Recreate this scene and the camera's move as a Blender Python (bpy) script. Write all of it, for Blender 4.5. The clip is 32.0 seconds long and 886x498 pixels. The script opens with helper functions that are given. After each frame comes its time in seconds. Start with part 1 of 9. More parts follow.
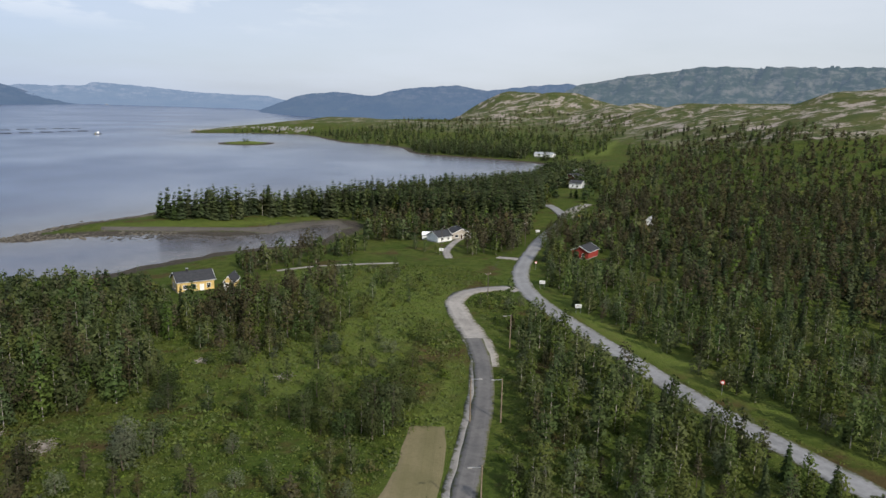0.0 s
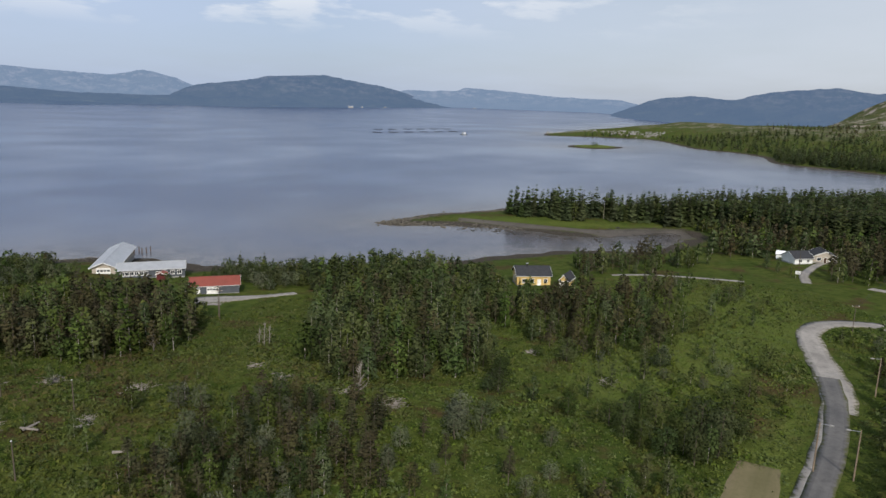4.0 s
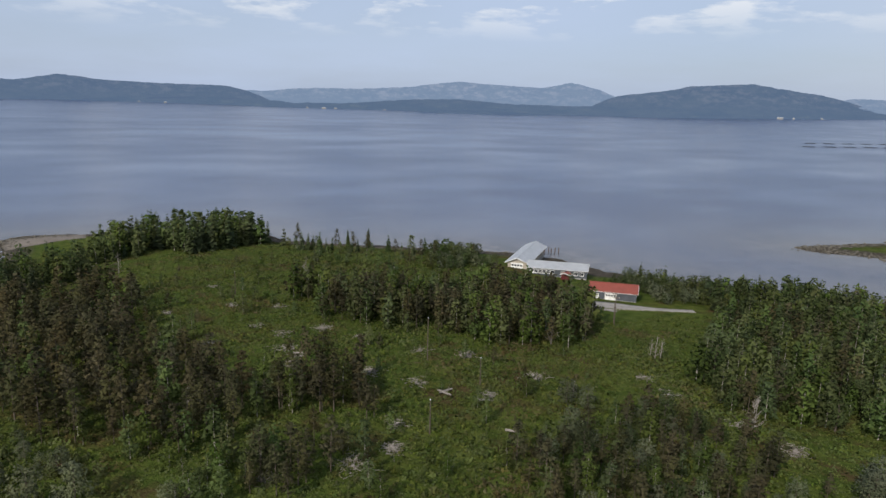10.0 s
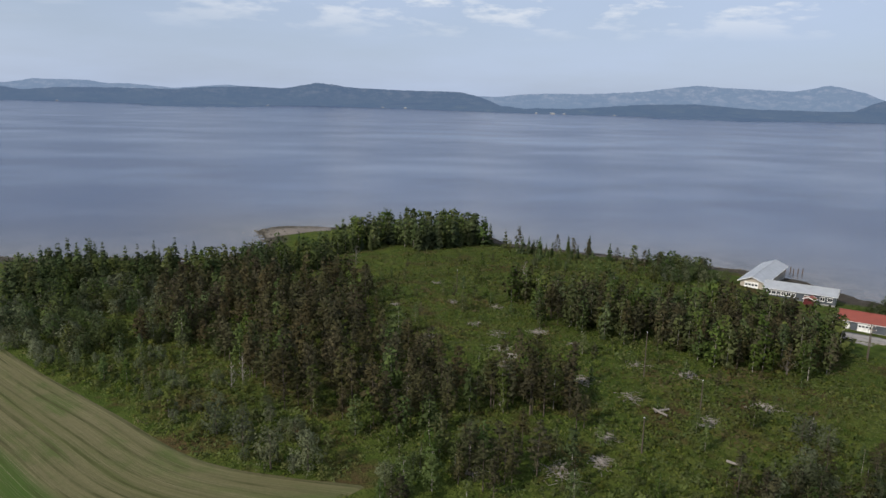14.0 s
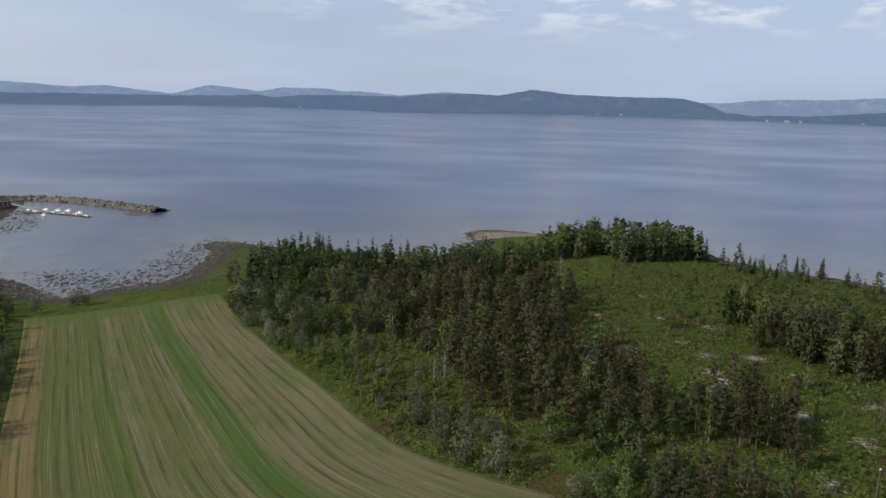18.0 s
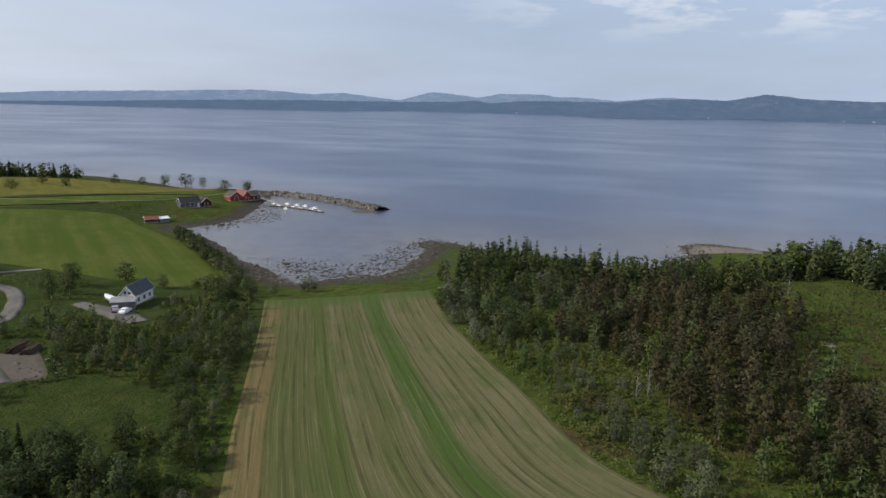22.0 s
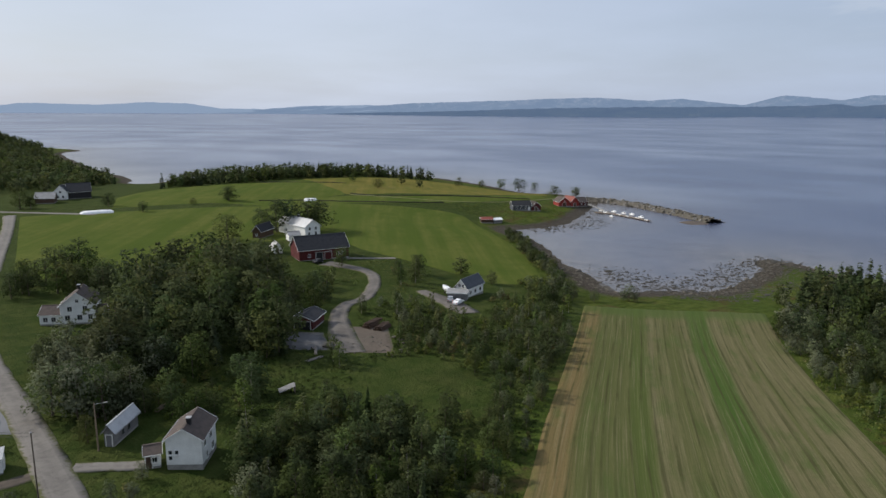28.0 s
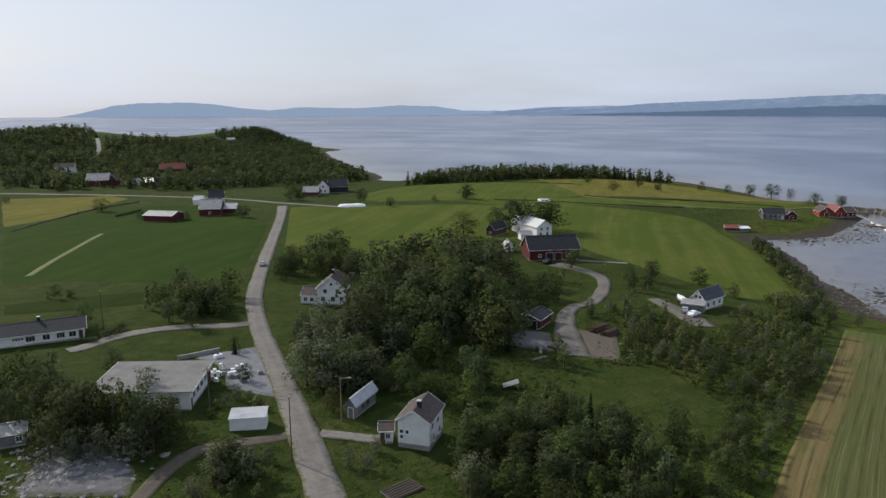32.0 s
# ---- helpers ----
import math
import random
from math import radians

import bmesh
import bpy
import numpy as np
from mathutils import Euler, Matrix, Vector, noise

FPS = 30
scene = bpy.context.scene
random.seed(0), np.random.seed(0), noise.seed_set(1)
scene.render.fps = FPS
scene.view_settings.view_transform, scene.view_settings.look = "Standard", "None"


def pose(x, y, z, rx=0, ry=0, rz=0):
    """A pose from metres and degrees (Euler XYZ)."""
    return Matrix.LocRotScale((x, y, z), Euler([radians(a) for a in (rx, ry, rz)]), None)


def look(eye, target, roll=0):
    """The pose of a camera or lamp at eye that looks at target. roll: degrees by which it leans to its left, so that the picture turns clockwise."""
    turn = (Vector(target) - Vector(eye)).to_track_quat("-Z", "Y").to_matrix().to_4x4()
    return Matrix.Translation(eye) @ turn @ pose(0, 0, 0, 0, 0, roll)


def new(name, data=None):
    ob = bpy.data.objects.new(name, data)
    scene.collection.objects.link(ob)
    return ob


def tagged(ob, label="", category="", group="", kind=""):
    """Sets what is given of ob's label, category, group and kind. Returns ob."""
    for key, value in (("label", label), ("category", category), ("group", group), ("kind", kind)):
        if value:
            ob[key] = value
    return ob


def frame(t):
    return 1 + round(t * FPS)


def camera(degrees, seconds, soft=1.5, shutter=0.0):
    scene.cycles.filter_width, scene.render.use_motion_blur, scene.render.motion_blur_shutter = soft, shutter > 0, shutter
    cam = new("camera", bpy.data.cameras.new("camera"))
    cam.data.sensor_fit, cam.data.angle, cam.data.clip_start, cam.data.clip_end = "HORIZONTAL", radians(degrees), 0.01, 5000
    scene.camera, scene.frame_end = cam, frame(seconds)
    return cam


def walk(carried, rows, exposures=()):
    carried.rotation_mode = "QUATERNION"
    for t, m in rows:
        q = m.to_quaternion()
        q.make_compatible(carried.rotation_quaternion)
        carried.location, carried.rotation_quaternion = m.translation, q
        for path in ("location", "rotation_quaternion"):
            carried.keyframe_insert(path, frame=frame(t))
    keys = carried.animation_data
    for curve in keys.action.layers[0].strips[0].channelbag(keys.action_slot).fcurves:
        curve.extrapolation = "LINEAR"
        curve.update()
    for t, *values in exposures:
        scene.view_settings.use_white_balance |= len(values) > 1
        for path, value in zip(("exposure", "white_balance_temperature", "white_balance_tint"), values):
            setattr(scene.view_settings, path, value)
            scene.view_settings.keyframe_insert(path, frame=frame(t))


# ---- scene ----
cam = camera(64.82, 32.0, soft=1.5)
EYE = (0.0, 0.0, 61.0)
TURNS = [  # seconds, yaw, pitch, roll
    (0.0, 0.74, -11.41, -1.28),
    (0.5, 4.83, -11.48, -1.30),
    (1.0, 9.47, -11.57, -1.39),
    (1.5, 12.62, -11.62, -1.48),
    (2.0, 16.08, -11.64, -1.47),
    (2.5, 19.21, -11.67, -1.45),
    (3.0, 22.63, -11.69, -1.47),
    (3.5, 25.60, -11.73, -1.53),
    (5.5, 37.99, -11.81, -1.54),
    (6.0, 41.14, -11.80, -1.52),
    (6.5, 43.88, -11.83, -1.53),
    (7.0, 46.75, -11.83, -1.52),
    (7.5, 49.19, -11.80, -1.50),
    (8.0, 51.80, -11.79, -1.48),
    (8.5, 53.97, -11.78, -1.45),
    (9.0, 56.59, -11.78, -1.40),
    (9.5, 58.96, -11.78, -1.35),
    (10.0, 61.32, -11.76, -1.36),
    (10.5, 63.83, -11.76, -1.33),
    (11.0, 66.17, -11.75, -1.36),
    (11.5, 68.47, -11.76, -1.26),
    (12.0, 70.65, -11.77, -1.21),
    (12.5, 72.95, -11.75, -1.21),
    (13.0, 75.11, -11.73, -1.23),
    (13.5, 77.41, -11.73, -1.18),
    (14.0, 79.58, -11.73, -1.21),
    (14.5, 81.91, -11.68, -1.23),
    (16.5, 90.37, -11.58, -1.21),
    (17.0, 92.40, -11.56, -1.27),
    (17.5, 94.67, -11.55, -1.30),
    (18.0, 96.67, -11.57, -1.26),
    (18.5, 98.90, -11.54, -1.17),
    (19.0, 100.98, -11.51, -1.22),
    (19.5, 103.23, -11.53, -1.32),
    (20.0, 105.25, -11.52, -1.34),
    (20.5, 107.49, -11.50, -1.33),
    (21.0, 109.53, -11.49, -1.28),
    (21.5, 111.84, -11.49, -1.26),
    (22.0, 113.91, -11.47, -1.25),
    (22.5, 116.22, -11.47, -1.18),
    (23.0, 118.30, -11.45, -1.09),
    (23.5, 120.60, -11.43, -0.95),
    (24.0, 122.72, -11.42, -0.88),
    (24.5, 125.04, -11.40, -0.83),
    (25.0, 127.13, -11.39, -0.75),
    (25.5, 129.44, -11.36, -0.62),
    (27.5, 138.22, -11.27, -0.36),
    (28.0, 140.32, -11.24, -0.29),
    (28.5, 142.68, -11.23, -0.23),
    (29.0, 145.00, -11.22, -0.19),
    (29.5, 147.60, -11.22, -0.13),
    (30.0, 149.94, -11.23, 0.00),
    (30.5, 152.46, -11.22, 0.10),
    (31.0, 154.71, -11.18, 0.20),
    (31.5, 157.14, -11.16, 0.29),
    (32.0, 159.33, -11.16, 0.28),
]
walk(cam, [(t, pose(*EYE, 90 + p, r, y)) for t, y, p, r in TURNS], exposures=[(0.0, 0.2), (2.0, 0.05), (7.0, 0.0), (20.0, 0.0), (28.0, -0.02), (32.0, 0.0)])

# ---- light ----
SUN_AZ, SUN_EL = 214.0, 34.0      # heading anticlockwise from +y, and height, in degrees


def heading(a):
    return Vector((-math.sin(radians(a)), math.cos(radians(a)), 0.0))


sun = new("sun", bpy.data.lights.new("sun", "SUN"))
sun.data.energy, sun.data.angle, sun.data.color = 4.2, radians(1.5), (1.0, 0.93, 0.83)
sun.matrix_world = look((0, 0, 300), Vector((0, 0, 300)) - heading(SUN_AZ) * math.cos(radians(SUN_EL)) - Vector((0, 0, math.sin(radians(SUN_EL)))))

world = bpy.data.worlds.new("sky")
scene.world = world
world.use_nodes = True
wt = world.node_tree
wt.nodes.clear()


def wn(kind, **sets):
    n = wt.nodes.new(kind)
    for k, v in sets.items():
        if k in n.inputs:
            n.inputs[k].default_value = v
    return n


sky = wn("ShaderNodeTexSky")
sky.sky_type, sky.sun_disc = "NISHITA", False
sky.sun_elevation, sky.sun_rotation = radians(SUN_EL), radians(-SUN_AZ)
sky.air_density, sky.dust_density, sky.ozone_density = 1.0, 2.0, 1.0
sky_gain = wn("ShaderNodeVectorMath")
sky_gain.operation = "SCALE"
sky_gain.inputs["Scale"].default_value = 0.085
wt.links.new(sky.outputs[0], sky_gain.inputs[0])
tc = wn("ShaderNodeTexCoord")
sep = wn("ShaderNodeSeparateXYZ")
wt.links.new(tc.outputs["Generated"], sep.inputs[0])
up = wn("ShaderNodeMath")
up.operation = "MAXIMUM"
up.inputs[1].default_value = 0.0
wt.links.new(sep.outputs["Z"], up.inputs[0])
lift = wn("ShaderNodeMath")
lift.operation = "ADD"
lift.inputs[1].default_value = 0.14
wt.links.new(up.outputs[0], lift.inputs[0])
flat = wn("ShaderNodeVectorMath")
flat.operation = "DIVIDE"
wt.links.new(tc.outputs["Generated"], flat.inputs[0])
comb = wn("ShaderNodeCombineXYZ")
comb.inputs[2].default_value = 1.0
wt.links.new(lift.outputs[0], comb.inputs[0])
wt.links.new(lift.outputs[0], comb.inputs[1])
wt.links.new(comb.outputs[0], flat.inputs[1])
# broad veil of thin cloud, and firmer heaps higher up
veil = wn("ShaderNodeTexNoise", Scale=0.35, Detail=6.0, Roughness=0.55)
heap = wn("ShaderNodeTexNoise", Scale=10.0, Detail=7.0, Roughness=0.55)
tall = wn("ShaderNodeMapping")
tall.inputs["Scale"].default_value = (1.0, 1.0, 4.2)
wt.links.new(tc.outputs["Generated"], tall.inputs[0])
wt.links.new(tall.outputs[0], heap.inputs["Vector"])
wt.links.new(flat.outputs[0], veil.inputs["Vector"])
veil_r = wn("ShaderNodeMapRange")
for k, v in (("From Min", 0.3), ("From Max", 0.75), ("To Min", 0.60), ("To Max", 0.92)):
    veil_r.inputs[k].default_value = v
wt.links.new(veil.outputs[0], veil_r.inputs[0])
heap_r = wn("ShaderNodeMapRange")
for k, v in (("From Min", 0.49), ("From Max", 0.60), ("To Min", 0.0), ("To Max", 0.75)):
    heap_r.inputs[k].default_value = v
wt.links.new(heap.outputs[0], heap_r.inputs[0])
mix1 = wn("ShaderNodeMix")
mix1.data_type = "RGBA"
# the veil is brighter towards the sun
toward = wn("ShaderNodeVectorMath")
toward.operation = "DOT_PRODUCT"
toward.inputs[1].default_value = heading(SUN_AZ)
wt.links.new(tc.outputs["Generated"], toward.inputs[0])
glow = wn("ShaderNodeMapRange")
glow.inputs["From Min"].default_value, glow.inputs["From Max"].default_value = -0.3, 0.4
wt.links.new(toward.outputs["Value"], glow.inputs[0])
veil_c = wn("ShaderNodeMix")
veil_c.data_type = "RGBA"
veil_c.inputs["A"].default_value = (0.515, 0.62, 0.83, 1)
veil_c.inputs["B"].default_value = (0.685, 0.765, 0.925, 1)
wt.links.new(glow.outputs[0], veil_c.inputs["Factor"])
# and whiter where the cloud lies thicker, up the fjord
north = wn("ShaderNodeVectorMath")
north.operation = "DOT_PRODUCT"
north.inputs[1].default_value = heading(-25.0)
wt.links.new(tc.outputs["Generated"], north.inputs[0])
thick = wn("ShaderNodeMapRange")
thick.inputs["From Min"].default_value, thick.inputs["From Max"].default_value, thick.inputs["To Max"].default_value = 0.45, 1.0, 0.85
wt.links.new(north.outputs["Value"], thick.inputs[0])
veil_n = wn("ShaderNodeMix")
veil_n.data_type = "RGBA"
veil_n.inputs["B"].default_value = (0.70, 0.735, 0.79, 1)
wt.links.new(thick.outputs[0], veil_n.inputs["Factor"])
wt.links.new(veil_c.outputs["Result"], veil_n.inputs["A"])
wt.links.new(veil_n.outputs["Result"], mix1.inputs["B"])
wt.links.new(veil_r.outputs[0], mix1.inputs["Factor"])
wt.links.new(sky_gain.outputs[0], mix1.inputs["A"])
mix2 = wn("ShaderNodeMix")
mix2.data_type = "RGBA"
mix2.inputs["B"].default_value = (0.88, 0.90, 0.93, 1)
high = wn("ShaderNodeMapRange")
high.inputs["From Min"].default_value, high.inputs["From Max"].default_value = 0.085, 0.135
wt.links.new(sep.outputs["Z"], high.inputs[0])
heap_f = wn("ShaderNodeMath")
heap_f.operation = "MULTIPLY"
wt.links.new(heap_r.outputs[0], heap_f.inputs[0])
# the heaps stand over the open fjord
bank = wn("ShaderNodeVectorMath")
bank.operation = "DOT_PRODUCT"
bank.inputs[1].default_value = heading(60.0)
wt.links.new(tc.outputs["Generated"], bank.inputs[0])
bank_r = wn("ShaderNodeMapRange")
bank_r.inputs["From Min"].default_value, bank_r.inputs["From Max"].default_value = 0.55, 0.95
wt.links.new(bank.outputs["Value"], bank_r.inputs[0])
heap_h = wn("ShaderNodeMath")
heap_h.operation = "MULTIPLY"
wt.links.new(high.outputs[0], heap_h.inputs[0])
wt.links.new(bank_r.outputs[0], heap_h.inputs[1])
wt.links.new(heap_h.outputs[0], heap_f.inputs[1])
wt.links.new(heap_f.outputs[0], mix2.inputs["Factor"])
wt.links.new(mix1.outputs["Result"], mix2.inputs["A"])
bg = wn("ShaderNodeBackground", Strength=1.0)
wo = wn("ShaderNodeOutputWorld")
wt.links.new(mix2.outputs["Result"], bg.inputs[0])
wt.links.new(bg.outputs[0], wo.inputs[0])

# ---- materials ----


class Mat:
    """A small builder for node materials."""

    def __init__(self, name, rough=0.8, metal=0.0, spec=0.3):
        self.m = bpy.data.materials.new(name)
        self.m.use_nodes = True
        self.t = self.m.node_tree
        self.t.nodes.clear()
        self.out = self.t.nodes.new("ShaderNodeOutputMaterial")
        self.b = self.t.nodes.new("ShaderNodeBsdfPrincipled")
        self.b.inputs["Roughness"].default_value = rough
        self.b.inputs["Metallic"].default_value = metal
        self.b.inputs["Specular IOR Level"].default_value = spec
        self.link(self.b.outputs[0], self.out.inputs[0])

    def link(self, a, b):
        self.t.links.new(a, b)

    def node(self, kind, **sets):
        n = self.t.nodes.new(kind)
        for k, v in sets.items():
            n.inputs[k].default_value = v
        return n

    def coords(self, which="Object"):
        return self.t.nodes.new("ShaderNodeTexCoord").outputs[which]

    def where(self):
        return self.t.nodes.new("ShaderNodeNewGeometry").outputs["Position"]

    def mapped(self, vec, scale=(1, 1, 1), rot=0.0):
        n = self.node("ShaderNodeMapping")
        n.inputs["Scale"].default_value = scale
        n.inputs["Rotation"].default_value = (0, 0, rot)
        self.link(vec, n.inputs[0])
        return n.outputs[0]

    def noise(self, vec, scale, detail=4.0, rough=0.55):
        n = self.node("ShaderNodeTexNoise", Scale=scale, Detail=detail, Roughness=rough)
        self.link(vec, n.inputs["Vector"])
        return n.outputs[0]

    def span(self, v, a, b, c=0.0, d=1.0):
        n = self.node("ShaderNodeMapRange")
        for k, x in (("From Min", a), ("From Max", b), ("To Min", c), ("To Max", d)):
            n.inputs[k].default_value = x
        self.link(v, n.inputs[0])
        return n.outputs[0]

    def math(self, op, a, b=None):
        n = self.t.nodes.new("ShaderNodeMath")
        n.operation = op
        for i, x in enumerate((a, b)):
            if x is None:
                continue
            if isinstance(x, (int, float)):
                n.inputs[i].default_value = x
            else:
                self.link(x, n.inputs[i])
        return n.outputs[0]

    def mix(self, fac, a, b, mode="MIX"):
        n = self.t.nodes.new("ShaderNodeMix")
        n.data_type, n.blend_type = "RGBA", mode
        for key, x in (("Factor", fac), ("A", a), ("B", b)):
            if isinstance(x, (int, float)):
                n.inputs[key].default_value = x
            elif isinstance(x, tuple):
                n.inputs[key].default_value = (*x, 1.0)
            else:
                self.link(x, n.inputs[key])
        return n.outputs["Result"]

    def color(self, c):
        if isinstance(c, tuple):
            self.b.inputs["Base Color"].default_value = (*c, 1.0)
        else:
            self.link(c, self.b.inputs["Base Color"])
        return self

    def bump(self, h, strength=0.4, dist=0.05):
        n = self.node("ShaderNodeBump", Strength=strength, Distance=dist)
        self.link(h, n.inputs["Height"])
        self.link(n.outputs[0], self.b.inputs["Normal"])
        return self

    def attr(self, name):
        n = self.t.nodes.new("ShaderNodeAttribute")
        n.attribute_name = name
        return n.outputs["Fac"]


def paint(name, c, c2=None, scale=3.0, rough=0.7, board=0.0, metal=0.0, spec=0.3):
    """Painted or weathered surface with stains at two scales; board: width of upright boarding in metres."""
    k = Mat(name, rough, metal, spec)
    p = k.coords()
    c2 = c2 or tuple(x * 0.72 for x in c)
    a = k.span(k.noise(p, scale, 5), 0.35, 0.7)
    col = k.mix(a, c, c2)
    col = k.mix(k.span(k.noise(p, scale * 9, 3), 0.45, 0.75, 0, 0.35), col, tuple(x * 0.6 for x in c2))
    if board:
        w = k.node("ShaderNodeTexWave", Scale=0.314 / board)
        w.wave_profile = "SAW"
        s = k.t.nodes.new("ShaderNodeSeparateXYZ")
        k.link(p, s.inputs[0])
        xy = k.math("ADD", s.outputs[0], s.outputs[1])
        cb = k.t.nodes.new("ShaderNodeCombineXYZ")
        k.link(xy, cb.inputs[0])
        k.link(cb.outputs[0], w.inputs[0])
        k.bump(w.outputs["Fac"], 0.6, 0.02)
    k.color(col)
    return k.m


def leafy(name, c1, c2, dark, thru=0.3, hue=0.02, vary=0.28, rust=0.0):
    """Foliage: greens that vary tree by tree, with darker leaves and hollows among them."""
    k = Mat(name, 0.85, 0.0, 0.06)
    r = k.t.nodes.new("ShaderNodeObjectInfo").outputs["Random"]
    t = k.math("FRACT", k.math("ADD", k.attr("tint"), r))
    col = k.mix(t, c1, c2)
    isl = k.t.nodes.new("ShaderNodeNewGeometry").outputs["Random Per Island"]
    col = k.mix(k.span(isl, 0.0, 1.0, 0.0, 0.55), col, dark)
    p = k.where()
    col = k.mix(k.span(k.noise(p, 1.1, 3, 0.7), 0.42, 0.62, 0.3, 0.0), col, dark)
    col = k.mix(k.span(k.noise(p, 0.05, 3), 0.35, 0.7, 0, 0.4), col, tuple(x * 0.6 for x in c1))
    if rust:
        col = k.mix(k.span(k.noise(p, 0.07, 5, 0.65), 0.54, 0.63, 0, rust), col, (0.115, 0.082, 0.036))
        col = k.mix(k.span(k.noise(p, 0.16, 4, 0.6), 0.54, 0.64, 0, 0.55), col, tuple(x * 0.55 for x in c1))
    hs = k.node("ShaderNodeHueSaturation")
    t2 = k.math("FRACT", k.math("MULTIPLY", t, 7.31))
    k.link(k.span(t2, 0, 1, 0.5 - hue, 0.5 + hue), hs.inputs["Hue"])
    k.link(k.span(k.math("FRACT", k.math("MULTIPLY", t, 13.7)), 0, 1, 1 - vary, 1 + vary), hs.inputs["Value"])
    k.link(k.span(k.math("FRACT", k.math("MULTIPLY", t, 3.9)), 0, 1, 0.75, 1.05), hs.inputs["Saturation"])
    k.link(col, hs.inputs["Color"])
    col = hs.outputs[0]
    k.color(col)
    tr = k.t.nodes.new("ShaderNodeBsdfTranslucent")
    k.link(col, tr.inputs[0])
    ms = k.node("ShaderNodeMixShader", Fac=thru)
    k.link(k.b.outputs[0], ms.inputs[1])
    k.link(tr.outputs[0], ms.inputs[2])
    k.link(ms.outputs[0], k.out.inputs[0])
    return k.m


def ground_material():
    k = Mat("heath_ground", 0.95, 0.0, 0.03)
    p = k.where()
    n1, n2, n3 = k.noise(p, 0.045, 5), k.noise(p, 0.35, 5), k.noise(p, 2.2, 4)
    col = k.mix(k.span(n1, 0.38, 0.65), (0.050, 0.074, 0.015), (0.078, 0.092, 0.021))
    col = k.mix(k.span(n2, 0.4, 0.7), col, (0.026, 0.045, 0.007))
    col = k.mix(k.span(n3, 0.5, 0.75, 0, 0.6), col, (0.076, 0.080, 0.019))
    # heather and dry peat
    col = k.mix(k.span(k.noise(p, 0.08, 6, 0.65), 0.53, 0.64, 0, 0.8), col, (0.066, 0.042, 0.022))
    # bare rock on the high hills
    col = k.mix(k.span(k.attr("rock"), 0.0, 0.6, 0.0, 0.85), col, k.mix(k.span(n1, 0.38, 0.62), (0.048, 0.064, 0.022), (0.084, 0.084, 0.036)))
    rock = k.mix(k.span(n2, 0.3, 0.7), (0.34, 0.29, 0.25), (0.22, 0.19, 0.165))
    col = k.mix(k.math("MULTIPLY", k.attr("rock"), k.span(k.noise(p, 0.030, 8, 0.75), 0.51, 0.58)), col, rock)
    # lawn and meadow
    col = k.mix(k.attr("meadow"), col, k.mix(k.span(n2, 0.35, 0.7), (0.082, 0.114, 0.022), (0.116, 0.134, 0.036)))
    # southern farm turf: cloud shade is painted in as darker greens
    turf = k.mix(k.span(n2, 0.35, 0.7), (0.022, 0.038, 0.008), (0.044, 0.058, 0.015))
    turf = k.mix(k.span(k.noise(p, 0.14, 6, 0.7), 0.48, 0.62, 0, 0.7), turf, (0.058, 0.068, 0.020))
    turf = k.mix(k.span(k.noise(p, 3.5, 4, 0.7), 0.5, 0.7, 0, 0.5), turf, (0.012, 0.021, 0.005))
    col = k.mix(k.attr("lush"), col, turf)
    # shingle and tidal mud by the water
    z = k.t.nodes.new("ShaderNodeSeparateXYZ")
    k.link(p, z.inputs[0])
    h = k.math("ADD", z.outputs[2], k.span(n2, 0.2, 0.8, -0.35, 0.35))
    stone = k.mix(k.span(n3, 0.35, 0.65), (0.032, 0.027, 0.021), (0.078, 0.068, 0.056))
    col = k.mix(k.span(h, 0.6, 1.0, 1.0, 0.0), col, stone)
    mud = k.mix(k.span(n2, 0.35, 0.65), (0.075, 0.067, 0.056), (0.035, 0.031, 0.022))
    col = k.mix(k.span(h, 0.0, 0.3, 1.0, 0.0), col, mud)
    k.color(col)
    k.bump(k.math("ADD", k.noise(p, 0.9, 6, 0.65), k.math("MULTIPLY", n3, 0.4)), 0.9, 0.7)
    return k.m


def water_material():
    k = Mat("fjord_water", 0.12, 0.0, 0.5)
    p = k.where()
    w = k.noise(k.mapped(p, (0.0030, 0.0024, 1), radians(60)), 1.0, 6, 0.55)
    lane = k.noise(k.mapped(p, (0.0075, 0.0050, 1), radians(20)), 1.0, 5, 0.55)
    w = k.math("ADD", w, k.math("MULTIPLY", k.math("SUBTRACT", lane, 0.5), 0.8))
    col = k.mix(k.span(w, 0.4, 0.62), (0.012, 0.028, 0.084), (0.024, 0.042, 0.104))
    bed = k.mix(k.span(k.noise(p, 0.12, 6, 0.65), 0.45, 0.62), (0.135, 0.118, 0.098), (0.075, 0.066, 0.050))
    col = k.mix(k.math("MULTIPLY", k.attr("shoal"), 0.9), col, bed)
    k.color(col)
    k.link(k.span(w, 0.36, 0.68, 0.27, 0.18), k.b.inputs["Roughness"])
    ripple = k.math("ADD", k.noise(p, 0.55, 4, 0.6), k.math("MULTIPLY", k.noise(p, 0.09, 3), 2.0))
    far = k.t.nodes.new("ShaderNodeVectorMath")
    far.operation = "LENGTH"
    k.link(p, far.inputs[0])
    amp = k.math("MULTIPLY", k.span(w, 0.40, 0.64, 0.20, 0.05), k.span(far.outputs["Value"], 200.0, 900.0, 1.0, 0.0))
    n = k.node("ShaderNodeBump", Distance=0.5)
    k.link(amp, n.inputs["Strength"])
    k.link(ripple, n.inputs["Height"])
    k.link(n.outputs[0], k.b.inputs["Normal"])
    k.b.inputs["IOR"].default_value = 1.33
    return k.m


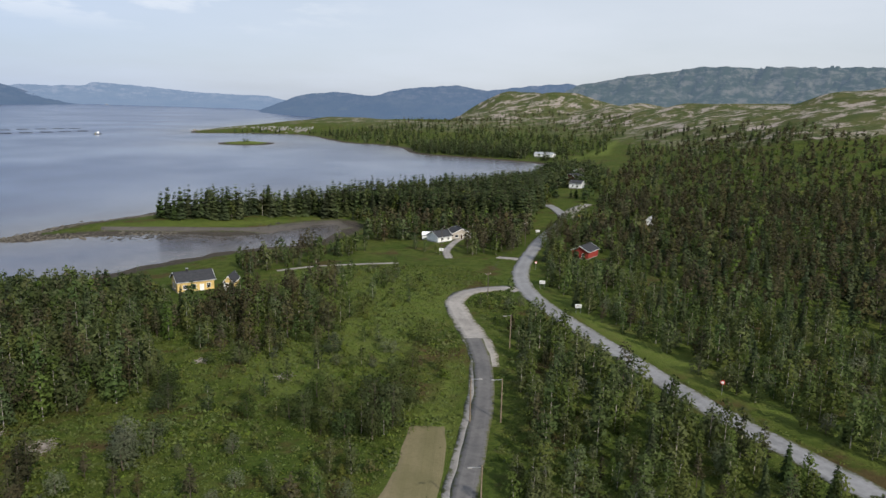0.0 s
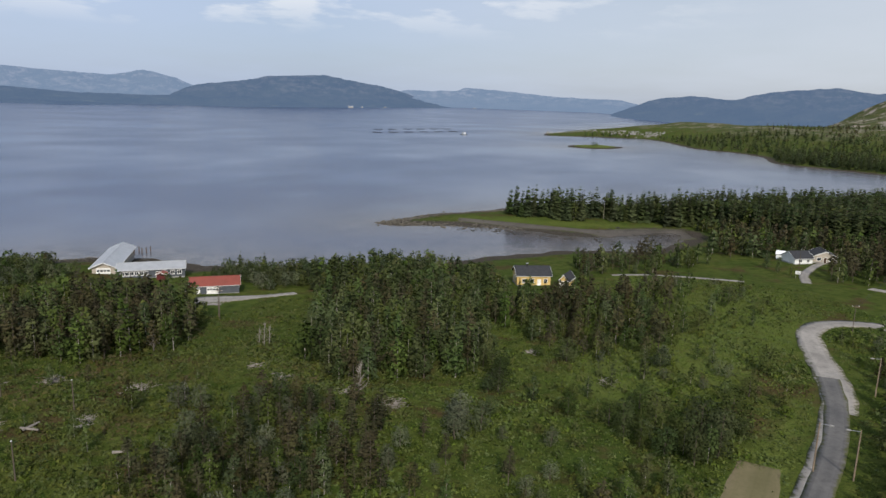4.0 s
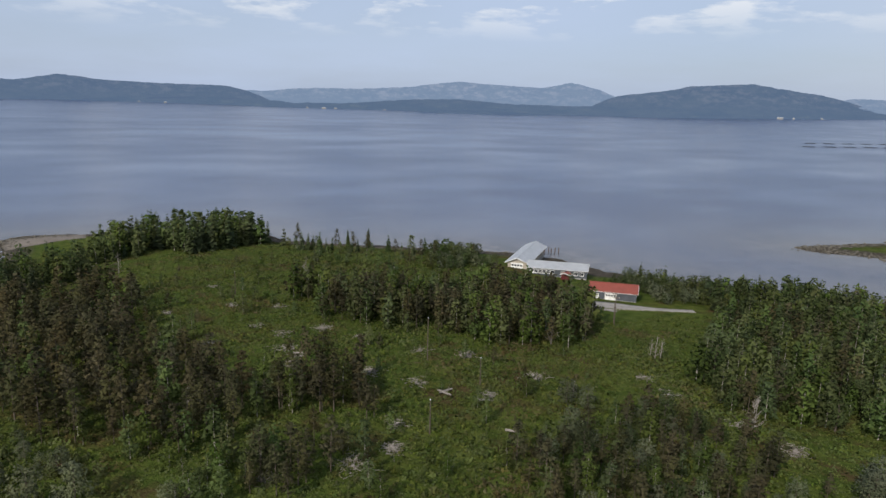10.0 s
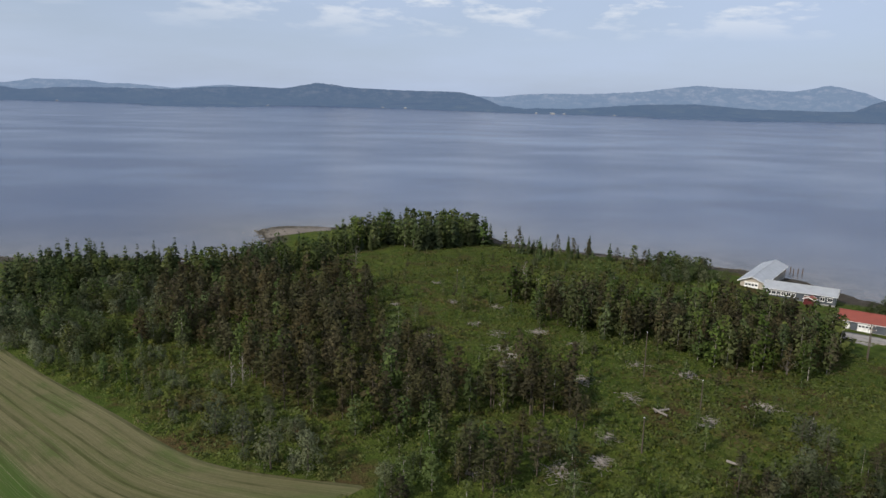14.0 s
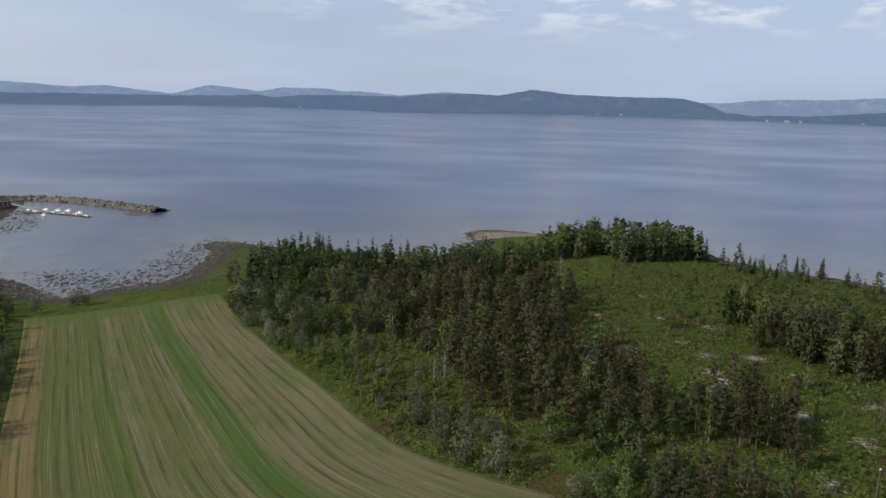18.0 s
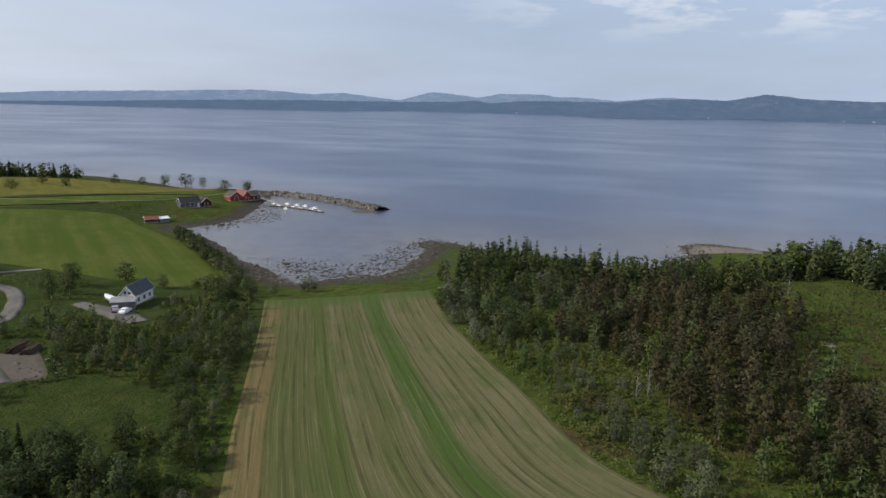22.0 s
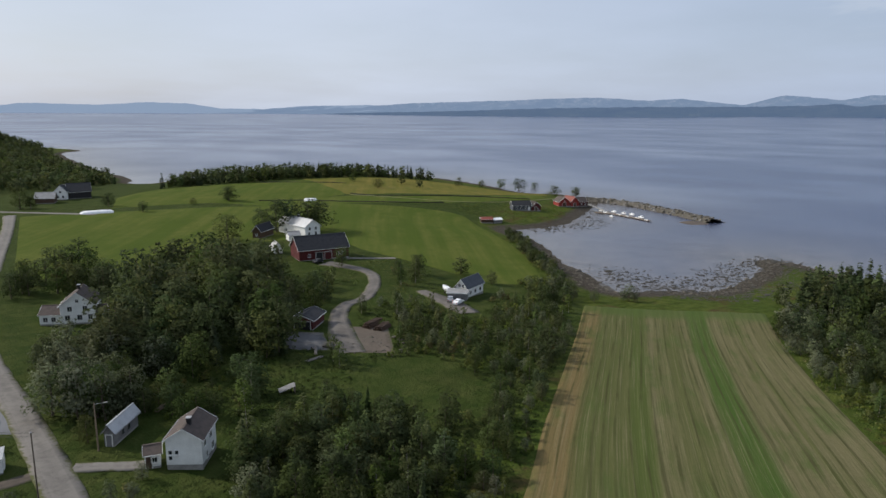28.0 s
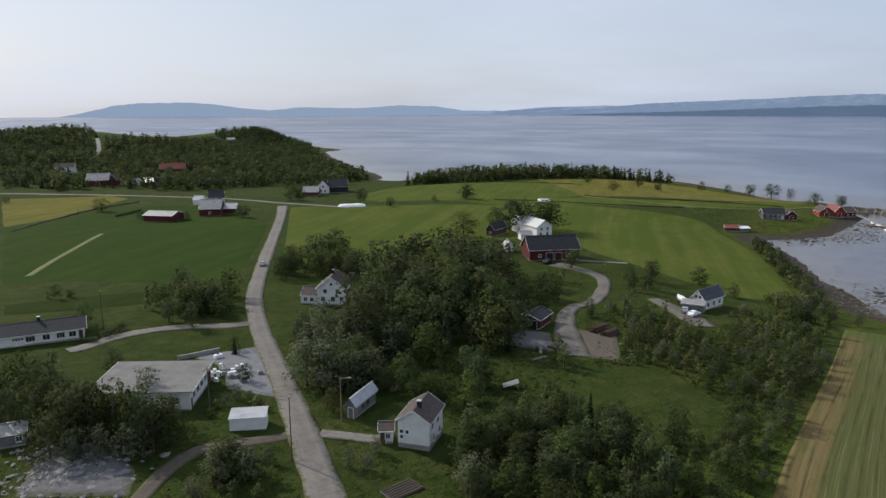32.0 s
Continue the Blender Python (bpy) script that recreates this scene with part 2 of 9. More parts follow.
def far_hills(name, c1, c2, haze_glow, veil, rock=0.0):
    """Distant hills of woods, clearings and bare crags, with distance haze mixed in as a flat glow."""
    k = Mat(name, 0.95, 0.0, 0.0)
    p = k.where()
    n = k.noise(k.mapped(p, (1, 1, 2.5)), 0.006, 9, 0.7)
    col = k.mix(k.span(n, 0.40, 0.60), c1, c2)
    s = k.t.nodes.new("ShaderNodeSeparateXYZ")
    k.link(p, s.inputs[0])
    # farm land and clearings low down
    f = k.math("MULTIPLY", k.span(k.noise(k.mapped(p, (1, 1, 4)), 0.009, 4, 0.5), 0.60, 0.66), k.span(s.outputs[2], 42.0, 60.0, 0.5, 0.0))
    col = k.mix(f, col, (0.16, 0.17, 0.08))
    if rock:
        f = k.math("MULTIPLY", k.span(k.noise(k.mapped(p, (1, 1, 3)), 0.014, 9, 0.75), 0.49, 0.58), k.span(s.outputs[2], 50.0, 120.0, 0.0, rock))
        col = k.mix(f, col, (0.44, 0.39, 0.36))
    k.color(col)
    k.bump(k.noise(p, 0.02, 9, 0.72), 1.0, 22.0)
    # distance haze is put in as emission; veil is its share
    e = k.node("ShaderNodeEmission", Color=(*haze_glow, 1), Strength=1.0)
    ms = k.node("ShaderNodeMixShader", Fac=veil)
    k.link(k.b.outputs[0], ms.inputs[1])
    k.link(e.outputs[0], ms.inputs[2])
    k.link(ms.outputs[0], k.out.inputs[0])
    return k.m


def gravel(name, c1, c2, streak=0.0):
    k = Mat(name, 0.92, 0.0, 0.2)
    p = k.where()
    a, b, c = k.noise(p, 0.12, 5), k.noise(p, 1.1, 5), k.noise(p, 9.0, 3)
    col = k.mix(k.span(a, 0.38, 0.62), c1, c2)
    col = k.mix(k.span(b, 0.42, 0.72, 0, 0.6), col, tuple(x * 0.62 for x in c2))
    col = k.mix(k.span(c, 0.4, 0.7, 0, 0.3), col, tuple(min(1, x * 1.3) for x in c1))
    # paler wheel tracks and a rougher middle
    tr = k.span(k.math("ADD", k.attr("edge"), k.math("MULTIPLY", k.math("SUBTRACT", a, 0.5), 0.25)), 0.10, 0.22, 0.35, 0.0)
    col = k.mix(tr, col, tuple(min(1, x * 1.35) for x in c1))
    col = k.mix(k.span(k.noise(p, 0.5, 5, 0.7), 0.56, 0.62, 0, 0.3), col, tuple(x * 0.55 for x in c2))
    grown = k.span(k.math("ADD", k.attr("edge"), k.math("MULTIPLY", k.math("SUBTRACT", b, 0.5), 1.6)), 0.5, 0.85)
    col = k.mix(grown, col, k.mix(k.span(c, 0.4, 0.6), (0.045, 0.060, 0.016), (0.085, 0.080, 0.035)))
    k.color(col)
    k.bump(b, 0.5, 0.05)
    return k.m


def mown_field(name, turn, c_green, c_straw, c_line, rows=0.42, straw=0.5):
    """A mown field with swaths along one heading, greener and drier by turns."""
    k = Mat(name, 0.95, 0.0, 0.02)
    p = k.where()
    q = k.mapped(p, (1, 1, 1), radians(turn))
    lanes = k.noise(k.mapped(q, (0.16, 0.004, 1)), 1.0, 3, 0.6)
    fine = k.noise(k.mapped(q, (rows * 2.4, 0.012, 1)), 1.0, 3, 0.6)
    patch = k.noise(p, 0.03, 5, 0.6)
    col = k.mix(k.span(k.math("ADD", lanes, k.math("MULTIPLY", patch, 0.6)), 0.62, 0.98, straw - 0.5, straw + 0.5), c_green, c_straw)
    col = k.mix(k.span(fine, 0.50, 0.68, 0, 0.3), col, c_line)
    col = k.mix(k.span(k.noise(p, 0.11, 6, 0.65), 0.45, 0.65, 0, 0.45), col, c_line)
    col = k.mix(k.span(k.noise(p, 1.7, 4), 0.45, 0.75, 0, 0.35), col, tuple(x * 0.7 for x in c_green))
    k.color(col)
    k.bump(k.math("ADD", fine, k.noise(p, 2.0, 4)), 0.6, 0.12)
    return k.m


def hay_material():
    """The mown hay field: raked swaths that follow its sides, a dry margin and greener strips."""
    k = Mat("mown_hay_field", 0.95, 0.0, 0.03)
    p = k.where()
    cb = k.t.nodes.new("ShaderNodeCombineXYZ")
    k.link(k.math("MULTIPLY", k.attr("across"), 58.0), cb.inputs[0])
    k.link(k.math("MULTIPLY", k.attr("along"), 150.0), cb.inputs[1])
    q = cb.outputs[0]
    wav = k.math("MULTIPLY", k.math("SUBTRACT", k.noise(k.mapped(q, (0.25, 0.03, 1)), 1.0, 4, 0.6), 0.5), 0.045)
    u = k.math("ADD", k.attr("across"), wav)
    ramp = k.t.nodes.new("ShaderNodeValToRGB")
    k.link(u, ramp.inputs[0])
    green, mid, straw, ochre = (0.062, 0.080, 0.023, 1), (0.077, 0.083, 0.031, 1), (0.118, 0.107, 0.055, 1), (0.136, 0.101, 0.046, 1)
    lush = (0.046, 0.080, 0.018, 1)
    stops = [(0.0, ochre), (0.085, ochre), (0.125, mid), (0.26, mid), (0.285, green), (0.33, green), (0.36, straw), (0.47, mid), (0.55, straw), (0.585, lush), (0.655, lush), (0.69, straw), (0.79, straw), (0.81, mid), (0.83, straw), (1.0, straw)]
    e = ramp.color_ramp.elements
    for i, (a, c) in enumerate(stops):
        x = e[i] if i < 2 else e.new(a)
        x.position, x.color = a, c
    col = ramp.outputs[0]
    # blotches of regrowth, and swaths a few metres wide
    col = k.mix(k.span(k.noise(k.mapped(q, (0.16, 0.05, 1)), 1.0, 5, 0.65), 0.50, 0.66, 0, 0.75), col, (0.060, 0.084, 0.024))
    col = k.mix(k.span(k.noise(k.mapped(q, (0.55, 0.010, 1)), 1.0, 3, 0.6), 0.48, 0.60, 0, 0.3), col, (0.070, 0.076, 0.028))
    # raked rows, a little over a metre apart
    fine = k.noise(k.mapped(q, (3.0, 0.028, 1)), 1.0, 4, 0.75)
    row = k.math("SINE", k.math("ADD", k.math("MULTIPLY", cb_x(k, q), 2.6), k.math("MULTIPLY", k.noise(k.mapped(q, (0.25, 0.012, 1)), 1.0, 3), 9.0)))
    worn_row = k.span(k.noise(k.mapped(q, (0.3, 0.06, 1)), 1.0, 4, 0.6), 0.38, 0.62, 0.0, 1.0)
    col = k.mix(k.span(fine, 0.53, 0.64, 0, 0.5), col, (0.175, 0.155, 0.090))
    col = k.mix(k.span(fine, 0.46, 0.37, 0, 0.5), col, (0.056, 0.062, 0.022))
    col = k.mix(k.math("MULTIPLY", k.span(row, 0.6, 0.97, 0, 0.8), worn_row), col, (0.044, 0.046, 0.018))
    # wheel tracks
    track = k.noise(k.mapped(q, (0.9, 0.006, 1)), 1.0, 2, 0.5)
    col = k.mix(k.span(track, 0.645, 0.68, 0, 0.5), col, (0.050, 0.046, 0.022))
    # the greener headland at the far end
    end = k.span(k.math("ADD", k.attr("along"), k.math("MULTIPLY", k.math("SUBTRACT", k.noise(p, 0.12, 3), 0.5), 0.06)), 0.89, 0.945)
    col = k.mix(k.math("MULTIPLY", end, 0.7), col, (0.058, 0.088, 0.023))
    col = k.mix(k.span(k.noise(p, 1.6, 4), 0.45, 0.75, 0, 0.3), col, (0.060, 0.068, 0.024))
    k.color(col)
    k.bump(k.math("ADD", fine, k.math("MULTIPLY", row, 0.2)), 0.6, 0.15)
    return k.m


def cb_x(k, vec):
    """The first coordinate of a vector."""
    s = k.t.nodes.new("ShaderNodeSeparateXYZ")
    k.link(vec, s.inputs[0])
    return s.outputs[0]


def glass_material():
    k = Mat("window_glass", 0.06, 0.0, 0.6)
    k.color((0.018, 0.022, 0.028))
    return k.m


M = {
    "ground": ground_material(),
    "water": water_material(),
    "glass": glass_material(),
    "white": paint("white_painted_boards", (0.74, 0.75, 0.74), (0.62, 0.63, 0.62), 0.6, 0.7, 0.15),
    "trim": paint("white_trim", (0.78, 0.78, 0.76), None, 1.0, 0.6),
    "yellow": paint("yellow_painted_boards", (0.62, 0.44, 0.16), None, 0.6, 0.7, 0.15),
    "red": paint("falu_red_boards", (0.092, 0.016, 0.016), (0.062, 0.012, 0.012), 0.6, 0.8, 0.16),
    "orange": paint("faded_red_boards", (0.27, 0.036, 0.026), None, 0.6, 0.8, 0.16),
    "brown": paint("brown_stained_boards", (0.085, 0.052, 0.034), None, 0.7, 0.8, 0.15),
    "grey": paint("weathered_grey_boards", (0.20, 0.20, 0.20), (0.12, 0.12, 0.125), 0.7, 0.85, 0.15),
    "bluegrey": paint("blue_grey_boards", (0.075, 0.085, 0.10), None, 0.7, 0.8, 0.15),
    "beige": paint("beige_boards", (0.40, 0.36, 0.30), None, 0.6, 0.8, 0.15),
    "black": paint("black_boards", (0.022, 0.022, 0.024), None, 0.7, 0.7, 0.15),
    "concrete": paint("concrete", (0.30, 0.295, 0.28), (0.20, 0.195, 0.185), 0.8, 0.9),
    "slate": paint("dark_roof_tiles", (0.045, 0.047, 0.052), (0.030, 0.031, 0.034), 1.2, 0.9, 0.0, 0.0, 0.12),
    "brownroof": paint("brown_roof_tiles", (0.105, 0.085, 0.075), (0.07, 0.06, 0.055), 1.2, 0.9, 0.0, 0.0, 0.12),
    "tin": paint("grey_sheet_metal_roof", (0.42, 0.43, 0.44), (0.34, 0.35, 0.36), 0.5, 0.42, 0.3, 0.3, 0.5),
    "dulltin": paint("dull_corrugated_roof", (0.30, 0.30, 0.30), (0.21, 0.205, 0.20), 0.5, 0.55, 0.3, 0.2, 0.4),
    "redroof": paint("red_sheet_roof", (0.23, 0.058, 0.040), (0.18, 0.05, 0.035), 0.5, 0.55, 0.3),
    "felt": paint("grey_roof_felt", (0.19, 0.186, 0.178), (0.14, 0.136, 0.132), 0.4, 0.9, 0.0, 0.0, 0.12),
    "bark": paint("grey_brown_bark", (0.105, 0.085, 0.065), (0.06, 0.05, 0.04), 2.0, 0.95),
    "birchbark": paint("pale_birch_bark", (0.34, 0.32, 0.28), (0.16, 0.14, 0.12), 2.0, 0.9),
    "deadwood": paint("bleached_dead_wood", (0.25, 0.225, 0.20), (0.14, 0.125, 0.11), 1.5, 0.9),
    "wood": paint("weathered_timber", (0.22, 0.17, 0.12), (0.13, 0.10, 0.075), 1.5, 0.9),
    "rock": paint("grey_rock", (0.26, 0.25, 0.235), (0.15, 0.145, 0.135), 0.8, 0.95),
    "darkrock": paint("weedy_shore_rock", (0.12, 0.108, 0.088), (0.06, 0.054, 0.04), 0.8, 0.95),
    "weed": paint("wet_seaweed", (0.040, 0.034, 0.022), (0.022, 0.019, 0.013), 0.8, 0.7),
    "steel": paint("galvanised_steel", (0.42, 0.43, 0.44), None, 2.0, 0.45, 0.0, 0.7, 0.5),
    "rubber": paint("black_rubber", (0.015, 0.015, 0.015), None, 2.0, 0.8),
    "carwhite": paint("white_car_paint", (0.78, 0.79, 0.80), (0.72, 0.73, 0.74), 1.0, 0.22, 0.0, 0.0, 0.6),
    "cargrey": paint("silver_car_paint", (0.40, 0.41, 0.42), None, 1.0, 0.25, 0.0, 0.5, 0.6),
    "plastic": paint("white_plastic_sheet", (0.80, 0.81, 0.82), (0.70, 0.71, 0.72), 1.0, 0.5),
    "signyellow": paint("yellow_sign_face", (0.75, 0.60, 0.05), None, 1.0, 0.5),
    "signred": paint("red_sign_face", (0.60, 0.04, 0.03), None, 1.0, 0.5),
    "asphalt": gravel("worn_asphalt", (0.115, 0.110, 0.105), (0.085, 0.083, 0.082)),
    "newasphalt": gravel("pale_grey_asphalt", (0.20, 0.20, 0.20), (0.165, 0.165, 0.165)),
    "gravelroad": gravel("pale_gravel", (0.27, 0.25, 0.225), (0.195, 0.18, 0.162)),
    "farmgravel": gravel("grey_brown_yard_gravel", (0.135, 0.122, 0.110), (0.092, 0.084, 0.075)),
    "farmroad": gravel("grey_gravel_road", (0.158, 0.147, 0.133), (0.125, 0.116, 0.106)),
    "bluegravel": gravel("crushed_blue_grey_stone", (0.150, 0.155, 0.165), (0.10, 0.104, 0.112)),
    "rubble": gravel("grey_rubble", (0.105, 0.105, 0.108), (0.060, 0.060, 0.062)),
    "dirt": gravel("brown_dirt", (0.095, 0.078, 0.062), (0.062, 0.051, 0.041)),
    "bank": paint("overgrown_earth_bank", (0.030, 0.034, 0.015), (0.018, 0.018, 0.010), 0.8, 0.95),
    "shelf": gravel("brown_shore_rock", (0.15, 0.128, 0.108), (0.088, 0.076, 0.063)),
    "mud": gravel("tidal_mud", (0.085, 0.075, 0.063), (0.050, 0.044, 0.037)),
    "verge": gravel("dry_grass_verge", (0.12, 0.125, 0.045), (0.10, 0.115, 0.035)),
    "hay": hay_material(),
    "stubble": mown_field("dry_stubble_plot", 2.0, (0.135, 0.120, 0.062), (0.205, 0.168, 0.105), (0.095, 0.090, 0.044), 0.5, 0.65),
    "pasture": mown_field("green_pasture", 35.0, (0.056, 0.080, 0.014), (0.096, 0.106, 0.026), (0.047, 0.069, 0.012), 0.25, 0.35),
    # darker copy of the pasture: cloud shade put into its colour
    "shadepasture": mown_field("cloud_shaded_pasture", 35.0, (0.025, 0.047, 0.008), (0.038, 0.056, 0.011), (0.020, 0.039, 0.007), 0.25, 0.3),
    "meadow": mown_field("yellowing_meadow", 35.0, (0.090, 0.096, 0.020), (0.150, 0.125, 0.034), (0.078, 0.084, 0.020), 0.25, 0.5),
    # lawn green lowered too, with the farm's cloud shade in the colour
    "lawn": mown_field("lawn", 60.0, (0.020, 0.034, 0.007), (0.032, 0.042, 0.009), (0.016, 0.028, 0.005), 0.2, 0.3),
    "birch": leafy("birch_leaves", (0.084, 0.12, 0.029), (0.12, 0.142, 0.041), (0.0504, 0.072, 0.0174), 0.38, 0.025),
    "broadleaf": leafy("broadleaf_leaves", (0.054, 0.079, 0.022), (0.1, 0.12, 0.038), (0.0324, 0.0474, 0.0132), 0.38, 0.025),
    "willow": leafy("grey_willow_leaves", (0.112, 0.134, 0.068), (0.155, 0.17, 0.096), (0.0672, 0.0804, 0.0408), 0.34, 0.015),
    "spruce": leafy("spruce_needles", (0.052, 0.078, 0.027), (0.088, 0.108, 0.04), (0.0312, 0.0468, 0.0162), 0.32, 0.02),
    "pine": leafy("brownish_pine_needles", (0.068, 0.068, 0.029), (0.104, 0.085, 0.041), (0.038, 0.038, 0.016), 0.34, 0.02, 0.36),
    "roughgrass": leafy("rough_green_growth", (0.112, 0.158, 0.028), (0.14, 0.164, 0.038), (0.0784, 0.1106, 0.0196), 0.35, 0.015, 0.13, 0.3),
    # rank grass of the farm, its greens darkened to carry the cloud shade there
    "shadegrass": leafy("shaded_rank_grass", (0.025, 0.043, 0.009), (0.042, 0.056, 0.013), (0.017, 0.029, 0.006), 0.30, 0.015, 0.13),
    "scrub": leafy("heath_scrub", (0.1, 0.14, 0.026), (0.155, 0.156, 0.04), (0.066, 0.0924, 0.0172), 0.36, 0.015, 0.13, 0.75),
}

# ---- the lie of the land ----
# the coast of the main land, in metres, from the far shore round to the headland
COAST_A = [(2600, 4600), (500, 4500), (-500, 2900), (-563, 1544), (-419, 1497), (-305, 1471), (-185, 1207), (-124, 1158), (-72, 1079), (-48, 951), (37, 882), (107, 821), (117, 776), (77, 672), (55, 585),
           (37, 548), (1, 515), (-42, 486), (-89, 461), (-139, 430), (-157, 402), (-165, 376), (-185, 341), (-192, 315), (-195, 297)]
COAST_B = [(-181, 302), (-165, 314), (-133, 324), (-96, 326), (-75, 356), (-59, 365), (-49, 349), (-59, 307), (-78, 292), (-96, 278), (-106, 262), (-116, 246), (-125, 231),
           (-124, 222), (-147, 205), (-171, 188), (-191, 180), (-192, 175), (-217, 174), (-240, 158), (-259, 134)]
COAST_C = [(-285, 98), (-300, 82), (-314, 77), (-331, 55), (-343, 37), (-343, 12), (-346, -4), (-339, -23), (-308, -18), (-283, -26), (-271, -48), (-281, -76),
           (-279, -96), (-284, -114), (-286, -134), (-266, -122), (-242, -117), (-221, -117), (-208, -128), (-196, -134)]
COAST_D = [(-193, -141), (-197, -152), (-210, -177), (-226, -203), (-243, -229), (-253, -258), (-269, -253), (-288, -250), (-306, -256), (-341, -275), (-377, -294), (-387, -315),
           (-395, -342), (-380, -365), (-394, -427), (-399, -508), (-361, -606), (-280, -646), (-224, -622), (-184, -597), (-167, -618), (-179, -648), (-179, -735), (-188, -881), (-204, -1057), (-217, -1228),
           (230, -1330), (420, -1750), (1200, -3000), (2600, -4700), (5200, -5200), (5200, 4600)]
COAST = np.array(COAST_A + COAST_B + COAST_C + COAST_D, float)


def rounded(pts, n, closed=False):
    """A smooth line through points, n steps between each two."""
    p = np.asarray(pts, float)
    idx = np.arange(len(p))
    m = len(p) if closed else len(p) - 1
    got = []
    for i in range(m):
        if closed:
            a, b, c, d = (p[(i + k) % len(p)] for k in (-1, 0, 1, 2))
        else:
            a, b, c, d = p[max(i - 1, 0)], p[i], p[i + 1], p[min(i + 2, len(p) - 1)]
        for s in np.arange(n) / n:
            got.append(0.5 * (2 * b + (c - a) * s + (2 * a - 5 * b + 4 * c - d) * s * s + (3 * b - a - 3 * c + d) * s ** 3))
    if not closed:
        got.append(p[-1])
    return np.array(got)


def line_gap(x, y, pts, closed=False):
    """How far points lie from a line of pieces."""
    best = np.full(np.shape(x), 1e9)
    n = len(pts)
    for i in range(n if closed else n - 1):
        ax, ay = pts[i]
        bx, by = pts[(i + 1) % n]
        ux, uy = bx - ax, by - ay
        s = np.clip(((x - ax) * ux + (y - ay) * uy) / (ux * ux + uy * uy + 1e-9), 0, 1)
        best = np.minimum(best, (x - ax - s * ux) ** 2 + (y - ay - s * uy) ** 2)
    return np.sqrt(best)


def inside(x, y, pts):
    """Whether points lie in a closed outline."""
    hit = np.zeros(np.shape(x), bool)
    n = len(pts)
    for i in range(n):
        ax, ay = pts[i]
        bx, by = pts[(i + 1) % n]
        if ay == by:
            continue
        hit ^= ((ay > y) != (by > y)) & (x < (bx - ax) * (y - ay) / (by - ay) + ax)
    return hit


SHORE = rounded(COAST, 3, True)
ISLET = rounded([(-361, 1084), (-345, 1148), (-289, 1137), (-290, 1065), (-324, 1050)], 3, True)
SKERRY = rounded([(-220, -1141), (-240, -1170), (-247, -1128), (-230, -1118)], 2, True)


def wobble(x, y, s, k):
    """Cheap smooth unevenness between -1 and 1."""
    x, y = x / s, y / s
    return (np.sin(x * 1.7 + k + 1.3 * np.sin(y * 1.1 + k)) + np.sin(y * 1.9 - k * 2 + 1.2 * np.sin(x * 0.9 + 2 * k)) + np.sin((x + y) * 1.2 + 3 * k)) / 3


def shore_gap(x, y):
    d = line_gap(x, y, SHORE, True)
    d = np.where(inside(x, y, SHORE), d, -d)
    for isle in (ISLET, SKERRY):
        e = line_gap(x, y, isle, True)
        d = np.maximum(d, np.where(inside(x, y, isle), e, -e))
    return d


# hills: heading, distance, height, spread along and across the line of sight
HILLS = [(-4.5, 2000, 58, 260, 150), (-8.5, 1950, 56, 260, 170), (-13.0, 1700, 42, 260, 200), (-18.0, 1450, 36, 260, 190), (-25.0, 1250, 32, 300, 200), (-32.0, 1150, 34, 300, 200),
         (9.0, 1750, 24, 160, 150), (12.5, 1550, 14, 120, 130), (2.0, 1500, 22, 250, 180), (-40.0, 1050, 34, 300, 220), (-27.0, 700, 12, 200, 150), (-40.0, 1700, 60, 500, 400),
         (173.6, 1150, 33, 90, 70), (181.0, 1080, 17, 160, 110), (189.0, 1050, 17, 220, 140), (202.0, 1000, 20, 260, 200)]


def land_z(x, y):
    """Height of the ground."""
    x, y = np.asarray(x, float), np.asarray(y, float)
    d = shore_gap(x, y)
    e = d + 1.5 * wobble(x, y, 14.0, 0.7) * np.clip(1 - d / 60, 0, 1)
    up = 0.15 + 9.3 * (1 - np.exp(-np.maximum(e, 0) / 85.0))
    down = np.maximum(-4.0, -0.05 * np.maximum(-e, 0))
    z = np.where(e > 0, up, 0.15 + down + 0.10 * wobble(x, y, 5.0, 2.1) * (d > -40))
    rise = np.clip(d / 150, 0, 1)
    for a, r, h, sa, sc in HILLS:
        a = math.radians(a)
        u, v = -x * math.sin(a) + y * math.cos(a) - r, x * math.cos(a) + y * math.sin(a)
        z = z + h * rise * np.exp(-(u / sa) ** 2 - (v / sc) ** 2) * (1 + 0.22 * wobble(x, y, 75.0, a) + 0.10 * wobble(x, y, 27.0, a * 3))
    return z + 0.5 * np.clip(d / 40, 0, 1) * wobble(x, y, 33.0, 1.9)


# --- land mesh
def grid_axes():
    """Rings and headings of the ground sheet, close together where there is something to see."""
    rings = [0.0]
    r = 12.0
    while r < 4850:
        rings.append(r)
        r *= 1.0 + (0.055 if r < 60 else 0.018 if r < 700 else 0.03)
    rings.append(4850.0)
    heads = list(np.arange(-42.0, 200.0, 0.5)) + list(np.arange(200.0, 318.0, 3.0))
    return np.array(rings[1:]), np.array(heads)


RINGS, HEADS = grid_axes()
_rr, _hh = np.meshgrid(RINGS, np.radians(HEADS), indexing="ij")
GX, GY = -_rr * np.sin(_hh), _rr * np.cos(_hh)
GZ = land_z(GX, GY)


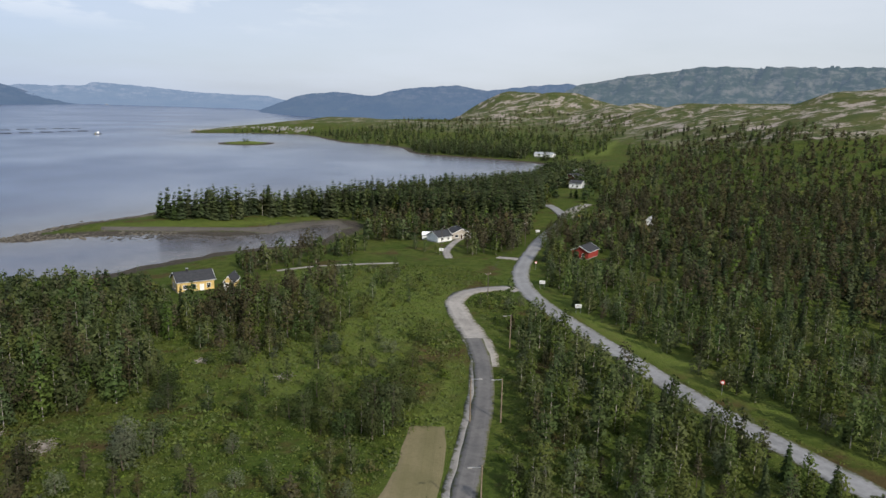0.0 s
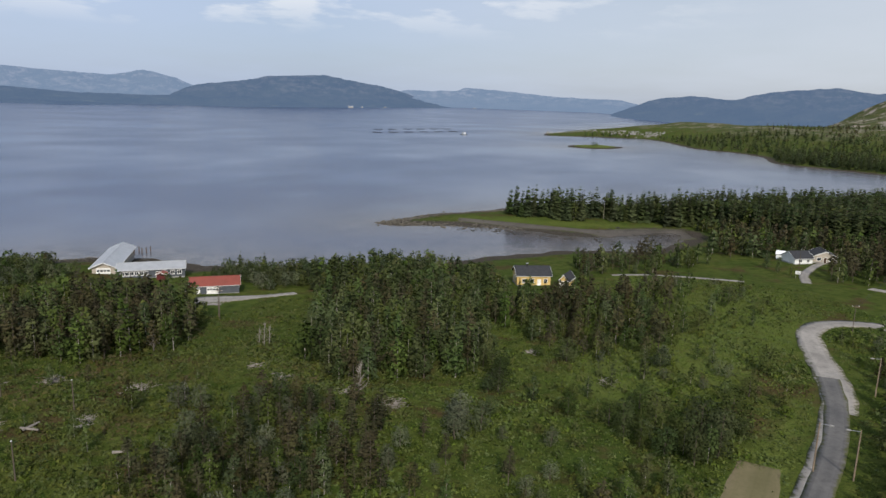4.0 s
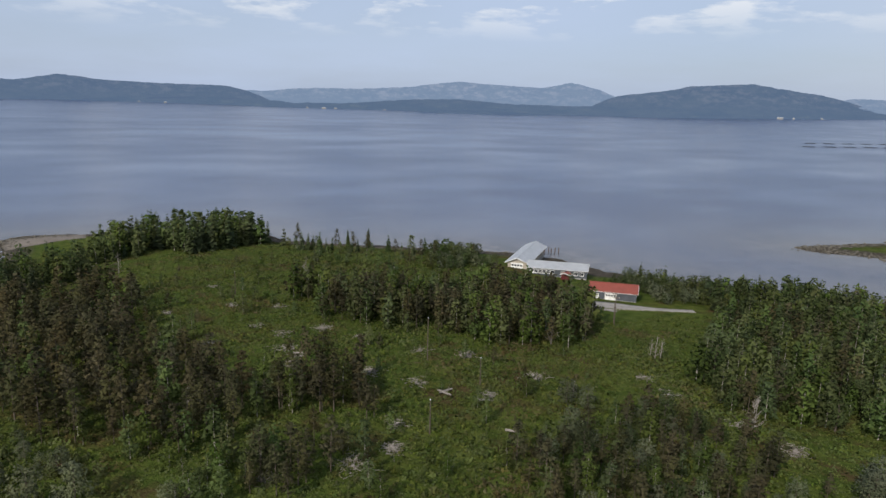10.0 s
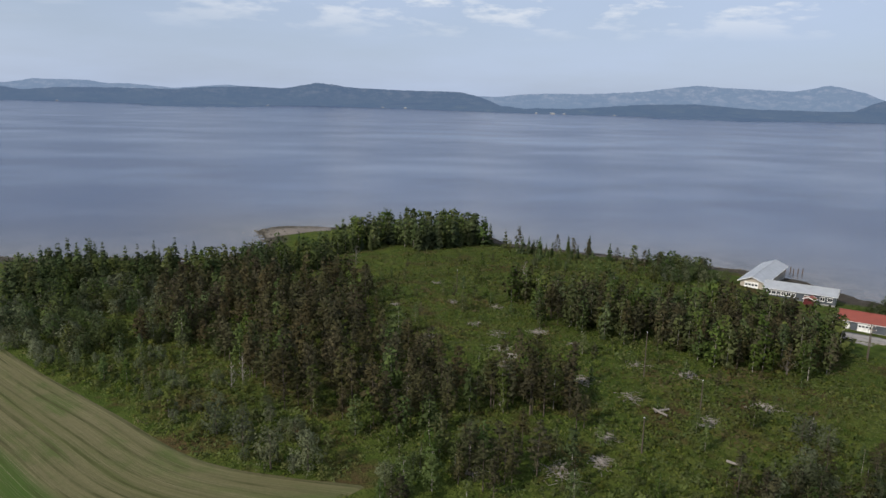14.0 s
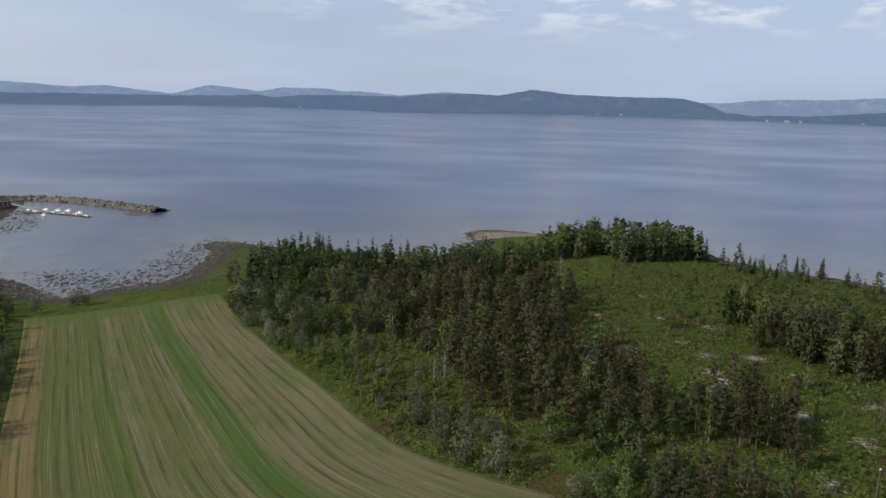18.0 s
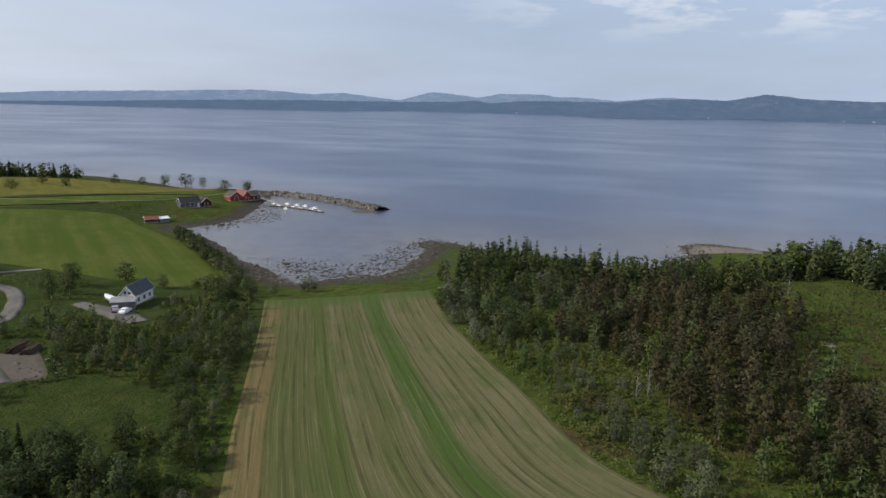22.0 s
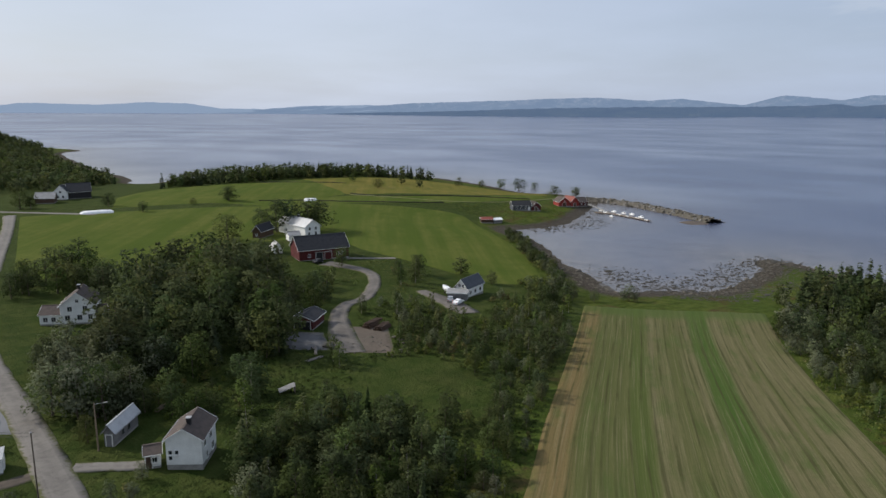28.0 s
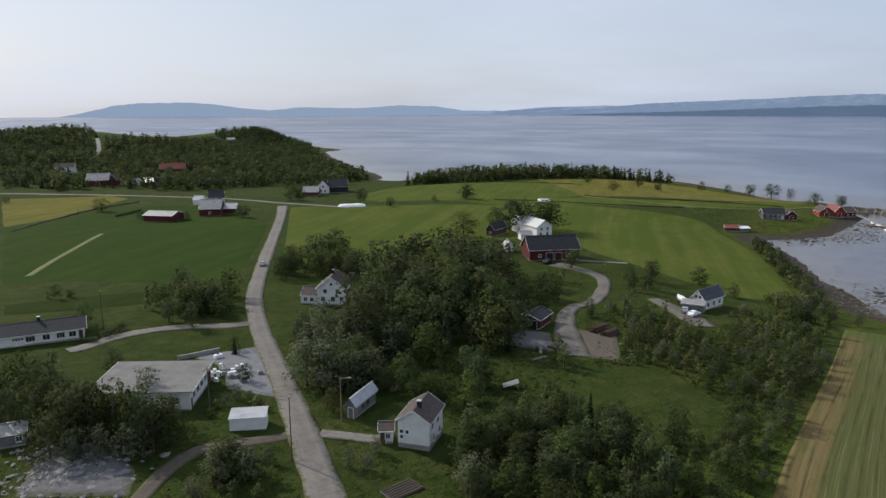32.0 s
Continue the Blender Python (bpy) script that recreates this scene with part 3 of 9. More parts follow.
def ground(x, y):
    """Height of the ground sheet itself under points."""
    x, y = np.asarray(x, float), np.asarray(y, float)
    r = np.clip(np.hypot(x, y), RINGS[0], RINGS[-1] - 0.01)
    a = (np.degrees(np.arctan2(-x, y)) + 42.0) % 360.0 - 42.0
    i = np.clip(np.searchsorted(RINGS, r, side="right") - 1, 0, len(RINGS) - 2)
    ext = np.append(HEADS, 318.0)
    j = np.clip(np.searchsorted(ext, a, side="right") - 1, 0, len(HEADS) - 1)
    j2 = (j + 1) % len(HEADS)
    u = (r - RINGS[i]) / (RINGS[i + 1] - RINGS[i])
    v = (a - ext[j]) / (ext[j + 1] - ext[j])
    return (GZ[i, j] * (1 - v) + GZ[i, j2] * v) * (1 - u) + (GZ[i + 1, j] * (1 - v) + GZ[i + 1, j2] * v) * u


def raw_mesh(name, verts, faces, mats, face_mat=None, tint=None, smooth=False, normals=None):
    """A mesh from arrays; faces all have the same number of corners."""
    me = bpy.data.meshes.new(name)
    verts, faces = np.asarray(verts, np.float32), np.asarray(faces, np.int32)
    k = faces.shape[1]
    me.vertices.add(len(verts))
    me.vertices.foreach_set("co", verts.ravel())
    me.loops.add(faces.size)
    me.loops.foreach_set("vertex_index", faces.ravel())
    me.polygons.add(len(faces))
    me.polygons.foreach_set("loop_start", np.arange(len(faces), dtype=np.int32) * k)
    for m in mats:
        me.materials.append(m)
    if face_mat is not None:
        me.polygons.foreach_set("material_index", np.asarray(face_mat, np.int32))
    me.polygons.foreach_set("use_smooth", np.full(len(faces), smooth))
    if tint is not None:
        a = me.attributes.new("tint", "FLOAT", "POINT")
        a.data.foreach_set("value", np.asarray(tint, np.float32))
    me.update(calc_edges=True)
    if normals is not None:
        me.polygons.foreach_set("use_smooth", np.full(len(faces), True))
        me.normals_split_custom_set_from_vertices(np.asarray(normals, np.float32))
    return me


def grid_faces(n, m, wrap=False):
    i, j = np.meshgrid(np.arange(n - 1), np.arange(m if wrap else m - 1), indexing="ij")
    a, b = i * m + j, i * m + (j + 1) % m
    return np.stack([a, b, b + m, a + m], -1).reshape(-1, 4)


def build_ground():
    v = np.stack([GX, GY, GZ], -1).reshape(-1, 3)
    me = raw_mesh("ground", v, grid_faces(*GX.shape, True)[:, ::-1], [M["ground"]], smooth=True)
    x, y, z = v[:, 0], v[:, 1], v[:, 2]
    rock = np.clip((z - 17) / 22, 0, 1) * (y > 700)
    cover = {"meadow": np.zeros(len(v)), "lush": np.zeros(len(v))}
    for pts, w in MEADOWS:
        gap = line_gap(x, y, pts, True)
        gap = np.where(inside(x, y, pts), gap, -gap)
        key = "meadow" if pts[0][1] > 0 else "lush"
        cover[key] = np.maximum(cover[key], w * np.clip(gap / 4.0 + 0.5, 0, 1))
    for key, val in (("rock", rock), *cover.items()):
        a = me.attributes.new(key, "FLOAT", "POINT")
        a.data.foreach_set("value", val.astype(np.float32))
    tagged(new("ground", me), "rolling coastal land of heath, grass and rock sloping to the shore", "ground", kind="structure")
    # the middle, under the eye
    n = len(HEADS)
    c = raw_mesh("ground", np.vstack([v[:n], [[0, 0, v[:n, 2].mean()]]]), np.array([[(j + 1) % n, j, n] for j in range(n)])[:, ::-1], [M["ground"]])
    tagged(new("ground", c), "heath ground in the middle of the land", "ground", kind="structure")


MEADOWS = [
    ([(-20.0, -60.0), (-147.2, -105.6), (-168.2, -137.6), (-177.1, -156.3), (-252.8, -275.0), (-355.6, -335.9), (-270.0, -623.3), (-168.8, -652.3), (-164.2, -616.5), (-130.0, -1126.6), (134.8, -958.3), (250.0, -900.0), (160.0, -60.0)], 0.9),
    ([(-58.1, 237.9), (-6.4, 233.0), (1.3, 213.5), (-1.7, 176.6), (-10.8, 141.8), (-24.1, 122.5), (-38.9, 122.3), (-46.3, 175.9)], 0.75),
    ([(-7.2, 86.7), (-4.6, 112.7), (0.1, 142.2), (3.1, 142.3), (1.3, 108.4), (-1.8, 86.9)], 0.8),
    ([(-166.6, 328.0), (-140.3, 344.0), (-108.0, 349.9), (-60.6, 378.0), (-70.7, 365.6), (-104.8, 339.3), (-135.0, 330.3)], 0.45),
    ([(-359.2, 1120.0), (-297.5, 1125.8), (-299.9, 1069.4), (-332.0, 1061.4)], 0.9),
    ([(169.1, 872.5), (254.5, 1060.4), (190.3, 858.0), (136.7, 842.9)], 0.9),
    ([(30.0, 215.2), (35.3, 168.1), (48.2, 137.4), (66.7, 98.4), (71.1, 105.8), (54.0, 140.9), (40.2, 178.1), (34.5, 215.5)], 0.8),
    ([(-20.5, -109.5), (-19.4, -90.4), (-34.5, -82.3), (-43.4, -102.6), (-43.7, -125.6), (-34.9, -126.7), (-26.7, -108.7)], 0.9),
    ([(-55.2, -126.9), (-74.1, -129.1), (-91.9, -94.0), (-82.5, -86.9), (-66.2, -110.8), (-47.6, -100.4)], 0.6),
    ([(-11.7, -165.5), (10.9, -165.8), (10.3, -147.7), (-13.0, -156.2)], 0.9),
    ([(-52.2, -215.5), (-31.9, -224.7), (-22.2, -190.2), (-23.7, -173.3), (-43.0, -179.6)], 0.9),
    ([(-139.4, -230.5), (-180.6, -184.7), (-175.7, -155.0), (-160.2, -153.6), (-147.5, -183.2), (-134.1, -205.0)], 0.9),
]
build_ground()


def sea_rise(az, r):
    """Far water lies nearer the horizon than the reach of the place allows: it lifts a little towards the distance."""
    top = np.interp(np.asarray(az) % 360, [0, 9, 16, 27, 34, 44, 58, 72, 82, 90, 100, 107, 116, 123, 138, 152, 190, 230, 360], [0, 0, 32, 40, 28, 14, 16, 20, 32, 36, 26, 36, 37, 28, 29, 36, 38, 0, 0])
    s = np.clip((r - 1800.0) / 2100.0, 0, 1)
    return top * s * s * (3 - 2 * s)


def build_water():
    r = np.concatenate([[30.0], np.geomspace(60, 600, 70), np.geomspace(640, 4850, 30)])
    a = np.radians(np.arange(0, 360, 1.5))
    rr, aa = np.meshgrid(r, a, indexing="ij")
    v = np.stack([-rr * np.sin(aa), rr * np.cos(aa), sea_rise(np.degrees(aa), rr)], -1).reshape(-1, 3)
    me = raw_mesh("water", v, grid_faces(*rr.shape, True)[:, ::-1], [M["water"]], smooth=True)
    shoal = np.exp(np.minimum(shore_gap(v[:, 0], v[:, 1]), 0) / 62.0)
    att = me.attributes.new("shoal", "FLOAT", "POINT")
    att.data.foreach_set("value", shoal.astype(np.float32))
    tagged(new("water", me), "calm grey-blue fjord water with pale wind streaks", "water", kind="structure")


build_water()


def far_range(name, label, pts, dist, mat, depth=500.0, base=-3.0, rough=0.2):
    """A far range of hills: skyline heights by heading, rising from a shore to a crest and falling away."""
    pts = np.array(pts)
    order = np.argsort(pts[:, 0])
    pts = pts[order]
    az = np.arange(pts[0, 0], pts[-1, 0], 0.18)
    el = np.interp(az, pts[:, 0], pts[:, 1])
    ker = np.hanning(7)
    el = np.convolve(np.pad(el, 3, mode="edge"), ker / ker.sum(), mode="valid")
    ends = np.clip(np.minimum(az - az[0], az[-1] - az) / 4.0, 0, 1)
    crest = EYE[2] + np.tan(np.radians(el)) * (dist + depth * 0.7)
    base = base + sea_rise(az, dist)
    crest = base + np.maximum(crest - base, 2.0) * np.sqrt(ends)
    crest += rough * (9 * wobble(az * 60, az * 13, 20.0, dist) + 5 * wobble(az * 60, az * 7, 7.0, dist + 1) + 2.5 * wobble(az * 60, az * 5, 2.2, dist + 2)) * np.clip((crest - base) / 30.0, 0.1, 1)
    rows = []
    s = np.r_[np.linspace(0, 0.7, 22), 0.85, 1.0]
    prof = np.r_[np.interp(np.linspace(0, 0.7, 22), [0.0, 0.08, 0.2, 0.35, 0.5, 0.62, 0.7], [0.0, 0.16, 0.33, 0.55, 0.78, 0.93, 1.0]), 0.75, 0.0]
    for u, w in zip(s, prof):
        r = dist + depth * u + 60 * wobble(az * 40, u * 300 + az * 9, 60.0, 3.0) * (1 - abs(2 * u - 1))
        lump = 1 + ((0.28 * wobble(az * 55, az * 0 + u * 900, 70.0, dist) + 0.16 * wobble(az * 55, az * 9 + u * 900, 21.0, dist + 2) + 0.08 * wobble(az * 55, az * 20 + u * 900, 8.0, dist + 4)) if 0.0 < u < 0.69 else 0)
        rr = np.radians(az)
        rows.append(np.stack([-r * np.sin(rr), r * np.cos(rr), base + (crest - base) * np.minimum(w * lump, 1.0)], -1))
    v = np.array(rows)
    me = raw_mesh(name, v.reshape(-1, 3), grid_faces(*v.shape[:2])[:, ::-1], [mat], smooth=True)
    tagged(new(name, me), label, "hills", kind="structure")


# last colour and share: the blue haze painted as glow over each range
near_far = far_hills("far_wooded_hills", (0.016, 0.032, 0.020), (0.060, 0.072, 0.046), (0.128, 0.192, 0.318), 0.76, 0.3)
mid_far = far_hills("far_hazed_hills", (0.024, 0.044, 0.036), (0.08, 0.09, 0.07), (0.235, 0.325, 0.488), 0.80, 0.7)
deep_far = far_hills("furthest_hazed_hills", (0.05, 0.07, 0.06), (0.08, 0.09, 0.07), (0.285, 0.375, 0.53), 0.9)
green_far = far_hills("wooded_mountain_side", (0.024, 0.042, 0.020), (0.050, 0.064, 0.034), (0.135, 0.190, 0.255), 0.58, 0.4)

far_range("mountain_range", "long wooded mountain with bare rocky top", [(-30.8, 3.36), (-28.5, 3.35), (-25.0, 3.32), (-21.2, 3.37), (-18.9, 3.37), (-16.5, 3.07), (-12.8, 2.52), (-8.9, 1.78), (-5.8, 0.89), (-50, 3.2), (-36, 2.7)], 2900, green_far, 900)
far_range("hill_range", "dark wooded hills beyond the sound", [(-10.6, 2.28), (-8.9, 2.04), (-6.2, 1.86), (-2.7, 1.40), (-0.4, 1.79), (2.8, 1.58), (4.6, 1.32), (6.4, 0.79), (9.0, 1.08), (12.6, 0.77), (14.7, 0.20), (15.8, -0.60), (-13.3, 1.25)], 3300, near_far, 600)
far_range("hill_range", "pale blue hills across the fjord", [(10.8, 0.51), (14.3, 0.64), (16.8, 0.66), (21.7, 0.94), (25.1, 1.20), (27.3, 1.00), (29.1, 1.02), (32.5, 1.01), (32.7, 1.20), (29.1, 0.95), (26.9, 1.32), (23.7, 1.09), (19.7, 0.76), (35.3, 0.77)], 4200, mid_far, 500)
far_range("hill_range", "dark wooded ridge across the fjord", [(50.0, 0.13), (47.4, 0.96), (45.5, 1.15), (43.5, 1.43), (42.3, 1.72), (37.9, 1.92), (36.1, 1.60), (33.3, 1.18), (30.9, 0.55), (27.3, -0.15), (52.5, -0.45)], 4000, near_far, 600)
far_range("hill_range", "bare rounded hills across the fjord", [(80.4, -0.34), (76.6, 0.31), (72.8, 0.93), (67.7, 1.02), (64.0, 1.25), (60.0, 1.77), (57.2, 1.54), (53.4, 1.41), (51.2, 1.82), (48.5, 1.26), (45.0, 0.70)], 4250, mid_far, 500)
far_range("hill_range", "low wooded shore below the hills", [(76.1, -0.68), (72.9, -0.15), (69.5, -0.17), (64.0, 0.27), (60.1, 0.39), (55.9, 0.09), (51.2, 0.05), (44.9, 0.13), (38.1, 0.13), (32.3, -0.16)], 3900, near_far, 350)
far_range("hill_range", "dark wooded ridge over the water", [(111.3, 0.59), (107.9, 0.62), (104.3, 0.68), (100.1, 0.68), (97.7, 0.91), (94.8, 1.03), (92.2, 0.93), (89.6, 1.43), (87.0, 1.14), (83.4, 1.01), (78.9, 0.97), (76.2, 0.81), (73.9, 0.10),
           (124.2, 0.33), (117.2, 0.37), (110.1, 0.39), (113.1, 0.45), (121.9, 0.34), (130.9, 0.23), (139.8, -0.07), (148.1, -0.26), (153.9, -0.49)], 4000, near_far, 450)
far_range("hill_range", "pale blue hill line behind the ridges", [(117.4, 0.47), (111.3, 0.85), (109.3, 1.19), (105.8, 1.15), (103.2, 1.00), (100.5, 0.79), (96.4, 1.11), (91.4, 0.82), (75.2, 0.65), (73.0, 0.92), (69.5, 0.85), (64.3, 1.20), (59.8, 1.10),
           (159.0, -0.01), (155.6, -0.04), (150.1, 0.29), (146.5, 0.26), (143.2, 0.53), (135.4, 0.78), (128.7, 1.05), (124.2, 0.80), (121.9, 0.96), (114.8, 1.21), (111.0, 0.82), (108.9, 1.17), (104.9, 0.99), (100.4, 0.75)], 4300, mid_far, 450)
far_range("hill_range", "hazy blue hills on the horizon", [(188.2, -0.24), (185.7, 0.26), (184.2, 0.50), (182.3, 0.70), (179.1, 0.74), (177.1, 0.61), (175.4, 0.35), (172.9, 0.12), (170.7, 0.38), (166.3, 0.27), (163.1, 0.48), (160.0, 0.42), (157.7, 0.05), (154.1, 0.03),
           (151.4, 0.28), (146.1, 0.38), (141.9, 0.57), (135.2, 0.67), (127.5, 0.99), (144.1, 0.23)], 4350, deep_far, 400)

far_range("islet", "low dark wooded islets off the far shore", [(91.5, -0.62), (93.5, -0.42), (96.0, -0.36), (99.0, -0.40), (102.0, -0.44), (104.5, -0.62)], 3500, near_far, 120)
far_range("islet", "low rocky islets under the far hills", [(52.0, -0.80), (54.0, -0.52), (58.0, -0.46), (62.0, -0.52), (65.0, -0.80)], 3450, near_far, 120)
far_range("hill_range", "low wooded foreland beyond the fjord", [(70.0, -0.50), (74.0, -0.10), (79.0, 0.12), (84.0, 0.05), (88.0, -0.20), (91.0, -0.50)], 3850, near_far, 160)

# ---- roads and fields ----
WAYS = []      # lines to keep trees off: points and half width
PLOTS = []     # outlines to keep trees off


def worn(me, val):
    """How far grass has grown in from the rim."""
    at = me.attributes.new("edge", "FLOAT", "POINT")
    at.data.foreach_set("value", np.asarray(val, np.float32))


def way(name, label, pts, width, mat, lift=0.10, steps=10, clear=1.5, shoulder=None):
    """A road or track laid on the ground, with slightly ragged edges and a low camber."""
    c = rounded(pts, steps)
    wid = np.interp(np.linspace(0, 1, len(c)), np.linspace(0, 1, len(np.atleast_1d(width))), np.atleast_1d(width)) if np.ndim(width) else np.full(len(c), float(width))
    d = np.gradient(c, axis=0)
    d /= np.linalg.norm(d, axis=1)[:, None] + 1e-9
    nrm = np.stack([-d[:, 1], d[:, 0]], -1)
    across = np.array([-1.0, -0.97, -0.5, 0.0, 0.5, 0.97, 1.0])
    rows = []
    for k, a in enumerate(across):
        rag = 1 + 0.11 * wobble(c[:, 0], c[:, 1], 3.0, k) if abs(a) > 0.9 else 1.0
        p = c + nrm * (a * wid / 2 * rag)[:, None]
        z = ground(p[:, 0], p[:, 1]) + (lift if abs(a) < 0.99 else -0.15) + 0.05 * (1 - abs(a))
        rows.append(np.column_stack([p, z]))
    v = np.array(rows).transpose(1, 0, 2)
    me = raw_mesh(name, v.reshape(-1, 3), grid_faces(*v.shape[:2]), [mat], smooth=True)
    worn(me, np.tile([1.0, 0.85, 0.12, 0.22, 0.12, 0.85, 1.0], len(c)))
    WAYS.append((c[:: max(1, steps // 4)], np.max(wid) / 2 + clear))
    return tagged(new(name, me), label, "road" if "road" in name else name.split("_")[-1], kind="structure")


def plot(name, label, side_a, side_b, mat, lift=0.12, n=40, m=40, keep=True):
    """A piece of ground cover between two side lines, laid on the ground."""
    a, b = rounded(side_a, 8), rounded(side_b, 8)

    def even(p, k):
        s = np.concatenate([[0], np.cumsum(np.linalg.norm(np.diff(p, axis=0), axis=1))])
        u = np.linspace(0, s[-1], k)
        return np.column_stack([np.interp(u, s, p[:, 0]), np.interp(u, s, p[:, 1])])

    a, b = even(a, n), even(b, n)
    w = np.linspace(0, 1, m)[None, :, None]
    p = a[:, None] * (1 - w) + b[:, None] * w
    rag = 0.35 * wobble(p[..., 0], p[..., 1], 2.5, 1.0)
    edge = np.zeros((n, m))
    edge[0] = edge[-1] = 1
    edge[:, 0] = edge[:, -1] = 1
    p = p + (rag * edge)[..., None]
    z = ground(p[..., 0], p[..., 1]) + lift - edge * (lift + 0.1)
    v = np.concatenate([p, z[..., None]], -1)
    f = grid_faces(n, m)
    q = v.reshape(-1, 3)[f[0]]
    if np.cross(q[1] - q[0], q[2] - q[0])[2] < 0:
        f = f[:, ::-1]
    me = raw_mesh(name, v.reshape(-1, 3), f, [mat], smooth=True)
    ii, jj = np.meshgrid(np.arange(n), np.arange(m), indexing="ij")
    rim = np.minimum(np.minimum(ii, n - 1 - ii) / (n - 1) * np.linalg.norm(a[-1] - a[0]), np.minimum(jj, m - 1 - jj) / (m - 1) * np.linalg.norm(b[n // 2] - a[n // 2]))
    worn(me, np.clip(1.0 - rim / 2.2, 0, 1).ravel())
    for key, val in (("across", jj / (m - 1)), ("along", ii / (n - 1))):
        at = me.attributes.new(key, "FLOAT", "POINT")
        at.data.foreach_set("value", val.astype(np.float32).ravel())
    if keep:
        PLOTS.append(np.vstack([a[::4], b[::-4]]))
    return tagged(new(name, me), label, name.split("_")[-1], kind="structure")


# the old road past the plot, turning on to the main road
way("road", "narrow worn asphalt road with gravel edges", [(1.3, 73.7), (2.2, 80.7), (3.1, 88.8), (5.2, 104.4), (7.3, 123.3), (7.7, 142.5), (6.4, 158.4)], [3.9, 3.9, 4.0, 4.2, 4.6], M["asphalt"], 0.14)
way("gravel_road", "pale gravel bend joining the two roads", [(8.2, 139.0), (8.1, 150.2), (6.3, 162.7), (3.5, 177.8), (2.1, 190.1), (5.0, 199.6), (10.7, 204.6), (17.7, 206.5), (21.7, 204.0)], [6.4, 7, 6, 6, 6, 7], M["gravelroad"], 0.09)
way("gravel_road", "pale gravel shoulder beside the narrow road", [(0.6, 73.7), (1.3, 80.6), (2.2, 88.8), (4.3, 104.4), (6.4, 123.3), (7.4, 142.5)], 4.6, M["gravelroad"], 0.06)
way("road", "grey asphalt main road along the coast", [(92.0, 36.0), (76.0, 62.0), (61.4, 90.1), (55.3, 103.4), (50.4, 114.0), (45.2, 127.8), (38.8, 148.7), (31.4, 171.9), (25.6, 194.0), (23.4, 214.0), (25.8, 238.4), (35.8, 282.8), (43.9, 309.1), (51.0, 327.8), (58.6, 351.0), (59.2, 383.9), (56.5, 403.7)], [6.0, 6.0], M["newasphalt"], 0.12)
way("gravel_road", "side road at the junction", [(59.5, 356.7), (68.4, 383.1), (80.0, 403.3)], [9, 6], M["gravelroad"], 0.10)
way("gravel_track", "track leading to the bungalow", [(26.4, 252.3), (23.4, 254.5), (18.3, 256.9)], 5.0, M["gravelroad"], 0.08)
way("gravel_track", "gravel track to the bungalow door", [(0.3, 255.2), (-0.9, 272.0), (2.1, 291.5), (5.0, 299.4)], 3.4, M["gravelroad"], 0.08)
way("gravel_track", "farm track across the grass", [(-59.7, 236.2), (-47.2, 243.0), (-31.4, 246.3), (-18.2, 247.4)], 3.2, M["gravelroad"], 0.08)
plot("stubble_plot", "dry stubble plot beside the road", [(-10.6, 82.8), (-7.8, 93.1), (-6.2, 110.3)], [(-1.1, 83.1), (0.4, 95.0), (0.5, 110.1)], M["stubble"], 0.10, 20, 12)
way("gravel_track", "access track to the shore sheds", [(-151.8, 129.6), (-148.2, 137.5), (-142.7, 144.0), (-138.2, 150.4), (-134.1, 157.4)], [12, 9, 4, 4], M["gravelroad"], 0.09)
plot("gravel_yard", "pale gravel yard before the red-roofed shed", [(-144.9, 131.0), (-140.6, 133.8)], [(-154.9, 139.5), (-145.6, 144.4)], M["gravelroad"], 0.07, 12, 12)
plot("mud_flat", "brown-grey tidal mud inside the wooded spit", [(-166.3, 321.8), (-133.2, 325.8), (-99.2, 329.6), (-69.0, 328.6), (-47.1, 351.1)], [(-169.6, 328.5), (-136.8, 334.9), (-101.6, 337.8), (-81.4, 359.7), (-60.0, 374.0)], M["mud"], 0.10, 30, 12)
plot("rock_shelf", "brown weathered rock shelf off the wooded point", [(-335.2, -23.8), (-342.9, -14.5), (-345.7, -4.2), (-346.6, 9.2)], [(-317.7, -22.0), (-319.7, -13.7), (-321.5, -4.0), (-326.1, 8.6)], M["shelf"], 0.10, 24, 10)
# the hay field
plot("hay_field", "mown hay field in long straw and green swaths", [(-44.4, -49.7), (-64.8, -60.9), (-86.6, -76.5), (-112.2, -93.8), (-137.1, -110.8), (-164.7, -130.8)], [(-89.8, 7.7), (-99.9, -15.7), (-119.9, -33.6), (-144.4, -53.8), (-169.4, -72.3), (-197.2, -90.3)], M["hay"], 0.14, 90, 80)
plot("green_pasture", "smooth green pasture sloping to the bay", [(-175.7, -155.0), (-214.9, -205.8), (-247.7, -269.5), (-255.8, -305.8), (-216.8, -354.9), (-180.8, -396.2)], [(-160.2, -164.0), (-154.2, -210.4), (-151.7, -242.4), (-170.9, -309.0), (-173.2, -361.8), (-151.8, -395.4)], M["pasture"], 0.13, 60, 60)
plot("green_pasture", "wide green pasture behind the farm", [(-206.9, -347.1), (-160.3, -371.0), (-110.5, -382.2), (-55.5, -391.8)], [(-193.0, -228.8), (-155.5, -260.7), (-98.0, -264.0), (-62.0, -246.0), (-29.5, -240.0)], M["pasture"], 0.13, 60, 60)
plot("meadow", "pale meadow strip before the shore wood", [(-364.9, -329.5), (-290.2, -345.6), (-239.5, -380.3), (-165.3, -382.6)], [(-350.7, -311.8), (-273.7, -325.7), (-221.8, -352.2), (-161.3, -373.4)], M["pasture"], 0.12, 50, 20)
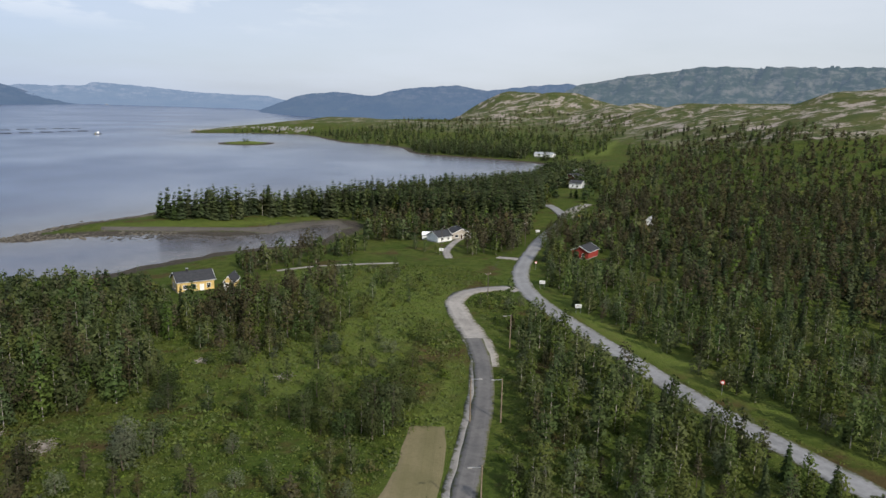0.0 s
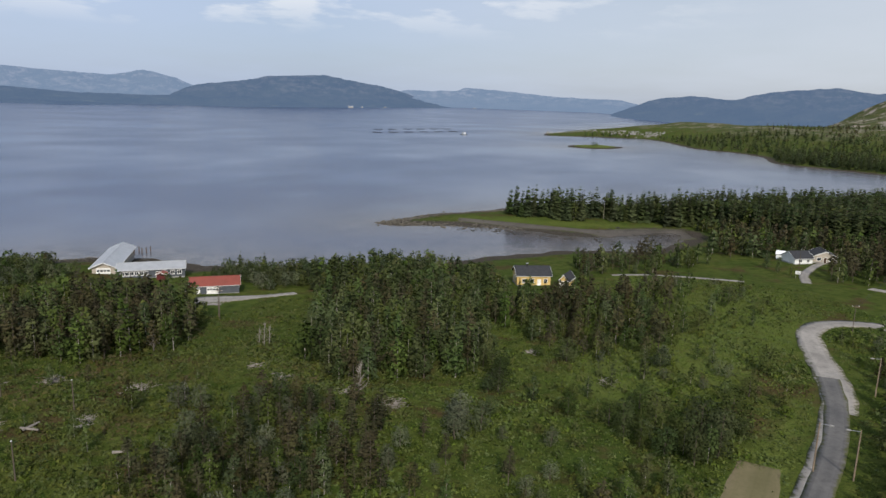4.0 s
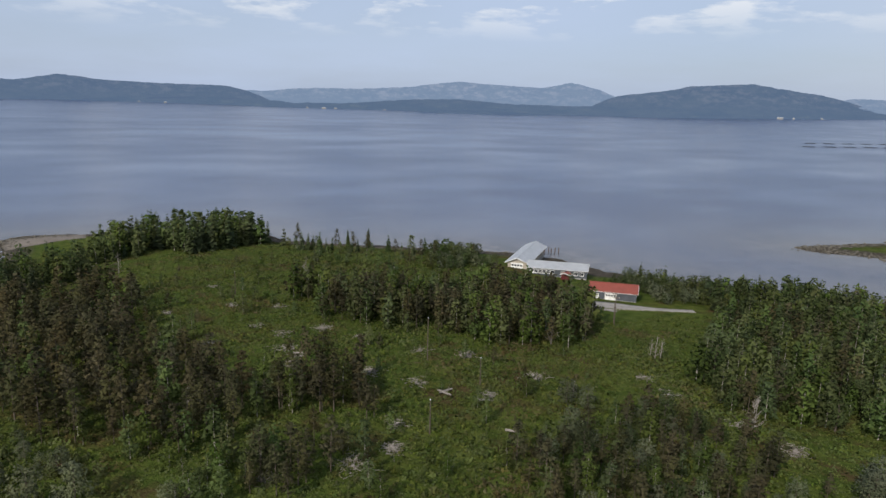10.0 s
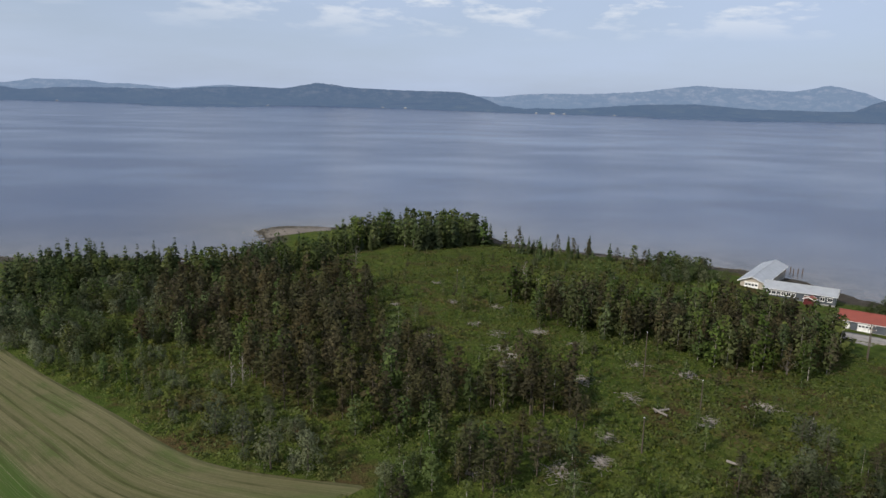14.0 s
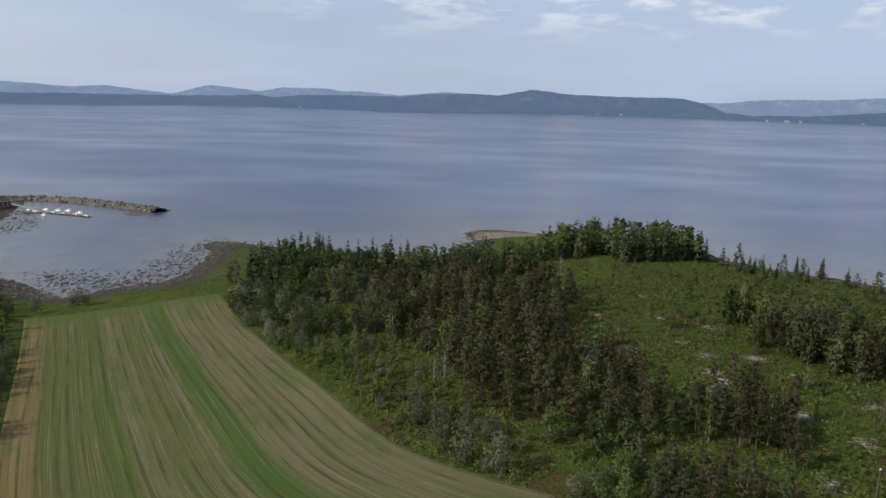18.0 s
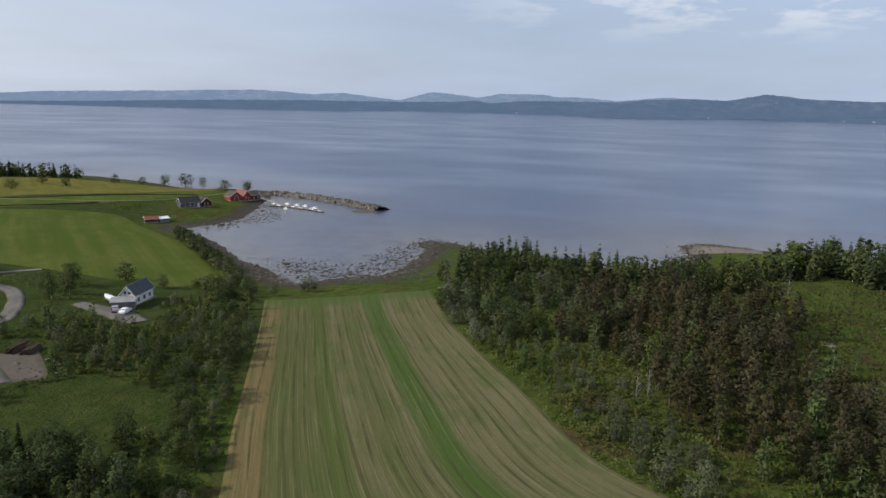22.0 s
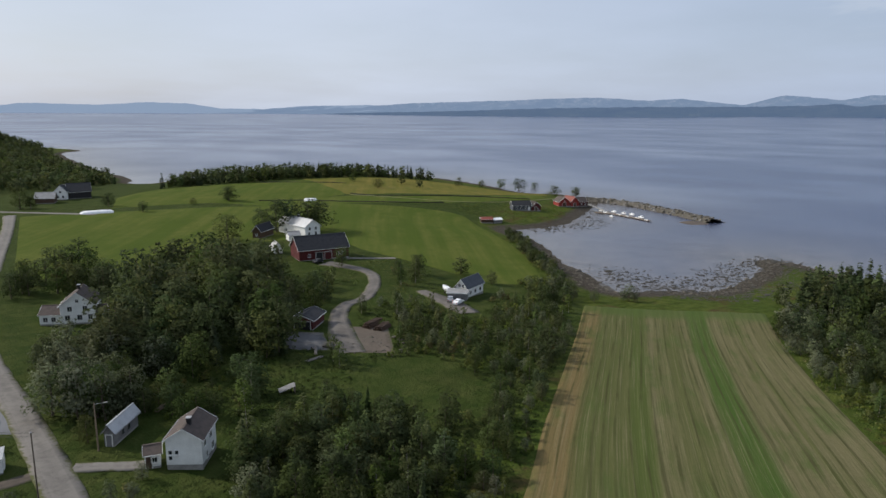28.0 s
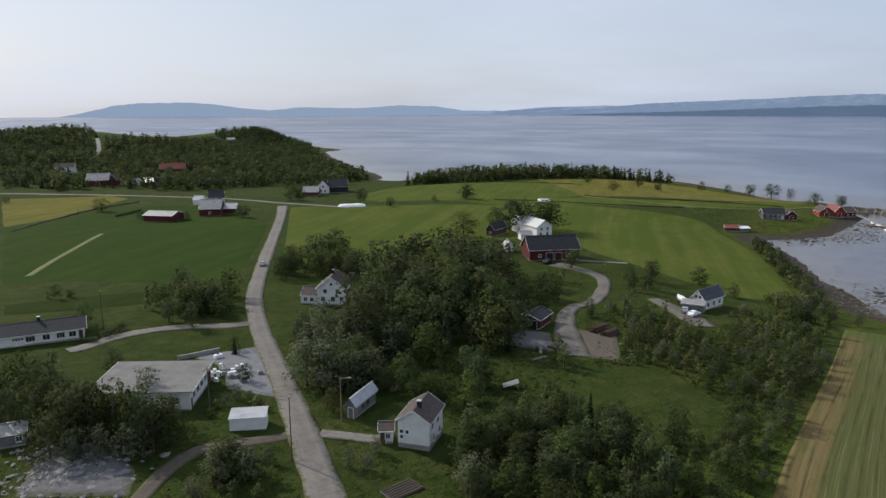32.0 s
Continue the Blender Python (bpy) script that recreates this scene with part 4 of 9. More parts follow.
plot("meadow", "green meadow below the shore wood", [(-114.8, -446.2), (-172.3, -504.3), (-242.1, -492.9), (-298.4, -474.0)], [(-99.4, -399.7), (-140.9, -393.3), (-185.4, -377.8), (-237.6, -384.2)], M["pasture"], 0.12, 50, 20)
plot("meadow", "yellowing meadow along the shore", [(-265.3, -498.7), (-332.5, -483.8), (-363.7, -426.7), (-379.7, -337.9)], [(-237.6, -384.2), (-263.0, -369.5), (-302.8, -349.3), (-367.9, -327.3)], M["meadow"], 0.16, 50, 20)
plot("green_pasture", "green field beside the farm road", [(54.7, -245.5), (30.4, -239.9), (5.4, -225.6), (-14.5, -221.5)], [(78.3, -364.6), (35.4, -417.7), (-8.4, -415.3), (-38.0, -331.5)], M["shadepasture"], 0.13, 50, 50)
plot("meadow", "yellow flowering field beyond the ditch", [(78.3, -364.6), (57.4, -397.0), (29.6, -467.6)], [(104.9, -498.1), (73.3, -493.7), (40.6, -488.7)], M["meadow"], 0.14, 30, 20)
plot("lawn", "grass between the lane and the field", [(46.6, -205.4), (19.7, -204.7), (-15.0, -207.6)], [(49.2, -218.2), (20.9, -221.1), (-16.1, -220.9)], M["lawn"], 0.12, 30, 12)
# lanes round the farm
way("road", "grey country road running past the houses to the farms", [(-16.5, -71.4), (-16.4, -79.9), (-15.9, -88.2), (-16.1, -102.4), (-16.3, -120.7), (-16.2, -142.5), (-15.9, -168.0), (-17.5, -200.4), (-23.2, -234.5), (-33.2, -288.4), (-46.2, -354.9), (-53.1, -397.8)], [5.4, 5.4, 5.6, 5.6, 5.4, 5.2, 5.0, 5.0, 5.0, 5.0, 5, 6], M["farmroad"], 0.14)
way("road", "country road along the far fields", [(-87.4, -377.9), (-55.1, -412.2), (-37.8, -432.6), (-6.3, -458.8), (47.7, -495.1), (89.5, -517.1), (137.1, -533.1)], 5.0, M["farmroad"], 0.16)
way("gravel_track", "curved drive to the long bungalow", [(-15.8, -177.1), (-8.2, -177.3), (2.5, -179.6), (11.6, -179.0), (18.8, -175.2), (23.1, -171.1), (26.3, -169.4)], 4.4, M["farmroad"], 0.11)
plot("gravel_yard", "crushed stone yard beside the road", [(-15.8, -123.6), (-15.7, -139.1), (-14.8, -159.1)], [(-5.3, -132.9), (-4.5, -146.7), (1.5, -155.9)], M["bluegravel"], 0.10, 20, 20)
way("gravel_track", "drive to the small white house", [(-18.7, -108.3), (-22.4, -106.2), (-26.5, -103.6), (-29.3, -103.1)], 3.0, M["farmroad"], 0.10)
way("dirt_track", "dirt track beside the white shed", [(-14.6, -109.2), (-9.1, -108.8), (-0.4, -108.7), (4.6, -103.9), (8.8, -95.7)], 3.0, M["dirt"], 0.09)
plot("gravel_heap_yard", "rough pale rubble ground", [(24.9, -102.9), (23.8, -112.8), (21.0, -120.8)], [(9.6, -97.2), (9.3, -105.6), (14.6, -114.2)], M["rubble"], 0.16, 24, 24)
way("gravel_track", "winding gravel drive to the red barn", [(-80.2, -129.1), (-86.4, -142.9), (-93.7, -156.2), (-101.4, -165.1), (-110.1, -168.7), (-122.0, -181.3), (-129.5, -193.0), (-130.9, -202.1), (-127.7, -212.0), (-125.2, -217.6)], [8, 7, 5, 4.4, 4.4, 4.4, 4.4, 5, 7, 9], M["farmgravel"], 0.11)
plot("dirt_yard", "bare trampled yard by the wood stacks", [(-77.1, -131.4), (-89.6, -149.4)], [(-88.3, -121.8), (-98.7, -139.8)], M["dirt"], 0.10, 14, 14)
plot("gravel_yard", "grey yard before the garage", [(-68.9, -139.9), (-76.3, -153.1)], [(-77.7, -132.4), (-83.5, -146.1)], M["rubble"], 0.09, 14, 14)
way("gravel_track", "gravel drive to the white cottage", [(-130.3, -167.5), (-129.4, -159.3), (-127.9, -149.6), (-124.9, -138.8)], [4, 6, 8, 7], M["farmgravel"], 0.11)
way("gravel_track", "thin track across the pasture", [(-133.6, -221.7), (-143.0, -216.8), (-152.7, -212.1)], 2.6, M["farmroad"], 0.18)
way("gravel_track", "tractor track in the green field", [(48.7, -255.6), (45.1, -276.5), (39.1, -303.2), (33.4, -331.1)], 2.4, M["verge"], 0.18)
way("gravel_track", "lane through the far wood", [(79.0, -811.8), (83.4, -885.8), (89.8, -945.7)], 5.0, M["gravelroad"], 0.2)
way("farm_track", "path along the meadow", [(-369.2, -313.3), (-313.8, -312.6), (-274.2, -332.3), (-240.4, -382.9)], 2.2, M["verge"], 0.2)

def field_bank(pts, width, height, label):
    """A low overgrown bank of earth and stone between fields."""
    c = rounded(pts, 14)
    d = np.gradient(c, axis=0)
    d /= np.linalg.norm(d, axis=1)[:, None] + 1e-9
    nrm = np.stack([-d[:, 1], d[:, 0]], -1)
    rows = []
    for k, (a, u) in enumerate(((-1.0, -0.2), (-0.55, 0.75), (0.0, 1.0), (0.5, 0.8), (1.0, -0.2))):
        p = c + nrm * (a * width / 2 * (1 + 0.3 * wobble(c[:, 0], c[:, 1], 4.0, k)))[:, None]
        rows.append(np.column_stack([p, ground(p[:, 0], p[:, 1]) + 0.1 + height * u * (1 + 0.35 * wobble(c[:, 0], c[:, 1], 3.0, k + 7))]))
    v = np.array(rows).transpose(1, 0, 2)
    me = raw_mesh("field_bank", v.reshape(-1, 3), grid_faces(*v.shape[:2]), [M["bank"]], smooth=False)
    tagged(new("field_bank", me), label, "bank", kind="structure")


field_bank([(-243.2, -386.9), (-251.8, -369.3), (-269.5, -356.3), (-290.8, -346.1), (-315.1, -332.1), (-336.8, -315.9)], 1.5, 0.5, "dark overgrown bank below the shore meadow")
field_bank([(-179.0, -386.9), (-202.2, -376.7), (-217.1, -364.5), (-234.4, -349.4), (-254.0, -336.1), (-272.4, -326.9)], 1.5, 0.5, "dark overgrown bank between the pastures")
field_bank([(-228.6, -491.1), (-242.9, -478.1), (-257.2, -462.8), (-278.4, -448.4)], 1.5, 0.5, "dark bank before the shore wood")
field_bank([(71.6, -352.6), (60.9, -385.7), (46.8, -419.9), (23.9, -447.1)], 1.5, 0.5, "dark ditch bank across the green field")

# ---- building kit ----
KEEP = []      # round places kept clear of trees: x, y, radius


def part(name, bm, mat, parent=None, label="", smooth=False):
    """Links a bmesh as one mesh object under a thing or a part."""
    me = bpy.data.meshes.new(name)
    bm.normal_update()
    bm.to_mesh(me)
    bm.free()
    me.materials.append(mat)
    if smooth:
        me.polygons.foreach_set("use_smooth", np.full(len(me.polygons), True))
    ob = new(name, me)
    if parent:
        ob.parent = parent
    if label:
        tagged(ob, label)
    return ob


def box(size, at=(0, 0, 0), turn=0.0, bevel=0.0, bm=None):
    """A box with its foot at a place, edges eased by a bevel."""
    bm = bm or bmesh.new()
    got = bmesh.ops.create_cube(bm, size=1.0)
    v = got["verts"]
    bmesh.ops.scale(bm, vec=size, verts=v)
    bmesh.ops.translate(bm, vec=(0, 0, size[2] / 2), verts=v)
    if turn:
        bmesh.ops.rotate(bm, cent=(0, 0, 0), matrix=Matrix.Rotation(radians(turn), 3, "Z"), verts=v)
    bmesh.ops.translate(bm, vec=at, verts=v)
    if bevel:
        es = list({e for w in v for e in w.link_edges})
        bmesh.ops.bevel(bm, geom=es, offset=bevel, segments=1, affect="EDGES")
    return bm


def post(r1, r2, h, at=(0, 0, 0), sides=8, bm=None):
    bm = bm or bmesh.new()
    bmesh.ops.create_cone(bm, cap_ends=True, segments=sides, radius1=r1, radius2=r2, depth=h, matrix=Matrix.Translation((at[0], at[1], at[2] + h / 2)))
    return bm


def solid(verts, faces):
    bm = bmesh.new()
    v = [bm.verts.new(p) for p in verts]
    for f in faces:
        bm.faces.new([v[i] for i in f])
    bmesh.ops.recalc_face_normals(bm, faces=bm.faces)
    return bm


def slab(a, b, c, d, thick):
    """A roof slab: four top corners, and its thickness downwards."""
    top = [Vector(p) for p in (a, b, c, d)]
    n = (top[1] - top[0]).cross(top[3] - top[0]).normalized()
    if n.z < 0:
        n = -n
    low = [p - n * thick for p in top]
    return solid([*top, *low], [(0, 1, 2, 3), (4, 5, 6, 7), (0, 1, 5, 4), (1, 2, 6, 5), (2, 3, 7, 6), (3, 0, 4, 7)])


def stand(name, xy, label, cat, group="", turn=0.0, z=None, sink=0.0):
    """The base of a thing: an Empty on the ground."""
    e = tagged(new(name), label, cat, group)
    zz = float(ground(xy[0], xy[1])) if z is None else z
    e.matrix_basis = Matrix.Translation((xy[0], xy[1], zz - sink)) @ Matrix.Rotation(radians(turn), 4, "Z")
    return e


def window(parent, at, turn, w, h, bars=1, trim="trim"):
    """A window on a wall: casing proud of the boards, pane set back in it, glazing bars and a sill. The wall faces -y before turning."""
    m = Matrix.Translation(at) @ Matrix.Rotation(radians(turn), 4, "Z")
    f = bmesh.new()
    for sx, sz, px, pz in ((w + 0.2, 0.11, 0, -0.11), (w + 0.2, 0.11, 0, h), (0.11, h, -w / 2 - 0.05, 0), (0.11, h, w / 2 + 0.05, 0)):
        box((sx, 0.09, sz), (px, -0.035, pz), bm=f)
    for i in range(bars):
        box((0.06, 0.05, h), (-w / 2 + w * (i + 1) / (bars + 1), -0.02, 0), bm=f)
    bmesh.ops.transform(f, matrix=m, verts=f.verts)
    win = part("window", f, M[trim], parent)
    p = box((w, 0.03, h), (0, -0.008, 0))
    bmesh.ops.transform(p, matrix=m, verts=p.verts)
    part("pane", p, M["glass"], win)
    s = box((w + 0.3, 0.16, 0.05), (0, -0.08, -0.16))
    bmesh.ops.transform(s, matrix=m, verts=s.verts)
    part("sill", s, M[trim], win)
    return win


def door(parent, at, turn, w, h, mat="trim", panes=0):
    m = Matrix.Translation(at) @ Matrix.Rotation(radians(turn), 4, "Z")
    d = box((w, 0.07, h), (0, -0.035, 0))
    bmesh.ops.transform(d, matrix=m, verts=d.verts)
    ob = part("door", d, M[mat], parent)
    for i in range(max(1, int(h / 0.55))):
        e = box((w * 0.86, 0.03, 0.40), (0, -0.08, 0.1 + i * 0.55))
        bmesh.ops.transform(e, matrix=m, verts=e.verts)
        part("door_panel", e, M[mat], ob)
    c = bmesh.new()
    for sx, sz, px, pz in ((w + 0.26, 0.12, 0, h), (0.12, h, -w / 2 - 0.06, 0), (0.12, h, w / 2 + 0.06, 0)):
        box((sx, 0.10, sz), (px, -0.04, pz), bm=c)
    bmesh.ops.transform(c, matrix=m, verts=c.verts)
    part("door_frame", c, M["trim"], ob)
    if panes:
        for i in range(panes):
            g = box((w / panes * 0.72, 0.03, h * 0.22), (-w / 2 + w * (i + 0.5) / panes, -0.115, h * 0.62))
            bmesh.ops.transform(g, matrix=m, verts=g.verts)
            part("pane", g, M["glass"], ob)
    else:
        k = box((0.14, 0.06, 0.05), (w * 0.38, -0.12, h * 0.48))
        bmesh.ops.transform(k, matrix=m, verts=k.verts)
        part("handle", k, M["steel"], ob)
    return ob


def house(name, label, cat, p, q, depth, wall_h, rise, wall="white", roof="slate", ridge="x", over=0.45, wins=(), doors=(), chimney=None, plinth=0.35, trim="trim", mono=False, clear=3.0, gap=None, group=""):
    """A building with its front wall from p to q on the ground. depth: metres back from that wall (or a ground point at its far side).
    ridge: along the front ('x') or away from it ('y'). wins and doors: (side, along 0..1, foot, width, height) with side s, e, n or w."""
    p, q = Vector(p), Vector(q)
    L = (q - p).length
    ux = (q - p).normalized()
    uy = Vector((-ux.y, ux.x))
    if not isinstance(depth, (int, float)):
        back = Vector(depth) - q
        if back.length > L * 0.8:      # the longer wall sets the heading
            uy = back.normalized()
            ux = Vector((uy.y, -uy.x))
            L = max(abs((q - p).dot(ux)), 0.6 * L)
            p = q - ux * L
        depth = abs(back.dot(uy))
    D = depth
    base = stand(name, p, label, cat, group, math.degrees(math.atan2(ux.y, ux.x)))
    mid = p + ux * L / 2 + uy * D / 2
    corners = [p, q, q + uy * D, p + uy * D]
    low = min(float(ground(c.x, c.y)) for c in corners)
    high = float(ground(mid.x, mid.y))
    base.location.z = high
    KEEP.append((mid.x, mid.y, 0.5 * math.hypot(L, D) + clear))
    f = high - low + 0.3
    part("foundation", box((L - 0.06, D - 0.06, f + plinth), (L / 2, D / 2, -f)), M["concrete"], base)
    H = wall_h
    t = 0.16
    if mono:
        b = solid([(0, 0, plinth), (L, 0, plinth), (L, D, plinth), (0, D, plinth), (0, 0, H), (L, 0, H), (L, D, H + rise), (0, D, H + rise)],
                  [(0, 1, 2, 3), (4, 5, 6, 7), (0, 1, 5, 4), (1, 2, 6, 5), (2, 3, 7, 6), (3, 0, 4, 7)])
        part("wall", b, M[wall], base)
        k = rise / D
        part("roof", slab((-over, -over, H + t - k * over), (L + over, -over, H + t - k * over), (L + over, D + over, H + rise + t + k * over), (-over, D + over, H + rise + t + k * over), 0.14), M[roof], base)
        for sx, sy, px, py, pz in ((L + 2 * over, 0.05, L / 2, -over - 0.03, H - k * over - 0.08), (L + 2 * over, 0.05, L / 2, D + over + 0.03, H + rise + k * over - 0.08)):
            part("fascia", box((sx, sy, 0.26), (px, py, pz)), M[trim], base)
    else:
        if ridge == "x":
            wv = [(0, 0, plinth), (L, 0, plinth), (L, D, plinth), (0, D, plinth), (0, 0, H), (L, 0, H), (L, D, H), (0, D, H), (0, D / 2, H + rise), (L, D / 2, H + rise)]
            wf = [(0, 1, 5, 4), (2, 3, 7, 6), (1, 2, 6, 9, 5), (3, 0, 4, 8, 7), (4, 5, 9, 8), (6, 7, 8, 9), (0, 3, 2, 1)]
            half, run = D / 2, L
        else:
            wv = [(0, 0, plinth), (L, 0, plinth), (L, D, plinth), (0, D, plinth), (0, 0, H), (L, 0, H), (L, D, H), (0, D, H), (L / 2, 0, H + rise), (L / 2, D, H + rise)]
            wf = [(0, 1, 5, 8, 4), (2, 3, 7, 9, 6), (1, 2, 6, 5), (3, 0, 4, 7), (4, 8, 9, 7), (5, 6, 9, 8), (0, 3, 2, 1)]
            half, run = L / 2, D
        part("wall", solid(wv, wf), M[wall], base)
        k = rise / half
        e = H - k * over + t
        r = H + rise + t

        def pt(u, v, z):
            return (u, v, z) if ridge == "x" else (v, u, z)
        for s0, s1 in ((-over, half), (2 * half + over, half)):
            part("roof", slab(pt(-over, s0, e), pt(run + over, s0, e), pt(run + over, s1, r), pt(-over, s1, r), 0.16), M[roof], base)
        cap = box((run + 2 * over, 0.34, 0.09), (0, 0, 0)) if ridge == "x" else box((0.34, run + 2 * over, 0.09), (0, 0, 0))
        bmesh.ops.translate(cap, vec=pt(run / 2, half, r - 0.05), verts=cap.verts)
        part("ridge_cap", cap, M[roof], base)
        for u in (-over - 0.03, run + over + 0.03):
            bb = bmesh.new()
            for s0, s1 in ((-over, half), (2 * half + over, half)):
                a, b2 = Vector(pt(u, s0, e + 0.02)), Vector(pt(u, s1, r + 0.02))
                ax = Vector(pt(0.05, 0, 0))
                vs = [a, b2, b2 - Vector((0, 0, 0.24)), a - Vector((0, 0, 0.24))]
                vs += [w + ax for w in vs]
                n0 = len(bb.verts)
                vv = [bb.verts.new(w) for w in vs]
                for fc in ((0, 1, 2, 3), (4, 5, 6, 7), (0, 1, 5, 4), (1, 2, 6, 5), (2, 3, 7, 6), (3, 0, 4, 7)):
                    bb.faces.new([vv[i] for i in fc])
            bmesh.ops.recalc_face_normals(bb, faces=bb.faces)
            part("bargeboard", bb, M[trim], base)
        for s in (-over - 0.06, 2 * half + over + 0.06):
            g = box((run + over, 0.12, 0.10)) if ridge == "x" else box((0.12, run + over, 0.10))
            bmesh.ops.translate(g, vec=pt(run / 2, s, e - 0.14), verts=g.verts)
            part("gutter", g, M["trim" if trim == "trim" else "steel"], base)
        if chimney:
            u, v, ch = chimney
            cz = H + rise * (1 - abs((v if ridge == "x" else u) - 0.5) * 2)
            c = part("chimney", box((0.62, 0.62, ch + 0.5), (u * L, v * D, cz - 0.3), bevel=0.02), M["black"], base, "black-clad chimney")
            part("chimney_cap", box((0.8, 0.8, 0.09), (u * L, v * D, cz + ch + 0.2)), M["tin"], c)
    side = {"s": lambda u: ((u * L, 0, 0), 0), "n": lambda u: ((L - u * L, D, 0), 180), "e": lambda u: ((L, u * D, 0), 90), "w": lambda u: ((0, D - u * D, 0), -90)}
    for s, u, z, w, h, *more in wins:
        (x, y, _), a = side[s](u)
        window(base, (x, y, z), a, w, h, more[0] if more else 1, trim if trim != "black" else "trim")
    for s, u, z, w, h, *more in doors:
        (x, y, _), a = side[s](u)
        door(base, (x, y, z), a, w, h, more[0] if more else "trim", more[1] if len(more) > 1 else 0)
    return base


def boulder(seed, r, mat, name="boulder"):
    bm = bmesh.new()
    bmesh.ops.create_icosphere(bm, subdivisions=2, radius=r)
    for v in bm.verts:
        v.co *= 1 + 0.35 * noise.noise(v.co * (1.1 / r) + Vector((seed * 3.7, 0, 0)))
        v.co.z *= 0.7
    return bm

# ---- trees ----
RNG = np.random.default_rng(7)


def tube(pts, radii, sides=5):
    """A tapering stem through points, as triangles."""
    pts, v, f = np.asarray(pts, float), [], []
    for p, r in zip(pts, radii):
        a = np.arange(sides) * 2 * np.pi / sides
        v.append(np.stack([p[0] + r * np.cos(a), p[1] + r * np.sin(a), np.full(sides, p[2])], -1))
    v = np.vstack(v)
    for i in range(len(pts) - 1):
        for j in range(sides):
            a, b = i * sides + j, i * sides + (j + 1) % sides
            f += [(a, b, b + sides), (a, b + sides, a + sides)]
    return v, np.array(f)


def joined(bits):
    v, f, n = [], [], 0
    for a, b in bits:
        v.append(a)
        f.append(b + n)
        n += len(a)
    return np.vstack(v), np.vstack(f)


def unit(a):
    return a / (np.linalg.norm(a, axis=1)[:, None] + 1e-9)


def leaves(centres, size, rng, outward=None, long=1.0):
    """Small leaf sprays at the given places, a triangle each, with normals that follow the round of the crown."""
    n = len(centres)
    nor = rng.normal(size=(n, 3)) * 0.7
    if outward is not None:
        nor += outward
    nor[:, 2] += 0.3
    nor = unit(nor)
    t = unit(np.cross(nor, rng.normal(size=(n, 3))))
    b = np.cross(nor, t)
    s = (size * rng.uniform(0.55, 1.4, n))[:, None]
    v = np.stack([centres - t * s * long, centres + t * s * 0.9 * long - b * s * 0.25, centres + b * s * 1.1 + t * s * rng.uniform(-0.6, 0.6, (n, 1))], 1).reshape(-1, 3)
    f = np.arange(n)[:, None] * 3 + [0, 1, 2]
    soft = unit((outward if outward is not None else nor) * 0.9 + nor * 0.3 + [0, 0, 0.3])
    return v, f, np.repeat(soft, 3, 0)


def crown(rng, clumps, n, size, flat=0.8, fill=0.45):
    """A crown of leaf sprays thronging round the ends of its boughs, loose at the rim and open between."""
    c = np.array([l[0] for l in clumps], float)
    r = np.array([l[1] for l in clumps], float)
    heart = c.mean(0) - [0, 0, 0.15 * np.ptp(c[:, 2])]
    w = r ** 2
    pick = rng.choice(len(clumps), n, p=w / w.sum())
    d = unit(rng.normal(size=(n, 3)) + [0, 0, 0.25])
    p = c[pick] + d * (r[pick] * rng.uniform(fill, 1.0, n) ** 0.7 * rng.choice([1.0, 1.0, 1.0, 1.3], n))[:, None] * [1, 1, flat]
    p[:, 2] = np.maximum(p[:, 2], 0.05)
    return leaves(p, size, rng, unit(unit(p - heart) * 0.7 + d * 0.6))


def boughs(rng, h, n, low, high, wide, clump, lean, taper, rise=0.12):
    """Places of the leafy bough ends up a stem, and the bare wood that carries them."""
    bits, clumps = [], []
    for k in range(n):
        s = low + (high - low) * (k + rng.random()) / n
        prof = taper(s)
        wid = wide * h * prof * math.sqrt(rng.uniform(0.05, 1.2))
        a = k * 2.4 + rng.uniform(-0.7, 0.7)
        c = np.array([lean[0] * s * s, lean[1] * s * s, 0.0])
        o = c + [math.cos(a) * wid, math.sin(a) * wid, h * s]
        q = c + [0, 0, h * max(0.05, s - rise)]
        if k % 2 == 0:
            bits.append(tube([q, o], [0.006 * h, 0.001 * h], 3))
        clumps.append((o, clump * h * (0.4 + 0.6 * prof) * rng.uniform(0.65, 1.3)))
    return bits, clumps


def birch(seed, h=8.0, n=520, size=0.24, ends=26):
    rng = np.random.default_rng(seed)
    lean = rng.uniform(-0.4, 0.4, 2)
    bits, clumps = boughs(rng, h, ends, 0.07, 0.96, rng.uniform(0.16, 0.23), 0.104 * (26 / ends) ** 0.3, lean, lambda s: math.sqrt(max(0.03, 1.03 - s)) * min(1.0, 0.45 + 1.8 * s))
    bits.insert(0, tube([(lean[0] * s * s, lean[1] * s * s, h * s) for s in (0, 0.3, 0.6, 0.95)], [0.09, 0.07, 0.04, 0.01]))
    return joined(bits), crown(rng, clumps, n, size, 0.95)


def broadleaf(seed, h=11.0, n=800, size=0.34, ends=34):
    rng = np.random.default_rng(seed)
    bits, clumps = boughs(rng, h, ends, 0.12, 0.90, rng.uniform(0.27, 0.33), 0.118 * (34 / ends) ** 0.33, (0.2, 0.1), lambda s: math.sin(math.pi * min(1.0, 0.2 + s * 0.74)) ** 0.6)
    bits.insert(0, tube([(0, 0, 0), (0.1, 0, h * 0.25), (0.15, 0.1, h * 0.5), (0.1, 0.1, h * 0.8)], [0.024 * h, 0.018 * h, 0.012 * h, 0.003 * h], 6))
    return joined(bits), crown(rng, clumps, n, size, 0.75, 0.6)


